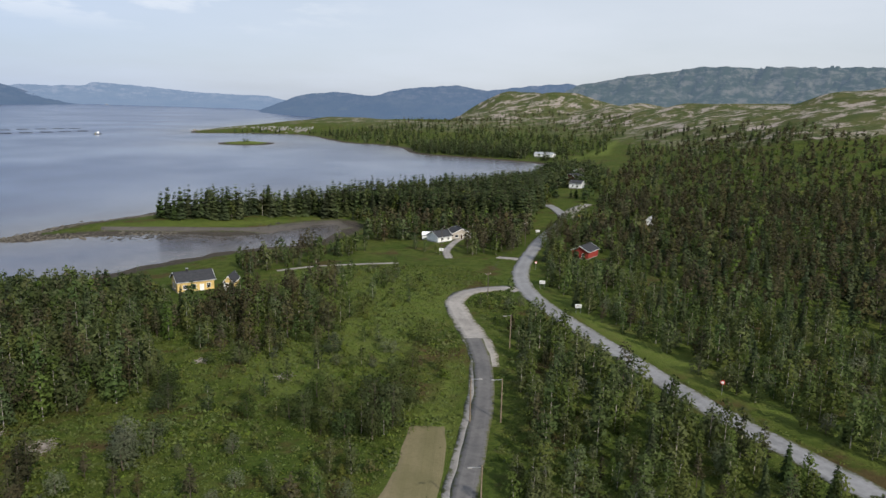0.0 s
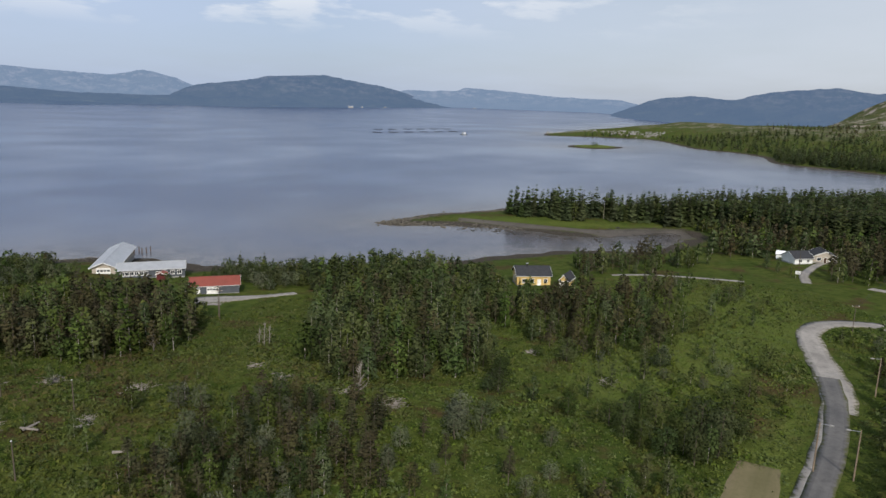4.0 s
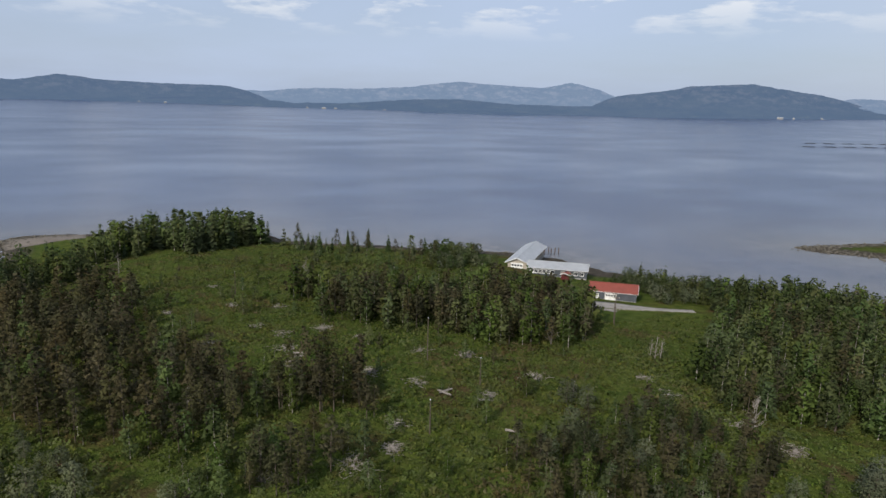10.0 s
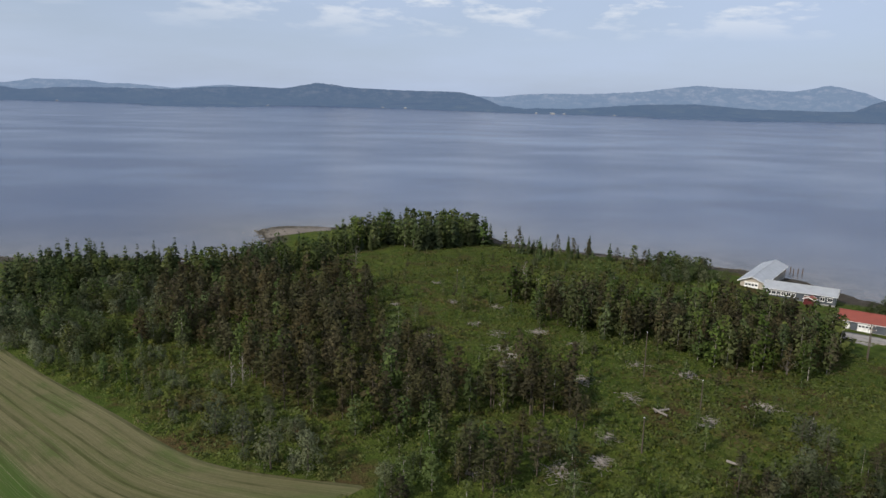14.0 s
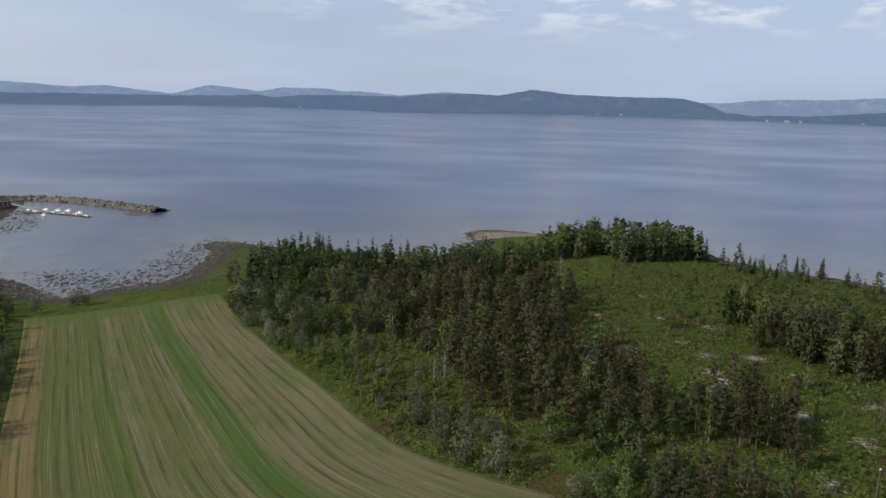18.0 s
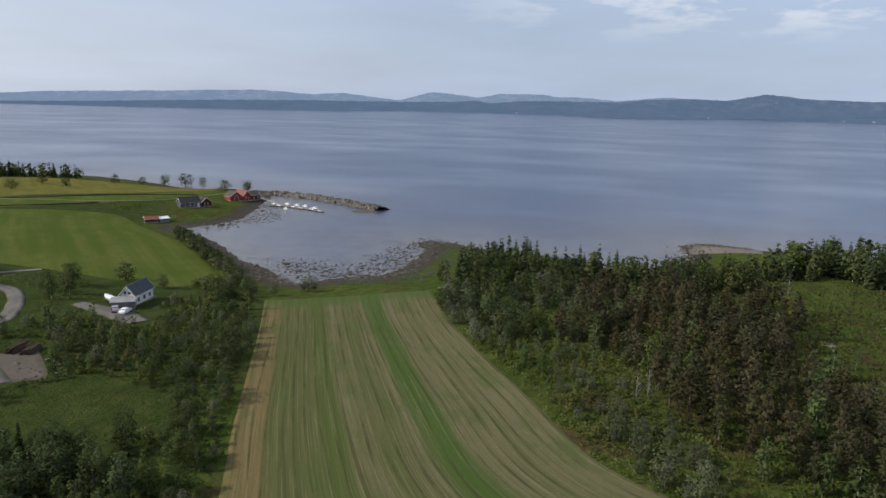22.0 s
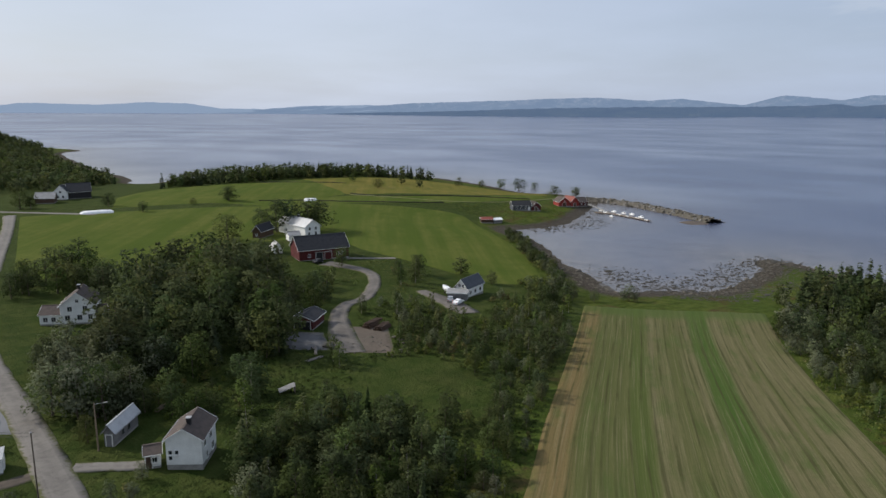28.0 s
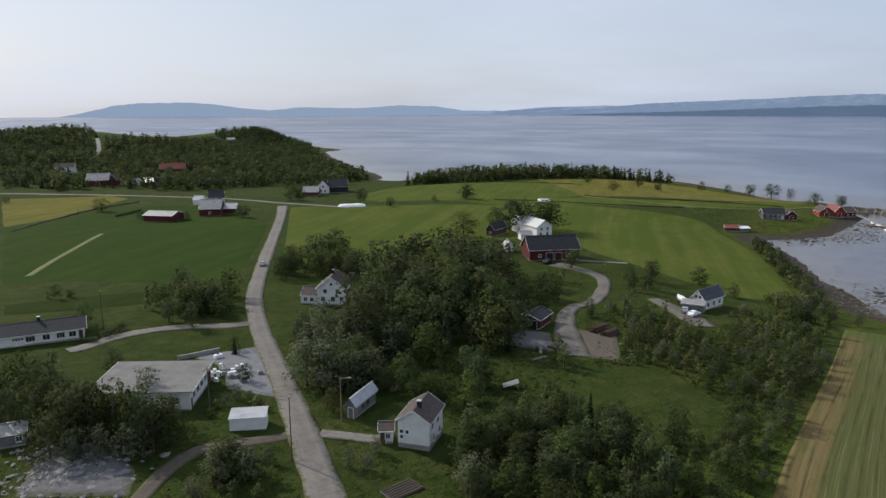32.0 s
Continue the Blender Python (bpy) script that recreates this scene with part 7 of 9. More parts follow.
def wires(p, q, label, sag=1.2):
    """A pair of overhead cables hanging between two poles."""
    b = tagged(new("overhead_cable"), label, "cable")
    for off in (-0.4, 0.4):
        pts = [p.lerp(q, s) + Vector((off, off, -4 * sag * s * (1 - s))) for s in np.linspace(0, 1, 9)]
        v, f = [], []
        for w in pts:
            v += [w + Vector((0, 0, 0.03)), w + Vector((0.026, 0, -0.015)), w + Vector((-0.026, 0, -0.015))]
        for i in range(8):
            for j in range(3):
                a, c = i * 3 + j, i * 3 + (j + 1) % 3
                f.append((a, c, c + 3, a + 3))
        part("wire", solid(v, f), M["black"], b)


wires(tops[12], tops[2], "thin black overhead cables over the heath")
wires(tops[7], tops[8], "thin black overhead cables beside the lane")
wires(tops[4], tops[5], "thin black overhead cables along the road")


def road_sign(xy, turn, kind, h=2.6):
    lab = {"board": "white rectangular road sign on two posts", "yellow": "yellow rectangular road sign", "round": "round red and white road sign"}[kind]
    b = stand("road_sign", xy, lab, "road sign", "", turn)
    if kind == "round":
        part("post", post(0.04, 0.04, h), M["steel"], b)
        f = bmesh.new()
        bmesh.ops.create_cone(f, cap_ends=True, segments=20, radius1=0.42, radius2=0.42, depth=0.04, matrix=Matrix.Translation((0, -0.05, h)) @ Matrix.Rotation(radians(90), 4, "X"))
        s = part("sign_face", f, M["signred"], b)
        g = bmesh.new()
        bmesh.ops.create_cone(g, cap_ends=True, segments=20, radius1=0.29, radius2=0.29, depth=0.05, matrix=Matrix.Translation((0, -0.055, h)) @ Matrix.Rotation(radians(90), 4, "X"))
        part("sign_centre", g, M["trim"], s)
    else:
        for x in (-0.6, 0.6):
            part("post", post(0.04, 0.04, h), M["steel"], b).location.x = x
        part("sign_face", box((1.7, 0.05, 1.0), (0, -0.06, h - 0.9), bevel=0.015), M["trim" if kind == "board" else "signyellow"], b)
        for k, w in ((0.25, 1.1), (0.6, 0.8)):
            part("text_bar", box((w, 0.012, 0.12), (0, -0.092, h - 0.9 + k)), M["black"], b)


for xy, a, kind in (((28.7, 206.4), 172, "board"), ((35.0, 180.1), 172, "board"), ((52.7, 125.7), 150, "round"), ((39.2, 305.2), 180, "board"), ((64.4, 346.7), 178, "yellow"), ((30.0, 233.8), 178, "round"), ((-2.8, 263.1), 180, "board")):
    road_sign(xy, a + 180, kind)


def car(xy, turn, paint_key, label):
    b = stand("car", xy, label, "car", "", turn)
    b.location.z += 0.14
    prof = [(-2.15, 0.35), (-2.2, 0.75), (-2.05, 0.98), (-1.5, 1.02), (-1.0, 1.46), (0.55, 1.48), (1.2, 1.03), (2.05, 0.88), (2.2, 0.6), (2.15, 0.35)]
    v = [(x, s * (0.86 if z < 1.1 else 0.70), z) for s in (-1, 1) for x, z in prof]
    n = len(prof)
    f = [tuple(range(n)), tuple(range(2 * n - 1, n - 1, -1))] + [(i, (i + 1) % n, n + (i + 1) % n, n + i) for i in range(n)]
    part("body", solid(v, f), M[paint_key], b)
    g = bmesh.new()
    box((1.95, 1.5, 0.32), (-0.22, 0, 1.08), bm=g)
    part("side_window", g, M["glass"], b)
    part("windscreen", slab((0.50, -0.66, 1.47), (1.20, -0.72, 1.06), (1.20, 0.72, 1.06), (0.50, 0.66, 1.47), -0.02), M["glass"], b)
    for x in (-1.35, 1.35):
        for y in (-0.84, 0.84):
            w = bmesh.new()
            bmesh.ops.create_cone(w, cap_ends=True, segments=14, radius1=0.33, radius2=0.33, depth=0.22, matrix=Matrix.Translation((x, y, 0.30)) @ Matrix.Rotation(radians(90), 4, "X"))
            t = part("wheel", w, M["rubber"], b)
            h = bmesh.new()
            bmesh.ops.create_cone(h, cap_ends=True, segments=10, radius1=0.19, radius2=0.19, depth=0.24, matrix=Matrix.Translation((x, y * 1.01, 0.30)) @ Matrix.Rotation(radians(90), 4, "X"))
            part("rim", h, M["steel"], t)
    for y in (-0.6, 0.6):
        part("headlight", box((0.08, 0.34, 0.14), (2.17, y, 0.64)), M["glass"], b)
        part("tail_light", box((0.06, 0.28, 0.16), (-2.19, y, 0.74)), M["signred"], b)


car((-129.1, -148.2), 200, "carwhite", "white estate car parked on the drive")
car((-129.3, -152.0), 230, "cargrey", "silver car parked before the cottage")
car((-24.6, -242.3), 262, "cargrey", "silver car driving away on the country road")
car((-123.1, -218.8), 20, "black", "dark car parked before the red barn")


def trailer_boat(xy, turn, label):
    b = stand("boat_on_trailer", xy, label, "boat", "", turn)
    v, f = [], []
    for s, h, z in ((-0.5, 0.9, 1.5), (0.1, 1.0, 1.55), (0.35, 0.6, 1.75), (0.5, 0.04, 1.95)):
        v += [(s * 6, -h, z), (s * 6, -h * 0.6, 0.8), (s * 6, h * 0.6, 0.8), (s * 6, h, z)]
    for i in range(3):
        for j in range(4):
            a, c = i * 4 + j, i * 4 + (j + 1) % 4
            f.append((a, c, c + 4, a + 4))
    f += [(0, 1, 2, 3), (12, 13, 14, 15)]
    part("hull", solid(v, f), M["carwhite"], b)
    part("cover", box((3.4, 1.7, 0.4), (-0.6, 0, 1.5), bevel=0.12), M["plastic"], b)
    part("trailer_frame", box((6.4, 0.2, 0.16), (0.2, 0, 0.5)), M["steel"], b)
    for y in (-0.9, 0.9):
        w = bmesh.new()
        bmesh.ops.create_cone(w, cap_ends=True, segments=12, radius1=0.32, radius2=0.32, depth=0.2, matrix=Matrix.Translation((-0.8, y, 0.32)) @ Matrix.Rotation(radians(90), 4, "X"))
        part("wheel", w, M["rubber"], b)


trailer_boat((-136.0, -161.8), 250, "white covered boat on a trailer beside the cottage")

# ---- round the farm ----


def log_pile(xy, turn, L, n, layers, label, mat="wood", r=0.16, name="log_pile"):
    b = stand(name, xy, label, "log pile", "", turn)
    rng = np.random.default_rng(int(abs(xy[0]) * 10))
    me = []
    for s in range(3):
        bm = bmesh.new()
        bmesh.ops.create_cone(bm, cap_ends=True, segments=8, radius1=r, radius2=r * 0.85, depth=L, matrix=Matrix.Rotation(radians(90), 4, "Y"))
        m2 = bpy.data.meshes.new("log")
        bm.to_mesh(m2)
        bm.free()
        m2.materials.append(M[mat])
        me.append(m2)
    for k in range(layers):
        for i in range(n - k):
            o = new("log", me[(i + k) % 3])
            o.parent = b
            o.matrix_basis = Matrix.LocRotScale((rng.uniform(-0.3, 0.3), (i - (n - k) / 2) * r * 2.05, r + k * r * 1.75), Euler((rng.uniform(0, 6), 0, rng.uniform(-0.04, 0.04))), (rng.uniform(0.85, 1.1), 1, 1))


log_pile((-96.1, -143.5), 20, 6.0, 9, 5, "tall stack of brown logs in the yard", "brown")
log_pile((-96.8, -140.0), 28, 5.0, 8, 4, "stack of brown logs beside the bare yard", "brown")
log_pile((-74.6, -134.7), 60, 5.0, 3, 2, "few pale planks lying at the yard's edge", "deadwood", 0.12, "plank_stack")
log_pile((-71.8, -130.2), 10, 4.0, 4, 1, "pale boards lying on the grass", "deadwood", 0.12, "plank_stack")
log_pile((-36.2, -122.8), 40, 3.0, 4, 2, "small heap of split firewood on the grass", "wood", 0.13)


def lean_to(xy, turn):
    b = stand("roof_sheet", xy, "grey sheet roof leaning on the grass", "roof sheet", "", turn)
    part("sheet", slab((-1.1, -1.5, 0.5), (1.1, -1.5, 0.5), (1.1, 1.6, 1.5), (-1.1, 1.6, 1.5), 0.08), M["grey"], b)
    for x in (-1.0, 1.0):
        part("leg", post(0.06, 0.06, 1.4, (x, 1.5, 0)), M["wood"], b)
        part("leg", post(0.06, 0.06, 0.45, (x, -1.4, 0)), M["wood"], b)
    part("back_board", box((2.0, 0.05, 1.25), (0, 1.45, 0)), M["grey"], b)


lean_to((-58.0, -116.8), 70)


def junk_heap():
    rng = np.random.default_rng(5)
    c = Vector((-5.3, -140.1))
    for i in range(26):
        p = c + Vector(rng.normal(size=2) * (3.6, 2.6))
        if rng.random() < 0.6:
            b = stand("old_appliance", p, "discarded white household appliance in the yard", "appliance", "scrap in the yard", rng.uniform(0, 360))
            w = rng.uniform(0.6, 0.9)
            part("casing", box((w, 0.65, rng.uniform(0.8, 1.3)), bevel=0.03), M["plastic"], b)
            part("front_panel", box((w * 0.8, 0.03, 0.5), (0, -0.34, 0.15)), M["cargrey"], b)
        else:
            b = stand("scrap_crate", p, "battered grey crate of scrap", "crate", "scrap in the yard", rng.uniform(0, 360))
            part("crate", box((1.1, 0.9, 0.7), bevel=0.03), M["dulltin"], b)
            part("lid", box((1.0, 0.8, 0.08), (0.1, 0, 0.7)), M["grey"], b)


junk_heap()
b = stand("white_tank", (-5.0, -152.6), "white plastic tank beside the yard", "tank", "", 20)
part("tank", box((1.8, 1.1, 0.9), bevel=0.15), M["plastic"], b)
part("filler_cap", post(0.2, 0.2, 0.15, (0, 0, 0.9)), M["black"], b)
b = stand("retaining_wall", (-1.1, -155.7), "low pale concrete retaining wall by the lawn", "wall", "", 15)
part("wall", box((9.0, 0.35, 0.8), bevel=0.03), M["concrete"], b)
part("coping", box((9.1, 0.45, 0.1), (0, 0, 0.8)), M["concrete"], b)


def silage_clamp(p, q, label):
    p, q = Vector(p), Vector(q)
    d = q - p
    L = d.length
    b = stand("silage_clamp", (p + q) / 2, label, "silage", "", math.degrees(math.atan2(d.y, d.x)))
    v, f = [], []
    prof = [(-3.2, 0), (-2.8, 0.8), (-1.6, 1.4), (0, 1.6), (1.6, 1.4), (2.8, 0.8), (3.2, 0)]
    st = [-0.5, -0.4, -0.2, 0.0, 0.2, 0.4, 0.5]
    for i, s in enumerate(st):
        k = (0.3, 0.9, 1, 0.95, 1, 0.9, 0.5)[i]
        v += [(s * L, y * (0.8 + 0.2 * k), z * k + 0.05 * math.sin(i * 3 + y)) for y, z in prof]
    for i in range(6):
        for j in range(6):
            a = i * 7 + j
            f.append((a, a + 1, a + 8, a + 7))
    part("plastic_sheet", solid(v, f), M["plastic"], b, "", True)
    for i in range(6):
        t = bmesh.new()
        bmesh.ops.create_cone(t, cap_ends=True, segments=10, radius1=0.35, radius2=0.3, depth=0.2, matrix=Matrix.Translation((-L * 0.35 + L * 0.7 * i / 5, 0.4 * (-1) ** i, 1.62)))
        part("tyre_weight", t, M["rubber"], b)


silage_clamp((-81.9, -384.9), (-97.0, -382.7), "long white plastic-covered silage clamp on the field")
silage_clamp((-203.2, -376.2), (-210.3, -373.2), "short white wrapped hay row on the far meadow")


def garden_bed(xy, turn):
    b = stand("vegetable_bed", xy, "dark dug vegetable bed in rows", "vegetable bed", "", turn)
    part("soil", box((5.6, 3.4, 0.18), bevel=0.06), M["dirt"], b)
    for i in range(6):
        part("furrow", box((5.2, 0.36, 0.14), (0, -1.4 + i * 0.56, 0.16), bevel=0.1), M["dirt"], b)


garden_bed((-26.3, -86.9), 20)


def hedge(p, q, w, h, label):
    p, q = Vector(p), Vector(q)
    d = q - p
    rng = np.random.default_rng(int(d.length * 7))
    b = stand("clipped_hedge", (p + q) / 2, label, "hedge", "", math.degrees(math.atan2(d.y, d.x)))
    n = int(d.length * 110)
    c = np.column_stack([rng.uniform(-0.5, 0.5, n) * d.length, rng.uniform(-0.5, 0.5, n) * w, rng.uniform(0.05, 1, n) ** 0.6 * h])
    v, f, nv = leaves(c, 0.16, rng, unit(c * [0.2, 1.2, 1.0]))
    new("foliage", raw_mesh("foliage", v, f, [M["spruce"]], tint=np.zeros(len(v)), normals=nv)).parent = b
    k = max(2, int(d.length / 1.5))
    for i in range(k):
        part("stem", post(0.05, 0.03, h * 0.8, (-d.length / 2 + d.length * (i + 0.5) / k, 0, 0), 5), M["bark"], b)


hedge((19.7, -176.4), (15.3, -183.3), 1.6, 1.7, "dark clipped hedge beside the drive")
hedge((24.5, -175.5), (20.8, -174.2), 1.5, 1.3, "low dark hedge before the bungalow")
hedge((32.0, -388.5), (20.8, -407.4), 1.0, 1.2, "dark ditch-side hedge between fields")

# ---- on the heath ----


def snag(xy, h, label, arms=30):
    b = stand("dead_tree", xy, label, "dead tree", "bleached dead trees")
    rng = np.random.default_rng(int(abs(xy[0] * 7 + xy[1] * 3)))
    v, f = tube([(0, 0, -0.2), (0.1, 0, h * 0.5), (0.2, 0.1, h)], [0.09, 0.06, 0.015])
    new("trunk", raw_mesh("trunk", v, f, [M["deadwood"]])).parent = b
    bits = []
    for i in range(arms):
        s = rng.uniform(0.05, 0.9)
        a = rng.uniform(0, 2 * math.pi)
        r = h * rng.uniform(0.15, 0.34) * (1.1 - s)
        q = np.array([0.2 * s, 0.1 * s, h * s])
        e = q + [math.cos(a) * r, math.sin(a) * r, h * rng.uniform(0.1, 0.35) * (1.1 - s)]
        bits.append(tube([q, (q + e) / 2 + rng.normal(size=3) * 0.1, e], [0.045, 0.03, 0.012], 3))
    v, f = joined(bits)
    new("bare_crown", raw_mesh("bare_crown", v, f, [M["deadwood"]])).parent = b


for xy, h in (((-105.3, 112.6), 6.0), ((-105.1, 114.1), 5.0), ((-107.2, 113.1), 4.5), ((-119.7, 17.4), 5.5), ((-119.3, 16.5), 4.5), ((-122.8, 97.3), 6.0), ((-123.6, 98.0), 6.5), ((-210.5, 66.7), 7.0), ((-71.1, 100.6), 6.5), ((-111.7, 32.0), 5.0), ((-94.9, 81.0), 4.0), ((-127.4, -15.6), 6.0), ((-129.9, -13.8), 6.5), ((-71.5, 101.7), 6.5), ((-240.9, 14.3), 8.0), ((-207.4, 65.2), 6.0)):
    snag(xy, h, "bleached bare dead tree on the heath")


def slash_heap(xy, r):
    """A flat heap of grey felling waste round a stump."""
    b = stand("brush_heap", xy, "flat grey heap of felling waste round a stump", "brush heap", "brush heaps on the clearing")
    rng = np.random.default_rng(int(abs(xy[0] * 11 + xy[1] * 5)))
    part("stump", post(0.35, 0.28, 0.5, (0, 0, -0.1), 9), M["deadwood"], b)
    bits = []
    for i in range(60):
        c = np.array([*(rng.normal(size=2) * r * 0.55), rng.uniform(0.05, 0.4)])
        a = rng.uniform(0, math.pi)
        d = np.array([math.cos(a), math.sin(a), rng.uniform(-0.2, 0.2)]) * rng.uniform(0.25, 0.8)
        t = np.cross(d, [0, 0, 1])
        t = t / (np.linalg.norm(t) + 1e-9) * 0.035
        u = np.array([0, 0, 0.06])
        v = np.array([c - d - t, c - d + t, c - d + u, c + d - t * 0.6, c + d + t * 0.6, c + d + u * 0.6])
        bits.append((v, np.array([(0, 1, 4), (0, 4, 3), (1, 2, 5), (1, 5, 4), (2, 0, 3), (2, 3, 5)])))
    v, f = joined(bits)
    br = tagged(new("felling_waste", raw_mesh("felling_waste", v, f, [M["deadwood"]])), kind="stuff")
    br.parent = b


HEAPS = [(-102.2, 67.3), (-90.7, 42.3), (-88.7, 34.8), (-91.1, 22.2), (-122.2, 51.5), (-131.1, 37.8), (-137.3, 40.8), (-142.5, 40.3), (-183.5, 37.5), (-130.6, 66.9), (-123.0, 74.5), (-106.7, 80.5), (-153.4, 42.5), (-152.8, 26.0), (-219.9, 16.7),
         (-207.2, 37.7), (-98.6, 46.6), (-113.3, 57.5), (-161.5, 38.8), (-153.9, 52.5), (-183.4, 21.7), (-177.3, 48.8)]
for i, xy in enumerate(HEAPS + [(-133.3, 38.4), (-123.3, 52.4), (-154.3, 52.7), (-144.7, 58.5), (-124.0, 75.1), (-107.2, 81.2), (-97.1, 101.6), (-88.3, 99.0), (-91.6, 42.5), (-90.6, 36.0), (-62.4, 99.8), (-143.1, 41.0), (-73.3, 100.0), (-52.2, 140.9), (-32.8, 131.6), (-62.6, 100.1)]):
    slash_heap(xy, 1.3 + 0.9 * ((i * 7) % 5) / 4)
for xy, a, L in (((-106.1, 59.8), 20, 3.2), ((-100.1, 64.7), 60, 2.2), ((-106.9, 60.6), 100, 3.0), ((-87.6, 62.2), 40, 2.0), ((-138.0, 41.7), 70, 2.0)):
    b = stand("fallen_log", xy, "bleached fallen log on the heath", "log", "fallen logs", a)
    t = bmesh.new()
    bmesh.ops.create_cone(t, cap_ends=True, segments=8, radius1=0.24, radius2=0.16, depth=L, matrix=Matrix.Translation((0, 0, 0.5)) @ Matrix.Rotation(radians(90), 4, "Y"))
    part("trunk", t, M["deadwood"], b)
    part("branch_stub", post(0.06, 0.03, 0.6, (L * 0.2, 0, 0.6), 5), M["deadwood"], b)

# ---- shore stones and weed ----


def shore_stones(name, label, line, n, spread, size, mat, seed, z0=0.0, tall=0.55):
    """Loose stones along a stretch of shore, as one body."""
    rng = np.random.default_rng(seed)
    c = rounded(line, 8)
    j = rng.integers(0, len(c), n)
    p = c[j] + rng.normal(size=(n, 2)) * spread
    z = np.maximum(ground(p[:, 0], p[:, 1]), z0 - 0.15)
    ico = bmesh.new()
    bmesh.ops.create_icosphere(ico, subdivisions=1, radius=1.0)
    iv = np.array([v.co[:] for v in ico.verts])
    jf = np.array([[v.index for v in f.verts] for f in ico.faces])
    ico.free()
    s = size * rng.lognormal(0, 0.45, n)
    jit = 1 + 0.25 * rng.normal(size=(n, len(iv), 1))
    v = iv[None] * jit * s[:, None, None] * np.array([1, 1, tall]) * rng.uniform(0.7, 1.3, (n, 1, 3)) + np.column_stack([p, z])[:, None]
    f = jf[None] + (np.arange(n) * len(iv))[:, None, None]
    me = raw_mesh(name, v.reshape(-1, 3), f.reshape(-1, 3), [mat])
    tagged(new(name, me), label, "stones", kind="stuff")


shore_stones("shore_stones", "dark weedy stones along the bay shore", [(-193, -141), (-197, -152), (-210, -177), (-226, -203), (-243, -229)], 700, 2.6, 0.26, M["darkrock"], 1)
shore_stones("shore_stones", "weedy boulders on the low point", [(-283, -114), (-284, -131), (-266, -122), (-240, -118), (-221, -118), (-208, -128)], 700, 3.2, 0.28, M["darkrock"], 2)
shore_stones("shore_stones", "grey boulders off the wooded point", [(-344, 1), (-339, -20), (-327, -22), (-283, -26)], 400, 3.5, 0.4, M["darkrock"], 3)
shore_stones("shore_stones", "stones along the bare spit", [(-163, 372), (-184, 340), (-191, 313), (-195, 297), (-181, 302), (-164, 312), (-133, 324)], 800, 3.0, 0.4, M["darkrock"], 4)
shore_stones("shore_stones", "stones along the open shore", [(-240, 161), (-259, 123), (-285, 98), (-300, 82)], 400, 2.5, 0.3, M["darkrock"], 5)
shore_stones("drift_weed", "dark seaweed clumps in the shallow bay", [(-262, -130), (-245, -128), (-225, -127), (-212, -133), (-212, -147), (-219, -160)], 1500, 6.5, 0.30, M["weed"], 6, 0.17, tall=0.2)
shore_stones("drift_weed", "dark seaweed on the shallows inside the spit", [(-150, 310), (-131, 316), (-100, 320), (-82, 345), (-62, 356)], 900, 6.0, 0.4, M["weed"], 7, 0.17, tall=0.2)
shore_stones("drift_weed", "dark weed beds below the harbour sheds", [(-345, -270), (-331, -262), (-312, -244), (-294, -241), (-277, -246), (-262, -247)], 1000, 6.5, 0.34, M["weed"], 8, 0.17, tall=0.2)
shore_stones("weed_bed", "dark weed and stones on the drying flats of the bay", [(-271.0, -133.9), (-288.5, -130.7), (-272.8, -116.8), (-245.3, -105.4), (-224.6, -106.3), (-208.5, -115.3), (-200.7, -129.3)], 1500, 4.5, 0.32, M["weed"], 21, 0.17, tall=0.2)
shore_stones("hill_boulders", "bare pale boulders on the far headland", [(-574, 1576), (-436, 1557), (-318, 1529)], 250, 14.0, 2.0, M["rock"], 9)
shore_stones("rubble_stones", "loose grey rubble heaped on the bare ground", [(24.1, -106.0), (19.3, -107.5), (15.0, -109.5), (15.8, -102.9), (21.9, -116.0), (17.0, -114.1)], 700, 3.0, 0.30, M["rock"], 12)
shore_stones("yard_stones", "scattered stones and soil lumps in the dirt yard", [(-79.2, -132.3), (-89.0, -135.4), (-89.6, -124.7)], 160, 2.5, 0.22, M["darkrock"], 13)

# ---- where the trees grow ----
BIRCHY = [("birch_tree", 0.74, 8.0), ("spruce_tree", 0.09, 8.0), ("pine_tree", 0.07, 8.0), ("willow_bush", 0.10, 4.5)]
DARK = [("pine_tree", 0.45, 10.0), ("spruce_tree", 0.40, 10.0), ("birch_tree", 0.15, 9.0)]
SPRUCES = [("spruce_tree", 0.85, 13.0), ("birch_tree", 0.15, 9.0)]
SCRUB = [("green_bush", 0.75, 2.2), ("birch_tree", 0.15, 5.0), ("willow_bush", 0.10, 3.5)]
# forest right of the main road: young birch by the road, darker pine and spruce further in
ROADSIDE = [(65.8, 95.9), (58.6, 110.3), (53.6, 124.4), (47.5, 139.0), (37.8, 160.1), (30.1, 180.5), (26.0, 204.2), (32.4, 241.8), (41.2, 276.5), (51.7, 243.4), (68.7, 202.4), (91.5, 179.7), (105.9, 161.9), (230, 130), (210, 60)]
wood(ROADSIDE, 3.9, BIRCHY, (0.6, 1.15), extra=3.5)
wood([(32.4, 241.8), (41.2, 276.5), (52.3, 295.2), (71.0, 355.8), (98.5, 428.0), (155.1, 422.3), (252.2, 404.2), (420, 420), (400, 190), (230, 130), (105.9, 161.9), (91.5, 179.7), (68.7, 202.4), (51.7, 243.4)], 5.0, DARK, (0.65, 1.15), extra=3)
wood([(89.9, 436.9), (137.4, 603.3), (234.2, 728.3), (331.7, 538.7), (640, 640), (420, 420), (252.2, 404.2), (155.1, 422.3)], 9.5, DARK, (0.8, 1.2))
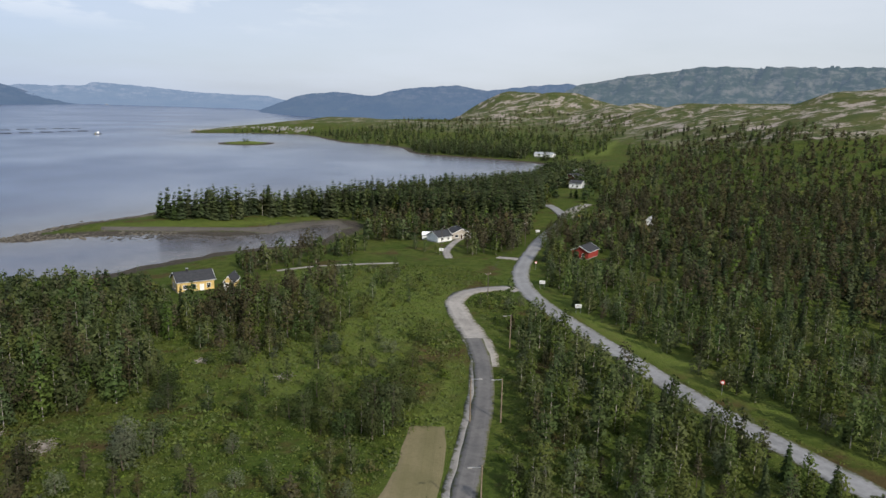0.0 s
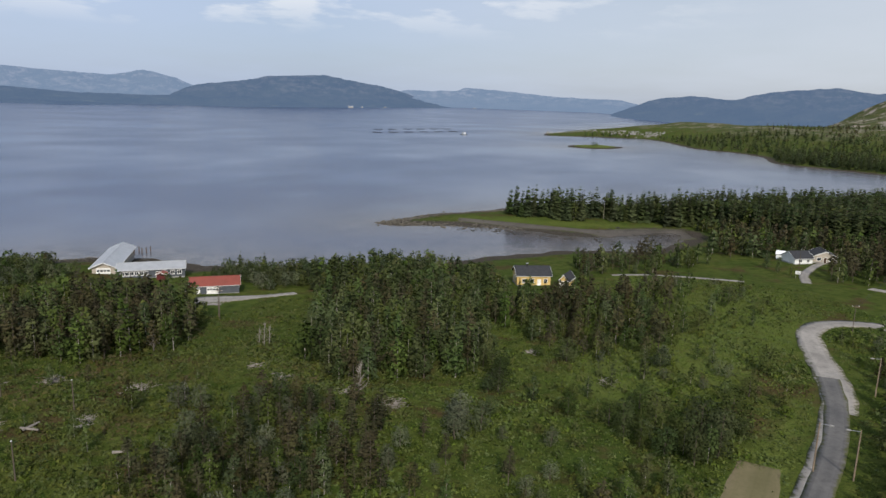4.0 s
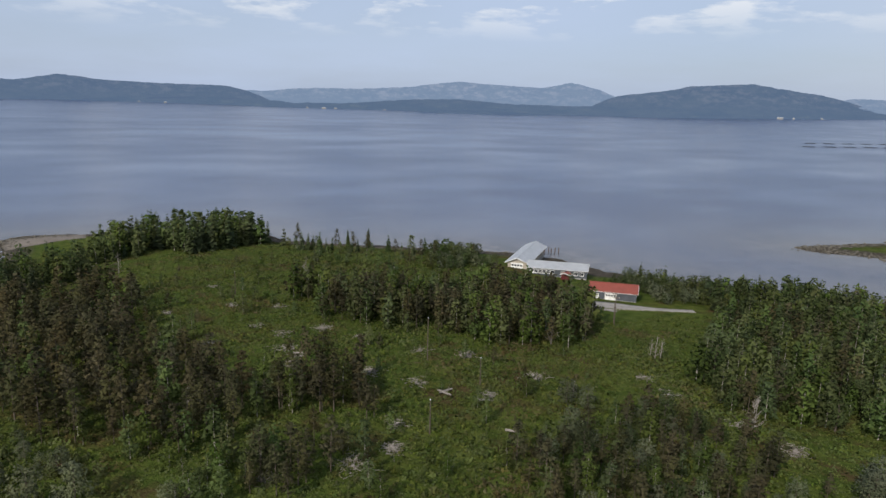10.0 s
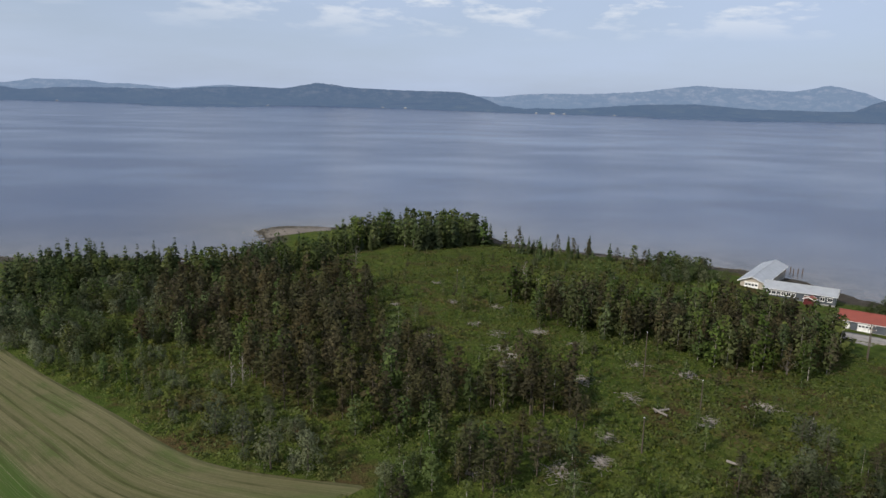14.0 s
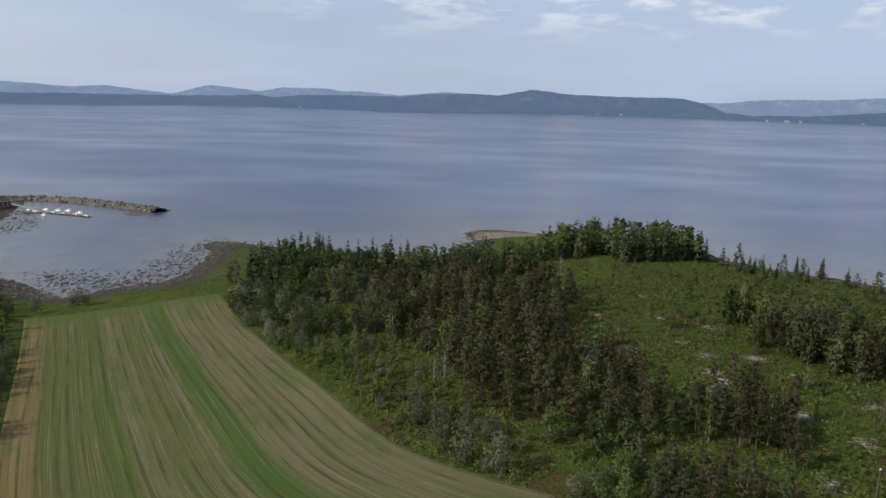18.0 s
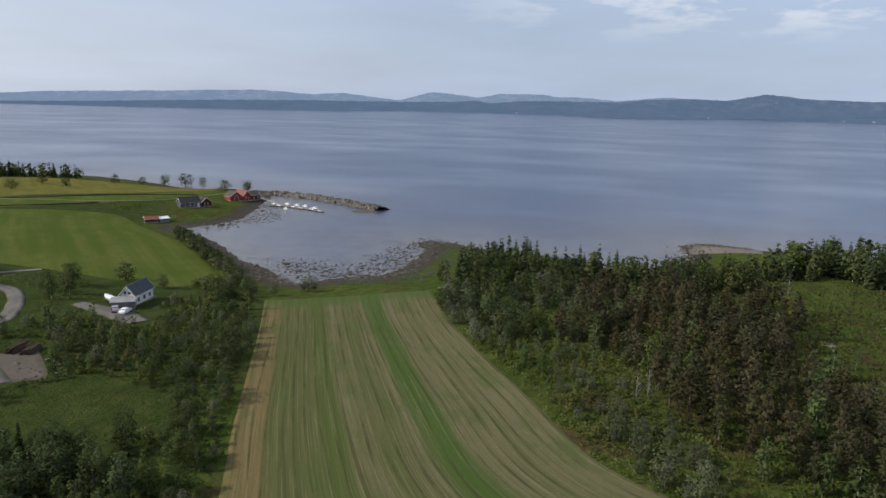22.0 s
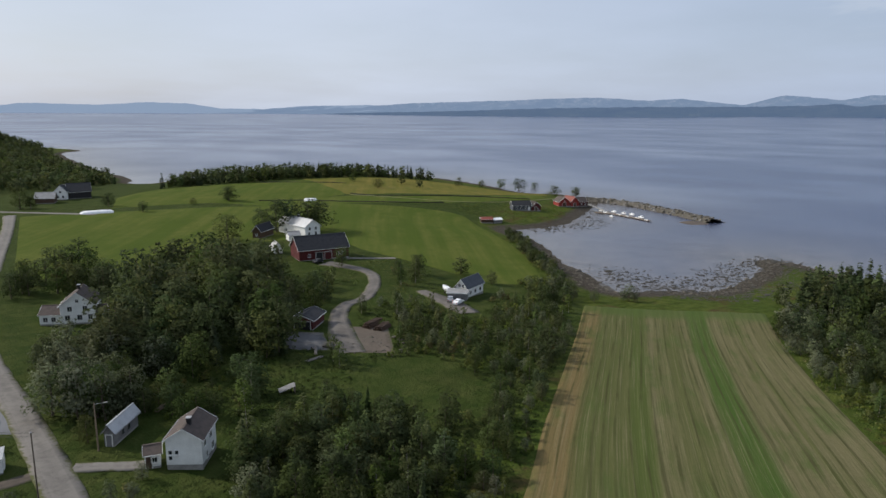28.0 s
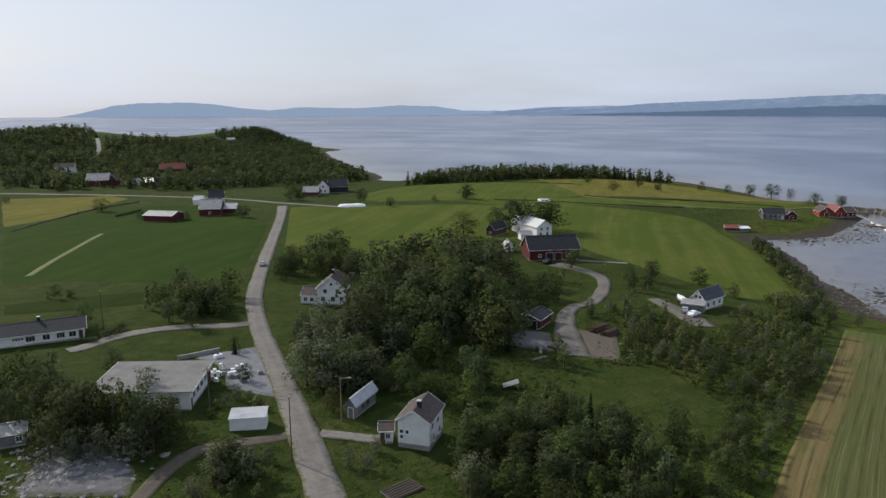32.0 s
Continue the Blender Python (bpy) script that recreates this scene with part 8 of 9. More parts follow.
wood([(155.5, 660.8), (274.2, 1040.1), (365.5, 920.4), (423.4, 694.3), (900, 1000), (640, 640), (331.7, 538.7), (234.2, 728.3)], 13.0, DARK, (0.8, 1.3), cover=0.75, patch=60)
plant("pine_tree", ((40.5, 284.0), 9), ((43.0, 290.0), 10), ((45.5, 296.0), 9), ((48.0, 303.0), 10), ((50.5, 311.0), 9.5), ((53.0, 318.0), 9))
plant("birch_tree", ((38.5, 279.0), 7), ((47.0, 299.0), 8), ((52.0, 307.0), 8.5), ((42.0, 286.5), 8), ((44.2, 293.0), 8.5), ((49.5, 306.5), 9), ((51.8, 314.5), 9), ((54.5, 322.0), 9), ((57.0, 327.5), 9), ((59.5, 333.0), 9))
# between the two roads
wood([(6.7, 90.5), (8.7, 108.7), (12.3, 142.7), (16.2, 177.2), (21.6, 194.4), (25.9, 177.7), (34.0, 154.3), (41.2, 133.3), (49.8, 112.1), (57.9, 94.7), (70, 62), (22, 62)], 3.6, BIRCHY, (0.6, 1.1), extra=2.6)
wood([(8.6, 194.8), (18.0, 200.5), (21.6, 194.4), (16.2, 177.2), (12.7, 158.6), (10.5, 177.1)], 3.2, SCRUB, extra=1)
# far woods across the bay
wood([(120.8, 802.0), (-43.0, 917.8), (-167.4, 1166.5), (-470.9, 1470.7), (-419.5, 1543.6), (-178.9, 1404.1), (52.1, 1285.1), (265.3, 1106.1), (181.4, 864.6)], 14.0, [("spruce_tree", 0.6, 13), ("birch_tree", 0.4, 10)], cover=0.9, patch=60)
wood([(125.2, 833.3), (91.2, 860.4), (1.3, 912.8), (-45.2, 963.2), (-67.7, 1073.3), (49.1, 996.0), (146.0, 903.1)], 7.0, [("spruce_tree", 0.9, 13), ("birch_tree", 0.1, 9)])
wood([(-178.9, 1404.1), (52.1, 1285.1), (265.3, 1106.1), (328.7, 1254.2), (265.6, 1677.9), (69.5, 1747.0), (-122.7, 1544.5)], 16.0, [("pine_tree", 0.5, 9), ("birch_tree", 0.5, 8)], cover=0.7, patch=80)
plant("broadleaf_tree", ((-318.6, 1080.2), 7.0), ((-314.7, 1084.8), 6.0))
# the wooded spit
wood([(-153.1, 352.6), (-113.4, 367.8), (-64.5, 402.7), (-33.0, 420.1), (27.9, 467.4), (46.0, 524.1), (61.3, 461.8), (45.2, 358.4), (24.1, 348.6), (-10.3, 356.4), (-48.8, 383.0), (-89.8, 370.4), (-114.6, 352.6), (-147.4, 343.9)], 2.6, [("spruce_tree", 0.9, 16.0), ("birch_tree", 0.1, 12.0)], (0.75, 1.1), coast=-9)
wood([(-54.1, 375.7), (-10.1, 349.0), (23.7, 341.4), (45.5, 348.9), (37.4, 302.5), (24.1, 276.7), (10.9, 290.6), (1.3, 313.0), (-25.5, 296.2), (-40.5, 317.4)], 4.6, [("birch_tree", 0.5, 9), ("pine_tree", 0.35, 10), ("spruce_tree", 0.15, 10)], (0.7, 1.15))
wood([(46.0, 524.1), (70.6, 659.0), (113.1, 750.0), (138.8, 683.4), (100.2, 452.1), (77.7, 409.0), (59.6, 435.0)], 5.5, [("spruce_tree", 0.5, 12), ("broadleaf_tree", 0.5, 9)], extra=2)
wood([(10.7, 252.2), (23.8, 246.6), (36.6, 295.8), (41.2, 324.2), (22.2, 318.2), (9.9, 297.5)], 4.6, [("pine_tree", 0.6, 10), ("birch_tree", 0.4, 8)], extra=2)
plant("birch_tree", ((-9.4, 271.7), 6), ((-4.9, 268.5), 5), ((7.1, 277.8), 5.5), ((-13.7, 280.3), 7))
# the scrubby ground left of the narrow road
wood([(-75.2, 248.3), (-54.1, 279.2), (-31.4, 283.1), (-28.4, 255.9), (-58.9, 241.0), (-64.4, 218.3)], 4.8, [("pine_tree", 0.4, 9), ("birch_tree", 0.5, 8), ("spruce_tree", 0.1, 9)])
wood([(-142.4, 213.0), (-116.9, 209.5), (-101.6, 207.3), (-78.8, 189.9), (-61.0, 195.0), (-50.9, 200.9), (-46.3, 175.9), (-67.3, 161.2), (-105.8, 156.5)], 4.4, [("birch_tree", 0.6, 8), ("spruce_tree", 0.2, 8.5), ("pine_tree", 0.2, 8.5)], (0.7, 1.2))
wood([(-120.5, 149.8), (-84.2, 170.8), (-73.8, 183.3), (-62.5, 145.2), (-56.7, 115.4), (-82.1, 99.6), (-99.6, 117.5)], 3.6, [("birch_tree", 0.75, 9), ("pine_tree", 0.15, 9), ("broadleaf_tree", 0.1, 8)], (0.75, 1.15))
wood([(-57.6, 147.4), (-62.2, 180.5), (-41.5, 188.8), (-26.3, 182.7), (-24.8, 157.9), (-40.6, 137.7)], 4.4, [("birch_tree", 0.4, 8), ("pine_tree", 0.5, 9), ("broadleaf_tree", 0.1, 7)], (0.7, 1.15))
wood([(-56.7, 115.4), (-46.6, 116.9), (-51.7, 132.6), (-59.4, 129.0)], 3.4, [("broadleaf_tree", 1, 6.5)])
wood([(-54.8, 183.5), (-11.5, 215.5), (-2.6, 192.9), (2.6, 136.7), (-5.1, 107.4), (-33.2, 114.0), (-42.6, 118.8)], 6.0, [("green_bush", 0.6, 2.4), ("birch_tree", 0.25, 6), ("broadleaf_tree", 0.15, 5.5)], cover=0.6)
wood([(-23.2, 115.8), (-16.3, 121.8), (-5.0, 116.4), (-10.0, 105.1), (-19.4, 103.0)], 3.6, [("broadleaf_tree", 0.6, 6.5), ("birch_tree", 0.4, 6)])
wood([(-69.0, 78.0), (-58.2, 89.5), (-37.0, 87.0), (-10.8, 98.8), (-8.1, 80.2), (-52.4, 60.5), (-73.9, 58.8), (-76.1, 67.3)], 4.6, [("birch_tree", 0.3, 6), ("pine_tree", 0.25, 6), ("willow_bush", 0.25, 4), ("green_bush", 0.2, 2.4)], (0.6, 1.1), cover=0.65, patch=12)
wood([(-60.6, 235.7), (-17.1, 242.1), (-6.1, 203.6), (-56.9, 190.1)], 5.5, SCRUB, cover=0.8)
wood([(-73.8, 180.6), (-28.6, 222.7), (-24.5, 196.8), (-63.6, 160.3)], 5.0, [("pine_tree", 0.6, 9), ("birch_tree", 0.4, 7.5)], cover=0.8)
wood([(-86.0, 66.1), (-86.1, 78.7), (-76.4, 92.1), (-59.9, 91.8), (-46.2, 81.8), (-42.2, 68.5), (-63.7, 48.7)], 3.3, [("pine_tree", 0.5, 7), ("birch_tree", 0.25, 6.5), ("willow_bush", 0.15, 4.5), ("broadleaf_tree", 0.1, 5)], (0.7, 1.15))
plant("willow_bush", ((-93.5, 78.5), 5.5), ((-90.0, 80.2), 5), ((-81.7, 70.3), 6), ((-49.2, 99.3), 6), ((-44.6, 98.2), 5.5), ((-46.9, 93.2), 5), ((-40.7, 154.5), 4), ((-25.0, 147.7), 5))
wood([(-65.6, 125.0), (-51.1, 149.4), (-23.7, 191.7), (-5.1, 145.8), (-9.2, 100.9), (-32.1, 79.5), (-45.6, 94.4)], 6.5, [("green_bush", 0.6, 2.2), ("broadleaf_tree", 0.15, 4.5), ("willow_bush", 0.25, 3.2)], cover=0.6, patch=14)
# coast by the sheds
wood([(-148.1, 167.9), (-142.3, 181.7), (-132.0, 207.9), (-116.5, 212.8), (-106.6, 218.8), (-86.7, 210.5), (-73.8, 180.6), (-93.5, 159.6), (-111.3, 140.3), (-128.4, 150.8)], 4.4, [("broadleaf_tree", 0.4, 8), ("birch_tree", 0.4, 8.5), ("spruce_tree", 0.2, 9.5)])
wood([(-175.4, 160.1), (-161.3, 179.7), (-148.1, 167.9), (-151.9, 155.8), (-171.1, 156.2)], 4.0, [("broadleaf_tree", 0.6, 5), ("birch_tree", 0.4, 5)])
# the birch stand before the sheds
wood([(-167.0, 50.9), (-143.0, 72.7), (-124.0, 92.5), (-118.4, 104.9), (-131.2, 118.3), (-150.0, 128.2), (-171.9, 110.5), (-172.6, 88.3), (-193.3, 62.2)], 2.9, [("birch_tree", 0.42, 10), ("pine_tree", 0.58, 9.5)], (0.8, 1.12))
wood([(-163.6, 33.3), (-167.0, 50.9), (-193.3, 62.2), (-172.6, 88.3), (-175.0, 112.5), (-209.6, 132.8), (-247.7, 106.6), (-266.0, 76.4), (-232.5, 45.5)], 7.5, [("birch_tree", 0.4, 5), ("green_bush", 0.5, 2.0), ("spruce_tree", 0.1, 6)], cover=0.6)
wood([(-285.2, 71.6), (-283.0, 87.0), (-259.1, 111.6), (-237.9, 131.6), (-231.9, 147.1), (-221.1, 140.2), (-244.8, 105.3), (-273.8, 68.6)], 6.0, [("birch_tree", 0.5, 6.5), ("spruce_tree", 0.5, 7.5)], cover=0.65, patch=10)
# the wooded knoll on the point
wood([(-265.6, 0.8), (-291.2, 15.0), (-310.3, 36.4), (-320.0, 64.5), (-301.5, 79.7), (-286.9, 77.4), (-276.2, 51.1), (-270.2, 29.5), (-257.3, 13.2)], 3.6, [("spruce_tree", 0.55, 12), ("birch_tree", 0.45, 11)])
wood([(-239.3, -99.5), (-249.1, -84.1), (-236.6, -57.8), (-246.8, -45.5), (-242.8, -22.4), (-255.6, 0.7), (-242.4, 8.5), (-221.9, -22.4), (-218.2, -53.5), (-202.0, -70.4), (-187.7, -79.1)], 4.0, [("birch_tree", 0.3, 10), ("broadleaf_tree", 0.3, 9), ("spruce_tree", 0.4, 11.5)])
wood([(-219.4, -98.2), (-241.6, -83.0), (-248.5, -55.8), (-216.7, -48.8), (-175.8, -51.8), (-155.5, -40.5), (-147.0, -48.6), (-160.3, -61.3), (-187.2, -77.7)], 4.2, [("broadleaf_tree", 0.6, 7), ("willow_bush", 0.2, 6), ("birch_tree", 0.2, 7)])
# the brown pine stand
wood([(-210.2, -49.3), (-218.7, -27.2), (-205.9, 13.9), (-157.7, 13.3), (-130.0, 24.6), (-119.0, 46.8), (-104.8, 42.6), (-102.8, 25.3), (-105.6, 12.6), (-112.7, -0.1), (-127.2, -14.6), (-153.6, -31.6)], 3.6, [("pine_tree", 0.82, 10), ("birch_tree", 0.18, 8.5)], (0.75, 1.15), cover=0.85, patch=12)
wood([(-172.1, -72.9), (-173.7, -59.9), (-145.8, -30.1), (-124.5, -14.3), (-106.5, -0.2), (-90.0, 6.0), (-91.4, -3.4), (-109.7, -20.8), (-132.3, -39.7), (-153.0, -58.8)], 5.0, [("green_bush", 0.6, 2.4), ("willow_bush", 0.25, 4), ("birch_tree", 0.15, 6)])
plant("willow_bush", ((-96.6, -6.8), 7.5), ((-95.0, -1.4), 7.0), ((-108.9, -15.9), 6.5), ((-104.3, -11.5), 6), ((-178.4, -70.3), 7), ((-169.4, -60.3), 6.5), ((-47.5, 95.2), 5.5), ((-79.0, 67.4), 6), ((-48.3, 96.5), 5.5))
wood([(-90.0, 6.0), (-104.5, -0.2), (-102.7, 12.3), (-98.4, 29.8), (-99.0, 39.5), (-85.3, 39.6), (-70.6, 33.4), (-75.1, 2.3)], 4.0, [("birch_tree", 0.6, 7), ("pine_tree", 0.3, 8), ("willow_bush", 0.1, 4)], (0.6, 1.1), cover=0.6, patch=12)
# heath scrub over the clearing
CLEARING = [(-230.9, 15.6), (-261.9, 66.7), (-231.8, 110.1), (-194.6, 131.7), (-117.3, 104.6), (-105.7, 105.8), (-67.2, 70.4), (-74.3, 23.1), (-102.2, 45.7), (-132.7, 27.4), (-172.6, 14.6)]
wood(CLEARING, 2.7, [("green_bush", 1.0, 1.15)], (0.5, 1.2))
wood(CLEARING, 13.0, [("birch_tree", 0.7, 5), ("pine_tree", 0.3, 6)], (0.5, 1.1))
wood([(-128.3, 43.6), (-107.4, 85.7), (-98.9, 110.8), (-78.9, 93.4), (-64.6, 93.5), (-74.9, 66.1), (-60.8, 48.2), (-92.9, 17.7), (-123.9, 18.4)], 2.7, [("green_bush", 1.0, 1.2)], (0.5, 1.2))
wood([(-100.9, 27.5), (-105.3, 36.6), (-92.3, 36.0), (-83.4, 26.8), (-92.9, 17.7), (-102.0, 22.5)], 4.0, [("birch_tree", 0.5, 7), ("pine_tree", 0.5, 8)])
plant("pine_tree", ((-289.5, 88.4), 10), ((-263.7, 96.6), 9), ((-259.7, 102.4), 8), ((-255.6, 106.7), 8.5), ((-238.5, 111.0), 7), ((-226.7, 116.5), 8), ((-225.3, 121.2), 7.5), ((-217.2, 133.1), 7), ((-116.6, 44.3), 9), ((-118.9, 47.9), 10), ((-112.7, 44.5), 8))
plant("birch_tree", ((-123.4, 30.6), 8), ((-110.5, 32.2), 8.5), ((-265.5, 88.8), 6), ((-156.6, 21.2), 6), ((-165.8, 24.6), 5))
plant("spruce_tree", ((-273.0, 105.0), 8), ((-267.5, 112.1), 9))
wood([(-90.0, 6.0), (-101.0, -12.0), (-121.0, -31.0), (-146.0, -51.0), (-172.0, -70.0), (-200.0, -88.0), (-205.0, -76.0), (-160.0, -42.0), (-128.0, -14.0), (-106.0, 2.0)], 2.3, [("green_bush", 0.85, 1.7), ("willow_bush", 0.15, 2.6)], (0.5, 1.3))
# hedges along the hay field
wood([(-61.9, -59.8), (-52.9, -54.9), (-46.5, -59.6), (-59.4, -72.9), (-74.1, -84.6), (-90.5, -93.2), (-119.4, -110.9), (-149.9, -130.1), (-154.3, -126.2), (-134.3, -109.8), (-104.9, -91.1), (-86.0, -77.3)], 3.2, [("broadleaf_tree", 0.4, 5.4), ("birch_tree", 0.25, 5.5), ("willow_bush", 0.15, 4.0), ("green_bush", 0.2, 2.6)], (0.6, 1.1))
wood([(-77.9, -127.2), (-95.5, -136.1), (-119.7, -156.5), (-148.0, -151.6), (-156.0, -135.4), (-125.8, -111.1), (-95.6, -91.9), (-89.8, -98.8), (-85.1, -114.0)], 3.4, [("green_bush", 0.62, 2.2), ("willow_bush", 0.2, 3.0), ("birch_tree", 0.1, 4.8), ("broadleaf_tree", 0.08, 4.5)], extra=1.5)
wood([(-40.4, -96.4), (-56.8, -105.8), (-67.0, -93.5), (-69.6, -76.9), (-58.3, -69.3), (-47.3, -58.6), (-31.1, -79.3)], 3.6, [("birch_tree", 0.3, 7.5), ("broadleaf_tree", 0.62, 7), ("spruce_tree", 0.08, 7)], (0.7, 1.1))
wood([(-177.1, -156.3), (-164.5, -134.5), (-152.9, -132.6), (-165.2, -155.8), (-214.9, -205.8), (-233.1, -236.1), (-243.9, -239.3), (-214.8, -195.9)], 3.2, [("green_bush", 0.6, 3.2), ("broadleaf_tree", 0.4, 5)], coast=-4)
plant("broadleaf_tree", ((-158.7, -181.0), 6.5), ((-158.6, -165.0), 5), ((-143.9, -186.0), 8), ((-134.8, -185.9), 7), ((-164.4, -395.6), 10.2), ((-279.6, -408.7), 7.2), ((-316.6, -431.1), 8.0), ((-313.3, -404.1), 7.2), ((-359.6, -413.6), 7.2), ((-291.4, -460.3), 7.2),
      ((-394.0, -381.5), 10.2), ((-386.0, -393.4), 8.7), ((-371.2, -399.8), 6.5), ((-378.2, -330.8), 8.0), ((-393.3, -323.8), 8.0), ((-414.7, -383.9), 6.5))
wood([(-238.8, -243.9), (-244.3, -233.9), (-217.9, -192.2), (-168.2, -137.6), (-158.2, -133.8), (-192.2, -178.2), (-219.7, -217.3)], 3.0, [("willow_bush", 0.5, 4.0), ("broadleaf_tree", 0.5, 4.5)], coast=-6)
wood([(-132.6, -68.7), (-168.6, -78.6), (-210.5, -81.9), (-211.8, -66.9), (-172.0, -60.6), (-135.2, -52.9), (-115.5, -52.0)], 4.0, [("willow_bush", 0.5, 4.5), ("green_bush", 0.5, 2.6)])
wood([(-231.5, -78.3), (-254.8, -71.9), (-202.7, -44.0), (-164.8, -26.6), (-130.0, -12.8), (-135.9, -21.1), (-166.2, -39.0)], 3.6, [("willow_bush", 0.45, 5.0), ("broadleaf_tree", 0.25, 5.5), ("green_bush", 0.3, 2.8)])
# the farm's large trees
wood([(-44.8, -178.4), (-61.1, -179.1), (-79.0, -180.4), (-92.7, -186.8), (-76.9, -149.8), (-63.4, -134.5), (-46.0, -147.2), (-40.2, -151.4), (-27.7, -140.5), (-28.1, -156.0), (-37.5, -162.7)], 6.0, [("broadleaf_tree", 0.75, 13), ("spruce_tree", 0.25, 13)], (0.75, 1.15), extra=2)
wood([(-54.6, -211.2), (-79.7, -230.6), (-95.4, -221.0), (-99.3, -199.8), (-79.1, -176.8), (-61.1, -179.1), (-44.8, -178.4)], 6.5, [("broadleaf_tree", 1.0, 14)], (0.8, 1.15))
plant("broadleaf_tree", ((-139.6, -284.4), 16), ((-145.1, -283.6), 16), ((-153.3, -281.0), 16), ((-158.0, -282.0), 15), ((-127.7, -210.0), 8), ((-138.8, -297.0), 10), ((-51.9, -119.3), 9.5), ((-38.2, -124.3), 7.5), ((-53.2, -258.6), 10), ((-45.2, -253.1), 9), ((-31.2, -226.5), 9), ((-27.7, -221.6), 8))
plant("birch_tree", ((-39.3, -91.8), 10.0), ((-136.1, -177.9), 9.5), ((-129.5, -176.9), 8.5), ((-100.1, -155.0), 6), ((-74.2, -126.6), 7), ((-73.4, -122.8), 6))
wood([(-20.0, -130.0), (-33.7, -136.1), (-37.0, -120.5), (-33.0, -120.3), (-24.2, -121.2), (-20.3, -118.8)], 4.6, [("broadleaf_tree", 0.8, 7.5), ("willow_bush", 0.2, 6)], extra=1.5)
# round the houses of the lane
wood([(34.9, -123.2), (26.6, -130.0), (20.5, -130.1), (14.1, -128.9), (4.7, -120.4), (5.4, -109.8), (8.7, -111.0), (13.9, -114.9), (21.2, -122.0), (25.0, -120.2)], 4.2, [("broadleaf_tree", 0.7, 9), ("willow_bush", 0.3, 7)])
plant("broadleaf_tree", ((15.7, -150.8), 6), ((-8.7, -157.0), 3.5), ((25.1, -190.2), 6.5), ((-3.2, -99.4), 6.5), ((-5.4, -97.0), 5), ((-0.2, -178.7), 7), ((5.2, -185.7), 7), ((-22.6, -116.0), 5), ((-32.3, -223.1), 8), ((-39.2, -221.0), 8.5), ((-45.2, -223.3), 8), ((-49.7, -218.1), 8), ((-112.9, -275.0), 12))
wood([(9.6, -201.0), (7.1, -230.1), (-1.6, -242.9), (-15.7, -237.2), (-14.2, -195.4), (-8.8, -186.0), (1.0, -186.8)], 5.0, [("broadleaf_tree", 0.8, 8), ("birch_tree", 0.2, 9)])
wood([(49.1, -224.8), (33.4, -226.0), (10.2, -223.9), (10.0, -216.8), (32.1, -215.3), (47.1, -214.3)], 4.0, [("broadleaf_tree", 0.6, 4.5), ("green_bush", 0.4, 2.5)])
plant("broadleaf_tree", ((40.6, -413.0), 8), ((19.6, -377.4), 5), ((-28.3, -361.2), 7), ((-1.6, -363.2), 5), ((-62.1, -426.2), 10), ((-66.9, -424.7), 9), ((-102.1, -411.0), 8), ((-109.5, -375.6), 6), ((-142.1, -392.7), 4), ((-164.5, -396.3), 7), ((96.7, -471.8), 5))
wood([(42.8, -148.8), (36.1, -152.2), (26.4, -153.3), (23.1, -143.8), (32.3, -133.6), (38.5, -131.2)], 5.0, [("broadleaf_tree", 0.8, 8), ("birch_tree", 0.2, 8)])
wood([(-13.9, -117.6), (-14.4, -121.3), (-3.8, -123.6), (-2.7, -121.4), (-3.3, -115.2), (-4.6, -120.7)], 3.0, [("green_bush", 0.7, 2.6), ("willow_bush", 0.3, 3)], coast=0)
wood([(8.1, -95.4), (2.2, -103.0), (-9.5, -104.6), (-12.0, -98.2), (-12.8, -88.1), (-2.1, -82.4)], 3.0, [("green_bush", 0.75, 2.2), ("willow_bush", 0.25, 3.4)], extra=0.5)
wood([(-20.7, -102.9), (-24.2, -101.8), (-21.6, -91.5), (-19.2, -92.3)], 3.2, [("green_bush", 0.6, 2.6), ("willow_bush", 0.4, 3.2)])
wood([(-34.5, -214.9), (-51.4, -209.9), (-61.1, -232.3), (-42.3, -237.5), (-29.9, -232.2)], 5.5, [("broadleaf_tree", 1, 9)], extra=1)
wood([(-21.3, -148.5), (-27.2, -157.0), (-37.8, -155.8), (-43.1, -145.4), (-31.3, -121.4), (-25.2, -123.4), (-20.2, -127.9)], 4.4, [("broadleaf_tree", 0.7, 7.5), ("willow_bush", 0.3, 5.5)], extra=2)
wood([(-11.0, -148.1), (-17.8, -145.7), (-8.1, -129.0), (-3.1, -129.3)], 3.0, [("green_bush", 1, 2.0)], extra=0.5)
wood([(-42.4, -174.4), (-54.2, -182.2), (-65.3, -167.0), (-52.6, -134.5), (-40.9, -138.2), (-36.7, -151.7)], 5.0, [("broadleaf_tree", 0.8, 10), ("spruce_tree", 0.2, 11)], extra=2)
wood([(-63.4, -134.5), (-74.8, -145.8), (-81.5, -164.9), (-74.3, -170.0), (-56.1, -135.5)], 4.6, [("broadleaf_tree", 0.8, 9), ("spruce_tree", 0.2, 11)], extra=1)
wood([(-88.8, -159.7), (-99.8, -166.2), (-113.0, -191.3), (-126.5, -202.5), (-116.5, -208.4), (-95.7, -176.8)], 5.0, [("broadleaf_tree", 0.6, 6.5), ("birch_tree", 0.4, 7)], extra=1)
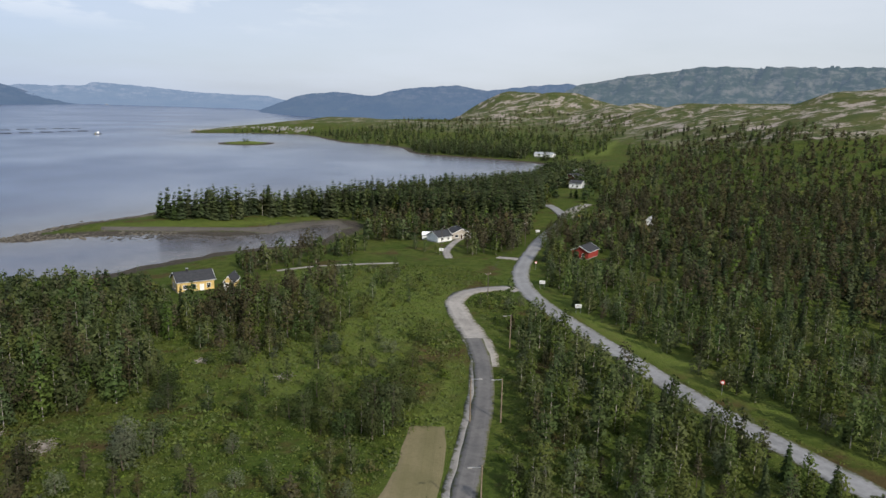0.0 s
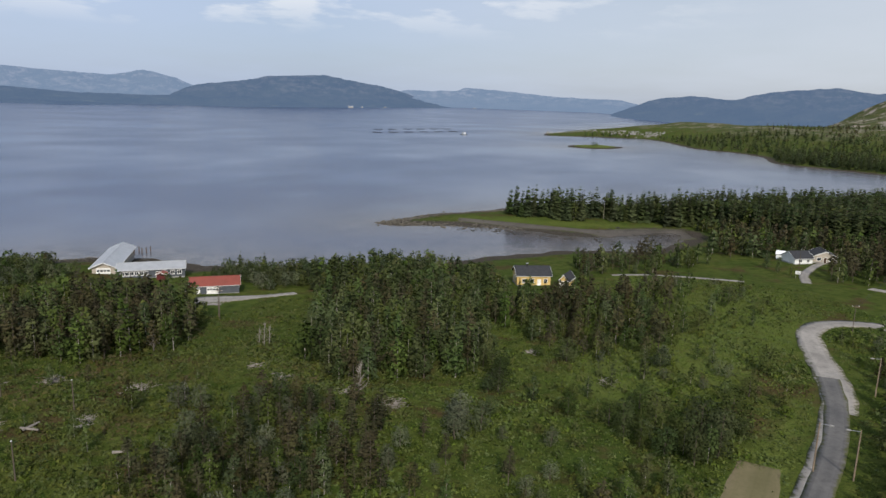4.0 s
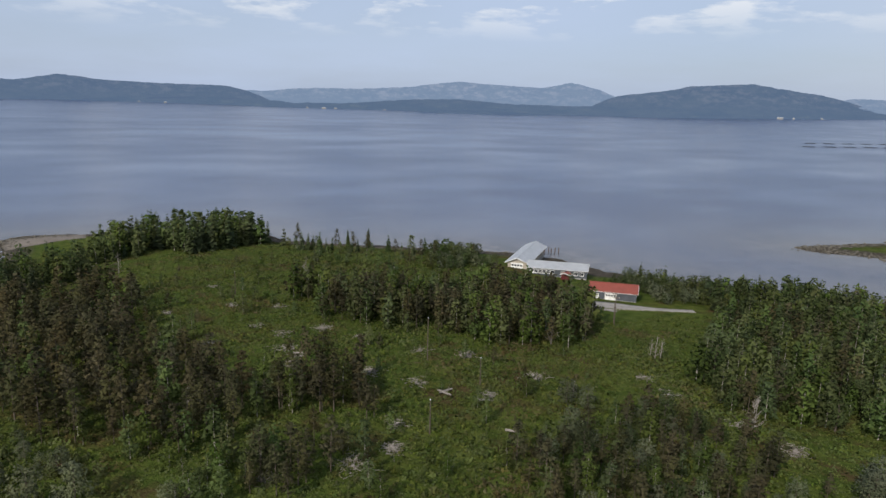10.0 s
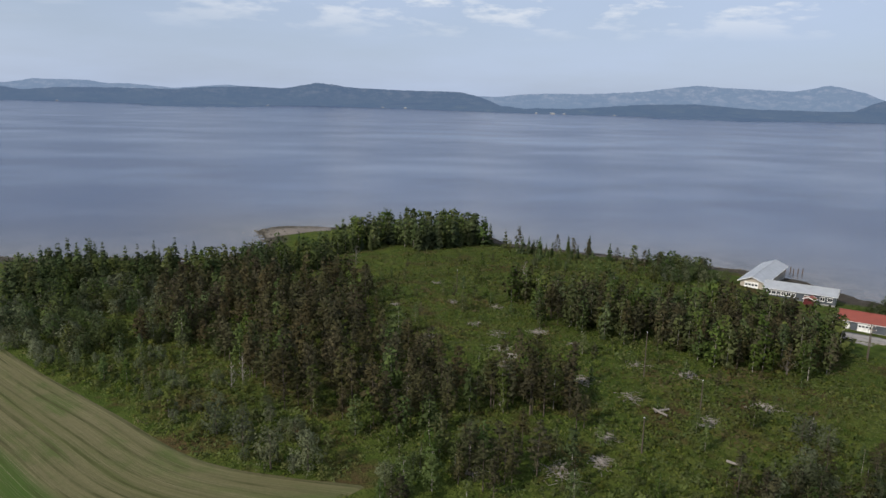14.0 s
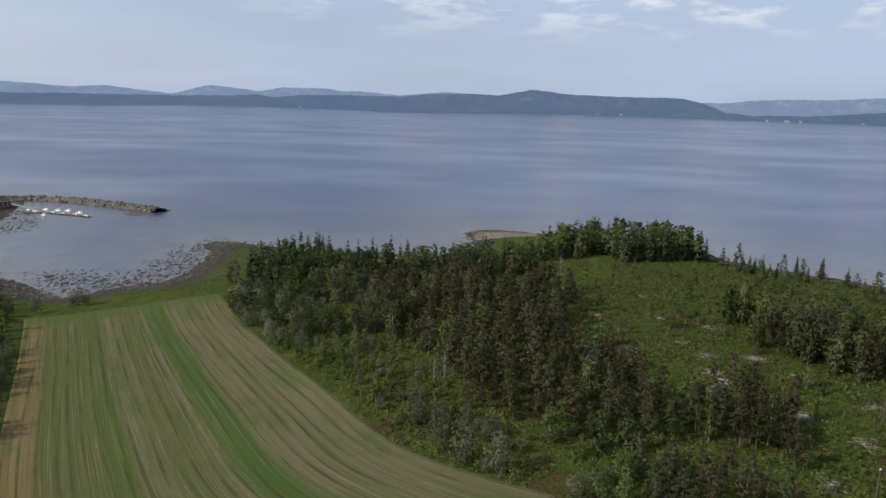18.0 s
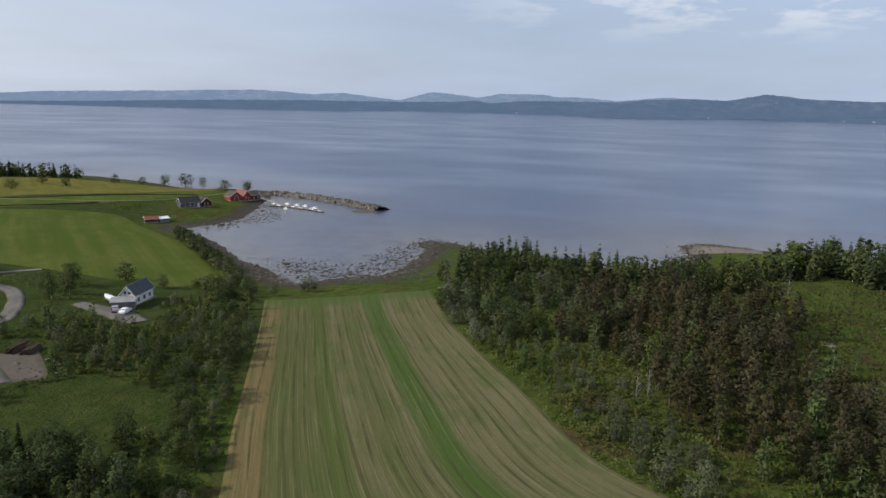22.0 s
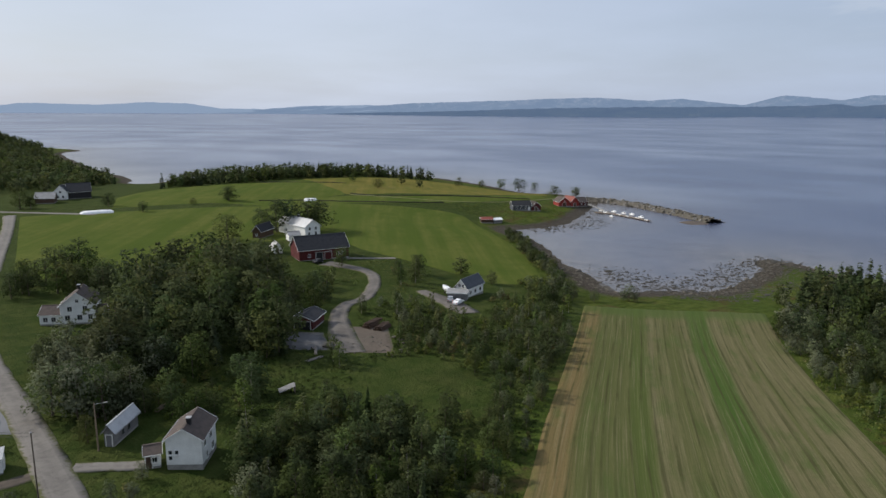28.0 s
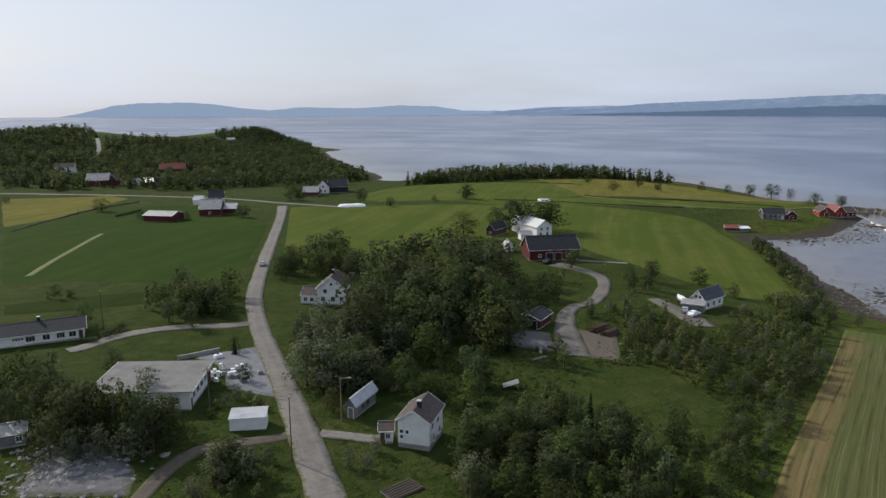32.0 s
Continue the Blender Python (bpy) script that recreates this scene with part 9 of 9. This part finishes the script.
plant("broadleaf_tree", ((24.7, -123.4), 10), ((20.3, -118.4), 10), ((16.5, -116.9), 11.5), ((12.6, -115.1), 11), ((9.3, -113.8), 10), ((5.7, -113.5), 8.5), ((28.4, -123.7), 9.5), ((21.5, -112.9), 8), ((34.0, -129.4), 9))
plant("willow_bush", ((14.3, -110.1), 6), ((9.8, -108.5), 6.5), ((18.2, -110.7), 6), ((-4.8, -99.7), 6), ((-2.3, -98.0), 5.5))
# clumps, hedges and single trees by the road
wood([(9.2, -183.9), (4.6, -204.3), (-12.4, -201.0), (-14.1, -183.6), (-7.8, -174.6)], 4.2, [("broadleaf_tree", 0.8, 8.5), ("birch_tree", 0.2, 8)], (0.7, 1.15), extra=1.5)
wood([(-17.3, -135.6), (-24.2, -168.1), (-36.8, -171.6), (-35.3, -144.6), (-27.7, -115.7), (-21.3, -117.6), (-19.1, -125.5)], 4.4, [("willow_bush", 0.75, 8.5), ("broadleaf_tree", 0.25, 9)], (0.75, 1.15), extra=2)
plant("willow_bush", ((-2.4, -98.1), 6), ((-6.1, -96.9), 5.5), ((4.8, -118.5), 7), ((8.1, -129.5), 8), ((-35.6, -83.8), 6), ((-20.6, -95.3), 3.5), ((-23.2, -93.9), 3))
plant("broadleaf_tree", ((6.9, -109.9), 9), ((10.0, -117.3), 9), ((-36.9, -118.9), 6.5), ((-40.0, -115.6), 6), ((-34.5, -240.7), 8), ((-38.7, -234.1), 9), ((-45.6, -237.4), 9), ((-50.4, -238.1), 10), ((-54.0, -229.9), 8), ((-30.2, -229.5), 7), ((-9.4, -136.0), 4))
plant("birch_tree", ((-49.0, -112.8), 9), ((-39.0, -89.4), 8), ((-47.2, -111.4), 7))
plant("spruce_tree", ((-8.5, -154.0), 4.5))
plant("broadleaf_tree", ((20.5, -124.0), 9), ((16.0, -119.5), 9.5), ((-38.3, -89.4), 9), ((-39.1, -122.9), 7))
plant("willow_bush", ((-20.4, -130.7), 10), ((-23.5, -126.3), 10.5), ((-27.1, -123.3), 9.5), ((-32.1, -126.0), 9.0), ((-40.8, -139.7), 9.0), ((-26.3, -145.6), 8.0), ((-35.0, -146.1), 9.0))
wood([(-2.8, -128.6), (-5.7, -131.2), (-14.5, -121.1), (-12.6, -111.3), (-12.4, -122.2), (-3.9, -119.3)], 2.8, [("green_bush", 0.8, 2.2), ("willow_bush", 0.2, 3)], extra=0.6)
wood([(4.8, -118.5), (-4.3, -113.5), (-8.2, -105.4), (-13.4, -93.9), (-10.4, -89.2), (2.3, -99.0)], 3.4, [("green_bush", 0.7, 1.8), ("willow_bush", 0.3, 3)], cover=0.75, patch=10, extra=0.6)
wood([(-21.2, -104.7), (-24.9, -105.1), (-23.5, -93.8), (-20.1, -87.1), (-18.5, -91.2)], 3.0, [("green_bush", 0.7, 2.2), ("willow_bush", 0.3, 3)], extra=0.6)
wood([(-108.8, -160.2), (-126.3, -167.5), (-122.1, -141.3), (-103.7, -110.0), (-88.0, -102.8), (-81.5, -113.3), (-87.6, -126.4)], 3.6, [("green_bush", 0.7, 2.2), ("birch_tree", 0.15, 6), ("willow_bush", 0.15, 3.5)], extra=1.5)
wood([(-35.9, -85.4), (-47.6, -100.4), (-64.7, -108.4), (-82.0, -102.5), (-81.4, -93.3), (-65.4, -81.3), (-50.4, -72.2), (-35.7, -74.1)], 4.4, [("birch_tree", 0.22, 7.5), ("broadleaf_tree", 0.68, 7.5), ("spruce_tree", 0.1, 8)], (0.7, 1.15))
plant("willow_bush", ((-182.9, -127.2), 6.0), ((-182.0, -128.4), 4.5), ((-183.1, -125.1), 4.5), ((-171.8, -132.3), 4.5), ((-166.4, -144.4), 5))
wood([(-175.9, 159.2), (-181.6, 179.8), (-166.4, 223.1), (-121.9, 165.0), (-132.4, 152.5), (-144.1, 152.8), (-159.9, 162.5)], 3.0, [("willow_bush", 0.5, 5), ("broadleaf_tree", 0.4, 6), ("spruce_tree", 0.1, 8)], (0.7, 1.15))
wood([(-257.6, 135.1), (-242.9, 163.9), (-212.6, 144.3), (-198.7, 126.0), (-212.6, 111.5)], 3.2, [("willow_bush", 0.4, 4.5), ("broadleaf_tree", 0.6, 5.5)], (0.7, 1.15))
wood([(-225.6, 166.3), (-225.8, 179.7), (-208.4, 167.4), (-217.8, 164.8)], 3.0, [("willow_bush", 1, 4)])
wood([(-18.8, -96.0), (-21.5, -97.0), (-23.5, -112.0), (-20.5, -118.0), (-18.8, -110.0)], 2.4, [("green_bush", 0.8, 1.8), ("willow_bush", 0.2, 2.6)], (0.6, 1.2), extra=0.2)
wood([(-44.0, -110.0), (-36.0, -112.0), (-32.0, -124.0), (-40.0, -134.0), (-52.0, -128.0), (-56.0, -118.0)], 3.2, [("green_bush", 0.75, 2.0), ("broadleaf_tree", 0.25, 5.0)], (0.6, 1.2), extra=0.8)
wood([(-1.0, -116.0), (-3.5, -125.0), (-13.0, -120.0), (-12.0, -116.5)], 2.4, [("green_bush", 1.0, 1.7)], (0.6, 1.2), extra=0.3)
# far woods by the headland
wood([(-20.0, -930.0), (-40.0, -1030.0), (-70.0, -1120.0), (-120.0, -1190.0), (-185.0, -1120.0), (-170.0, -1000.0), (-110.0, -930.0)], 6.5, [("broadleaf_tree", 0.7, 8), ("spruce_tree", 0.3, 9)])
wood([(109.1, -519.8), (184.5, -910.3), (89.4, -924.7), (-23.6, -923.9), (-103.6, -1042.4), (-156.4, -849.6), (-164.2, -616.5), (-109.2, -506.8), (-62.8, -526.6), (-30.0, -513.7), (7.2, -508.9), (43.9, -532.3), (91.4, -529.0)], 8.0, [("broadleaf_tree", 0.8, 9.5), ("spruce_tree", 0.2, 11)], cover=0.9, patch=40, extra=3)
wood([(141.6, -685.5), (190.7, -589.4), (332.6, -785.6), (967.6, -3067.8), (525.6, -2604.6), (93.2, -971.3), (86.2, -885.0), (173.9, -854.4)], 9.5, [("broadleaf_tree", 0.65, 10), ("spruce_tree", 0.35, 11)], (0.8, 1.2), extra=4)
wood([(77.6, -928.6), (-34.3, -1029.1), (-112.8, -1123.5), (-312.1, -2255.0), (-199.1, -1078.1), (-168.2, -912.6), (-100.4, -1013.0), (-9.7, -881.6)], 8.0, [("spruce_tree", 0.35, 9), ("broadleaf_tree", 0.65, 8)])
wood([(-154.3, -501.9), (-226.9, -573.4), (-271.7, -552.9), (-339.0, -538.6), (-364.0, -486.7), (-364.1, -434.1), (-336.2, -449.3), (-298.4, -474.0), (-246.8, -502.3), (-196.3, -496.4)], 5.5, [("spruce_tree", 0.6, 11), ("broadleaf_tree", 0.4, 9.5)], coast=-6)

for kind in KINDS:
    spread_plants(kind, 240 if kind == "broadleaf_tree" else 170)

# ---- low growth on the open ground ----
undergrowth("shed_growth", "green brush on the slope below the sheds", [(-147.8, 128.8), (-128.4, 168.1), (-81.4, 117.9), (-99.1, 87.2)], 1.3, 0.6, M["scrub"], 11)
undergrowth("heath_growth", "waist-high bilberry, fern and grass over the clear-felled heath", [(-226.4, 15.3), (-254.7, 64.9), (-225.5, 107.2), (-178.2, 114.6), (-139.6, 127.5), (-103.8, 118.2), (-57.6, 100.6), (-52.1, 53.2), (-99.7, 8.4), (-77.7, -0.3), (-90.9, -10.2), (-144.3, -51.5), (-172.1, -72.9), (-226.9, -55.5)], 1.15, 0.72, M["scrub"], 10)
undergrowth("shore_growth", "grass and low scrub behind the open shore", [(-226.4, 15.3), (-262.0, 0.0), (-300.0, 30.0), (-310.0, 70.0), (-280.0, 95.0), (-240.0, 140.0), (-195.0, 145.0), (-178.2, 114.6), (-225.5, 107.2), (-254.7, 64.9)], 1.6, 0.75, M["scrub"], 9)
undergrowth("rough_grass", "rough grass and low shrubs beside the road", [(-119.8, 178.2), (-66.9, 202.9), (-47.6, 245.2), (1.3, 241.1), (19.2, 214.5), (4.9, 142.4), (1.3, 84.5), (-9.3, 72.3), (-57.4, 71.0), (-94.1, 97.6)], 1.2, 0.74, M["roughgrass"], 9)
undergrowth("roadside_growth", "tangled green undergrowth between the roads", [(6.6, 72.9), (11.0, 142.7), (7.3, 177.0), (21.4, 200.7), (34.4, 163.5), (62.4, 99.9), (53.3, 75.2)], 1.6, 0.55, M["roughgrass"], 12)
undergrowth("farm_growth", "rank grass and bushes round the farm", [(-31.1, -79.3), (-59.9, -153.1), (-100.3, -159.7), (-162.9, -141.3), (-143.3, -117.2), (-61.9, -59.8), (-51.3, -53.3)], 1.4, 0.5, M["shadegrass"], 12)
undergrowth("lane_growth", "tall grass round the houses of the lane", [(25.8, -100.6), (34.7, -145.5), (4.7, -128.0), (-16.3, -120.7), (-24.7, -143.4), (-40.9, -138.2), (-64.4, -130.7), (-33.1, -66.5), (10.7, -82.4)], 1.4, 0.36, M["shadegrass"], 11)
undergrowth("shore_meadow_growth", "rough yellow-green grass behind the boathouses", [(-279.7, -333.1), (-309.4, -316.3), (-325.7, -284.5), (-324.0, -265.2), (-283.6, -260.0), (-261.1, -267.4), (-264.8, -301.8)], 2.0, 0.8, M["roughgrass"], 8)
undergrowth("yard_growth", "rough grass and low bushes round the farm drives", [(-135.6, -213.0), (-154.7, -214.8), (-151.5, -189.7), (-127.2, -148.8), (-109.9, -145.0), (-119.8, -169.4), (-114.6, -190.4)], 1.7, 0.6, M["scrub"], 8)
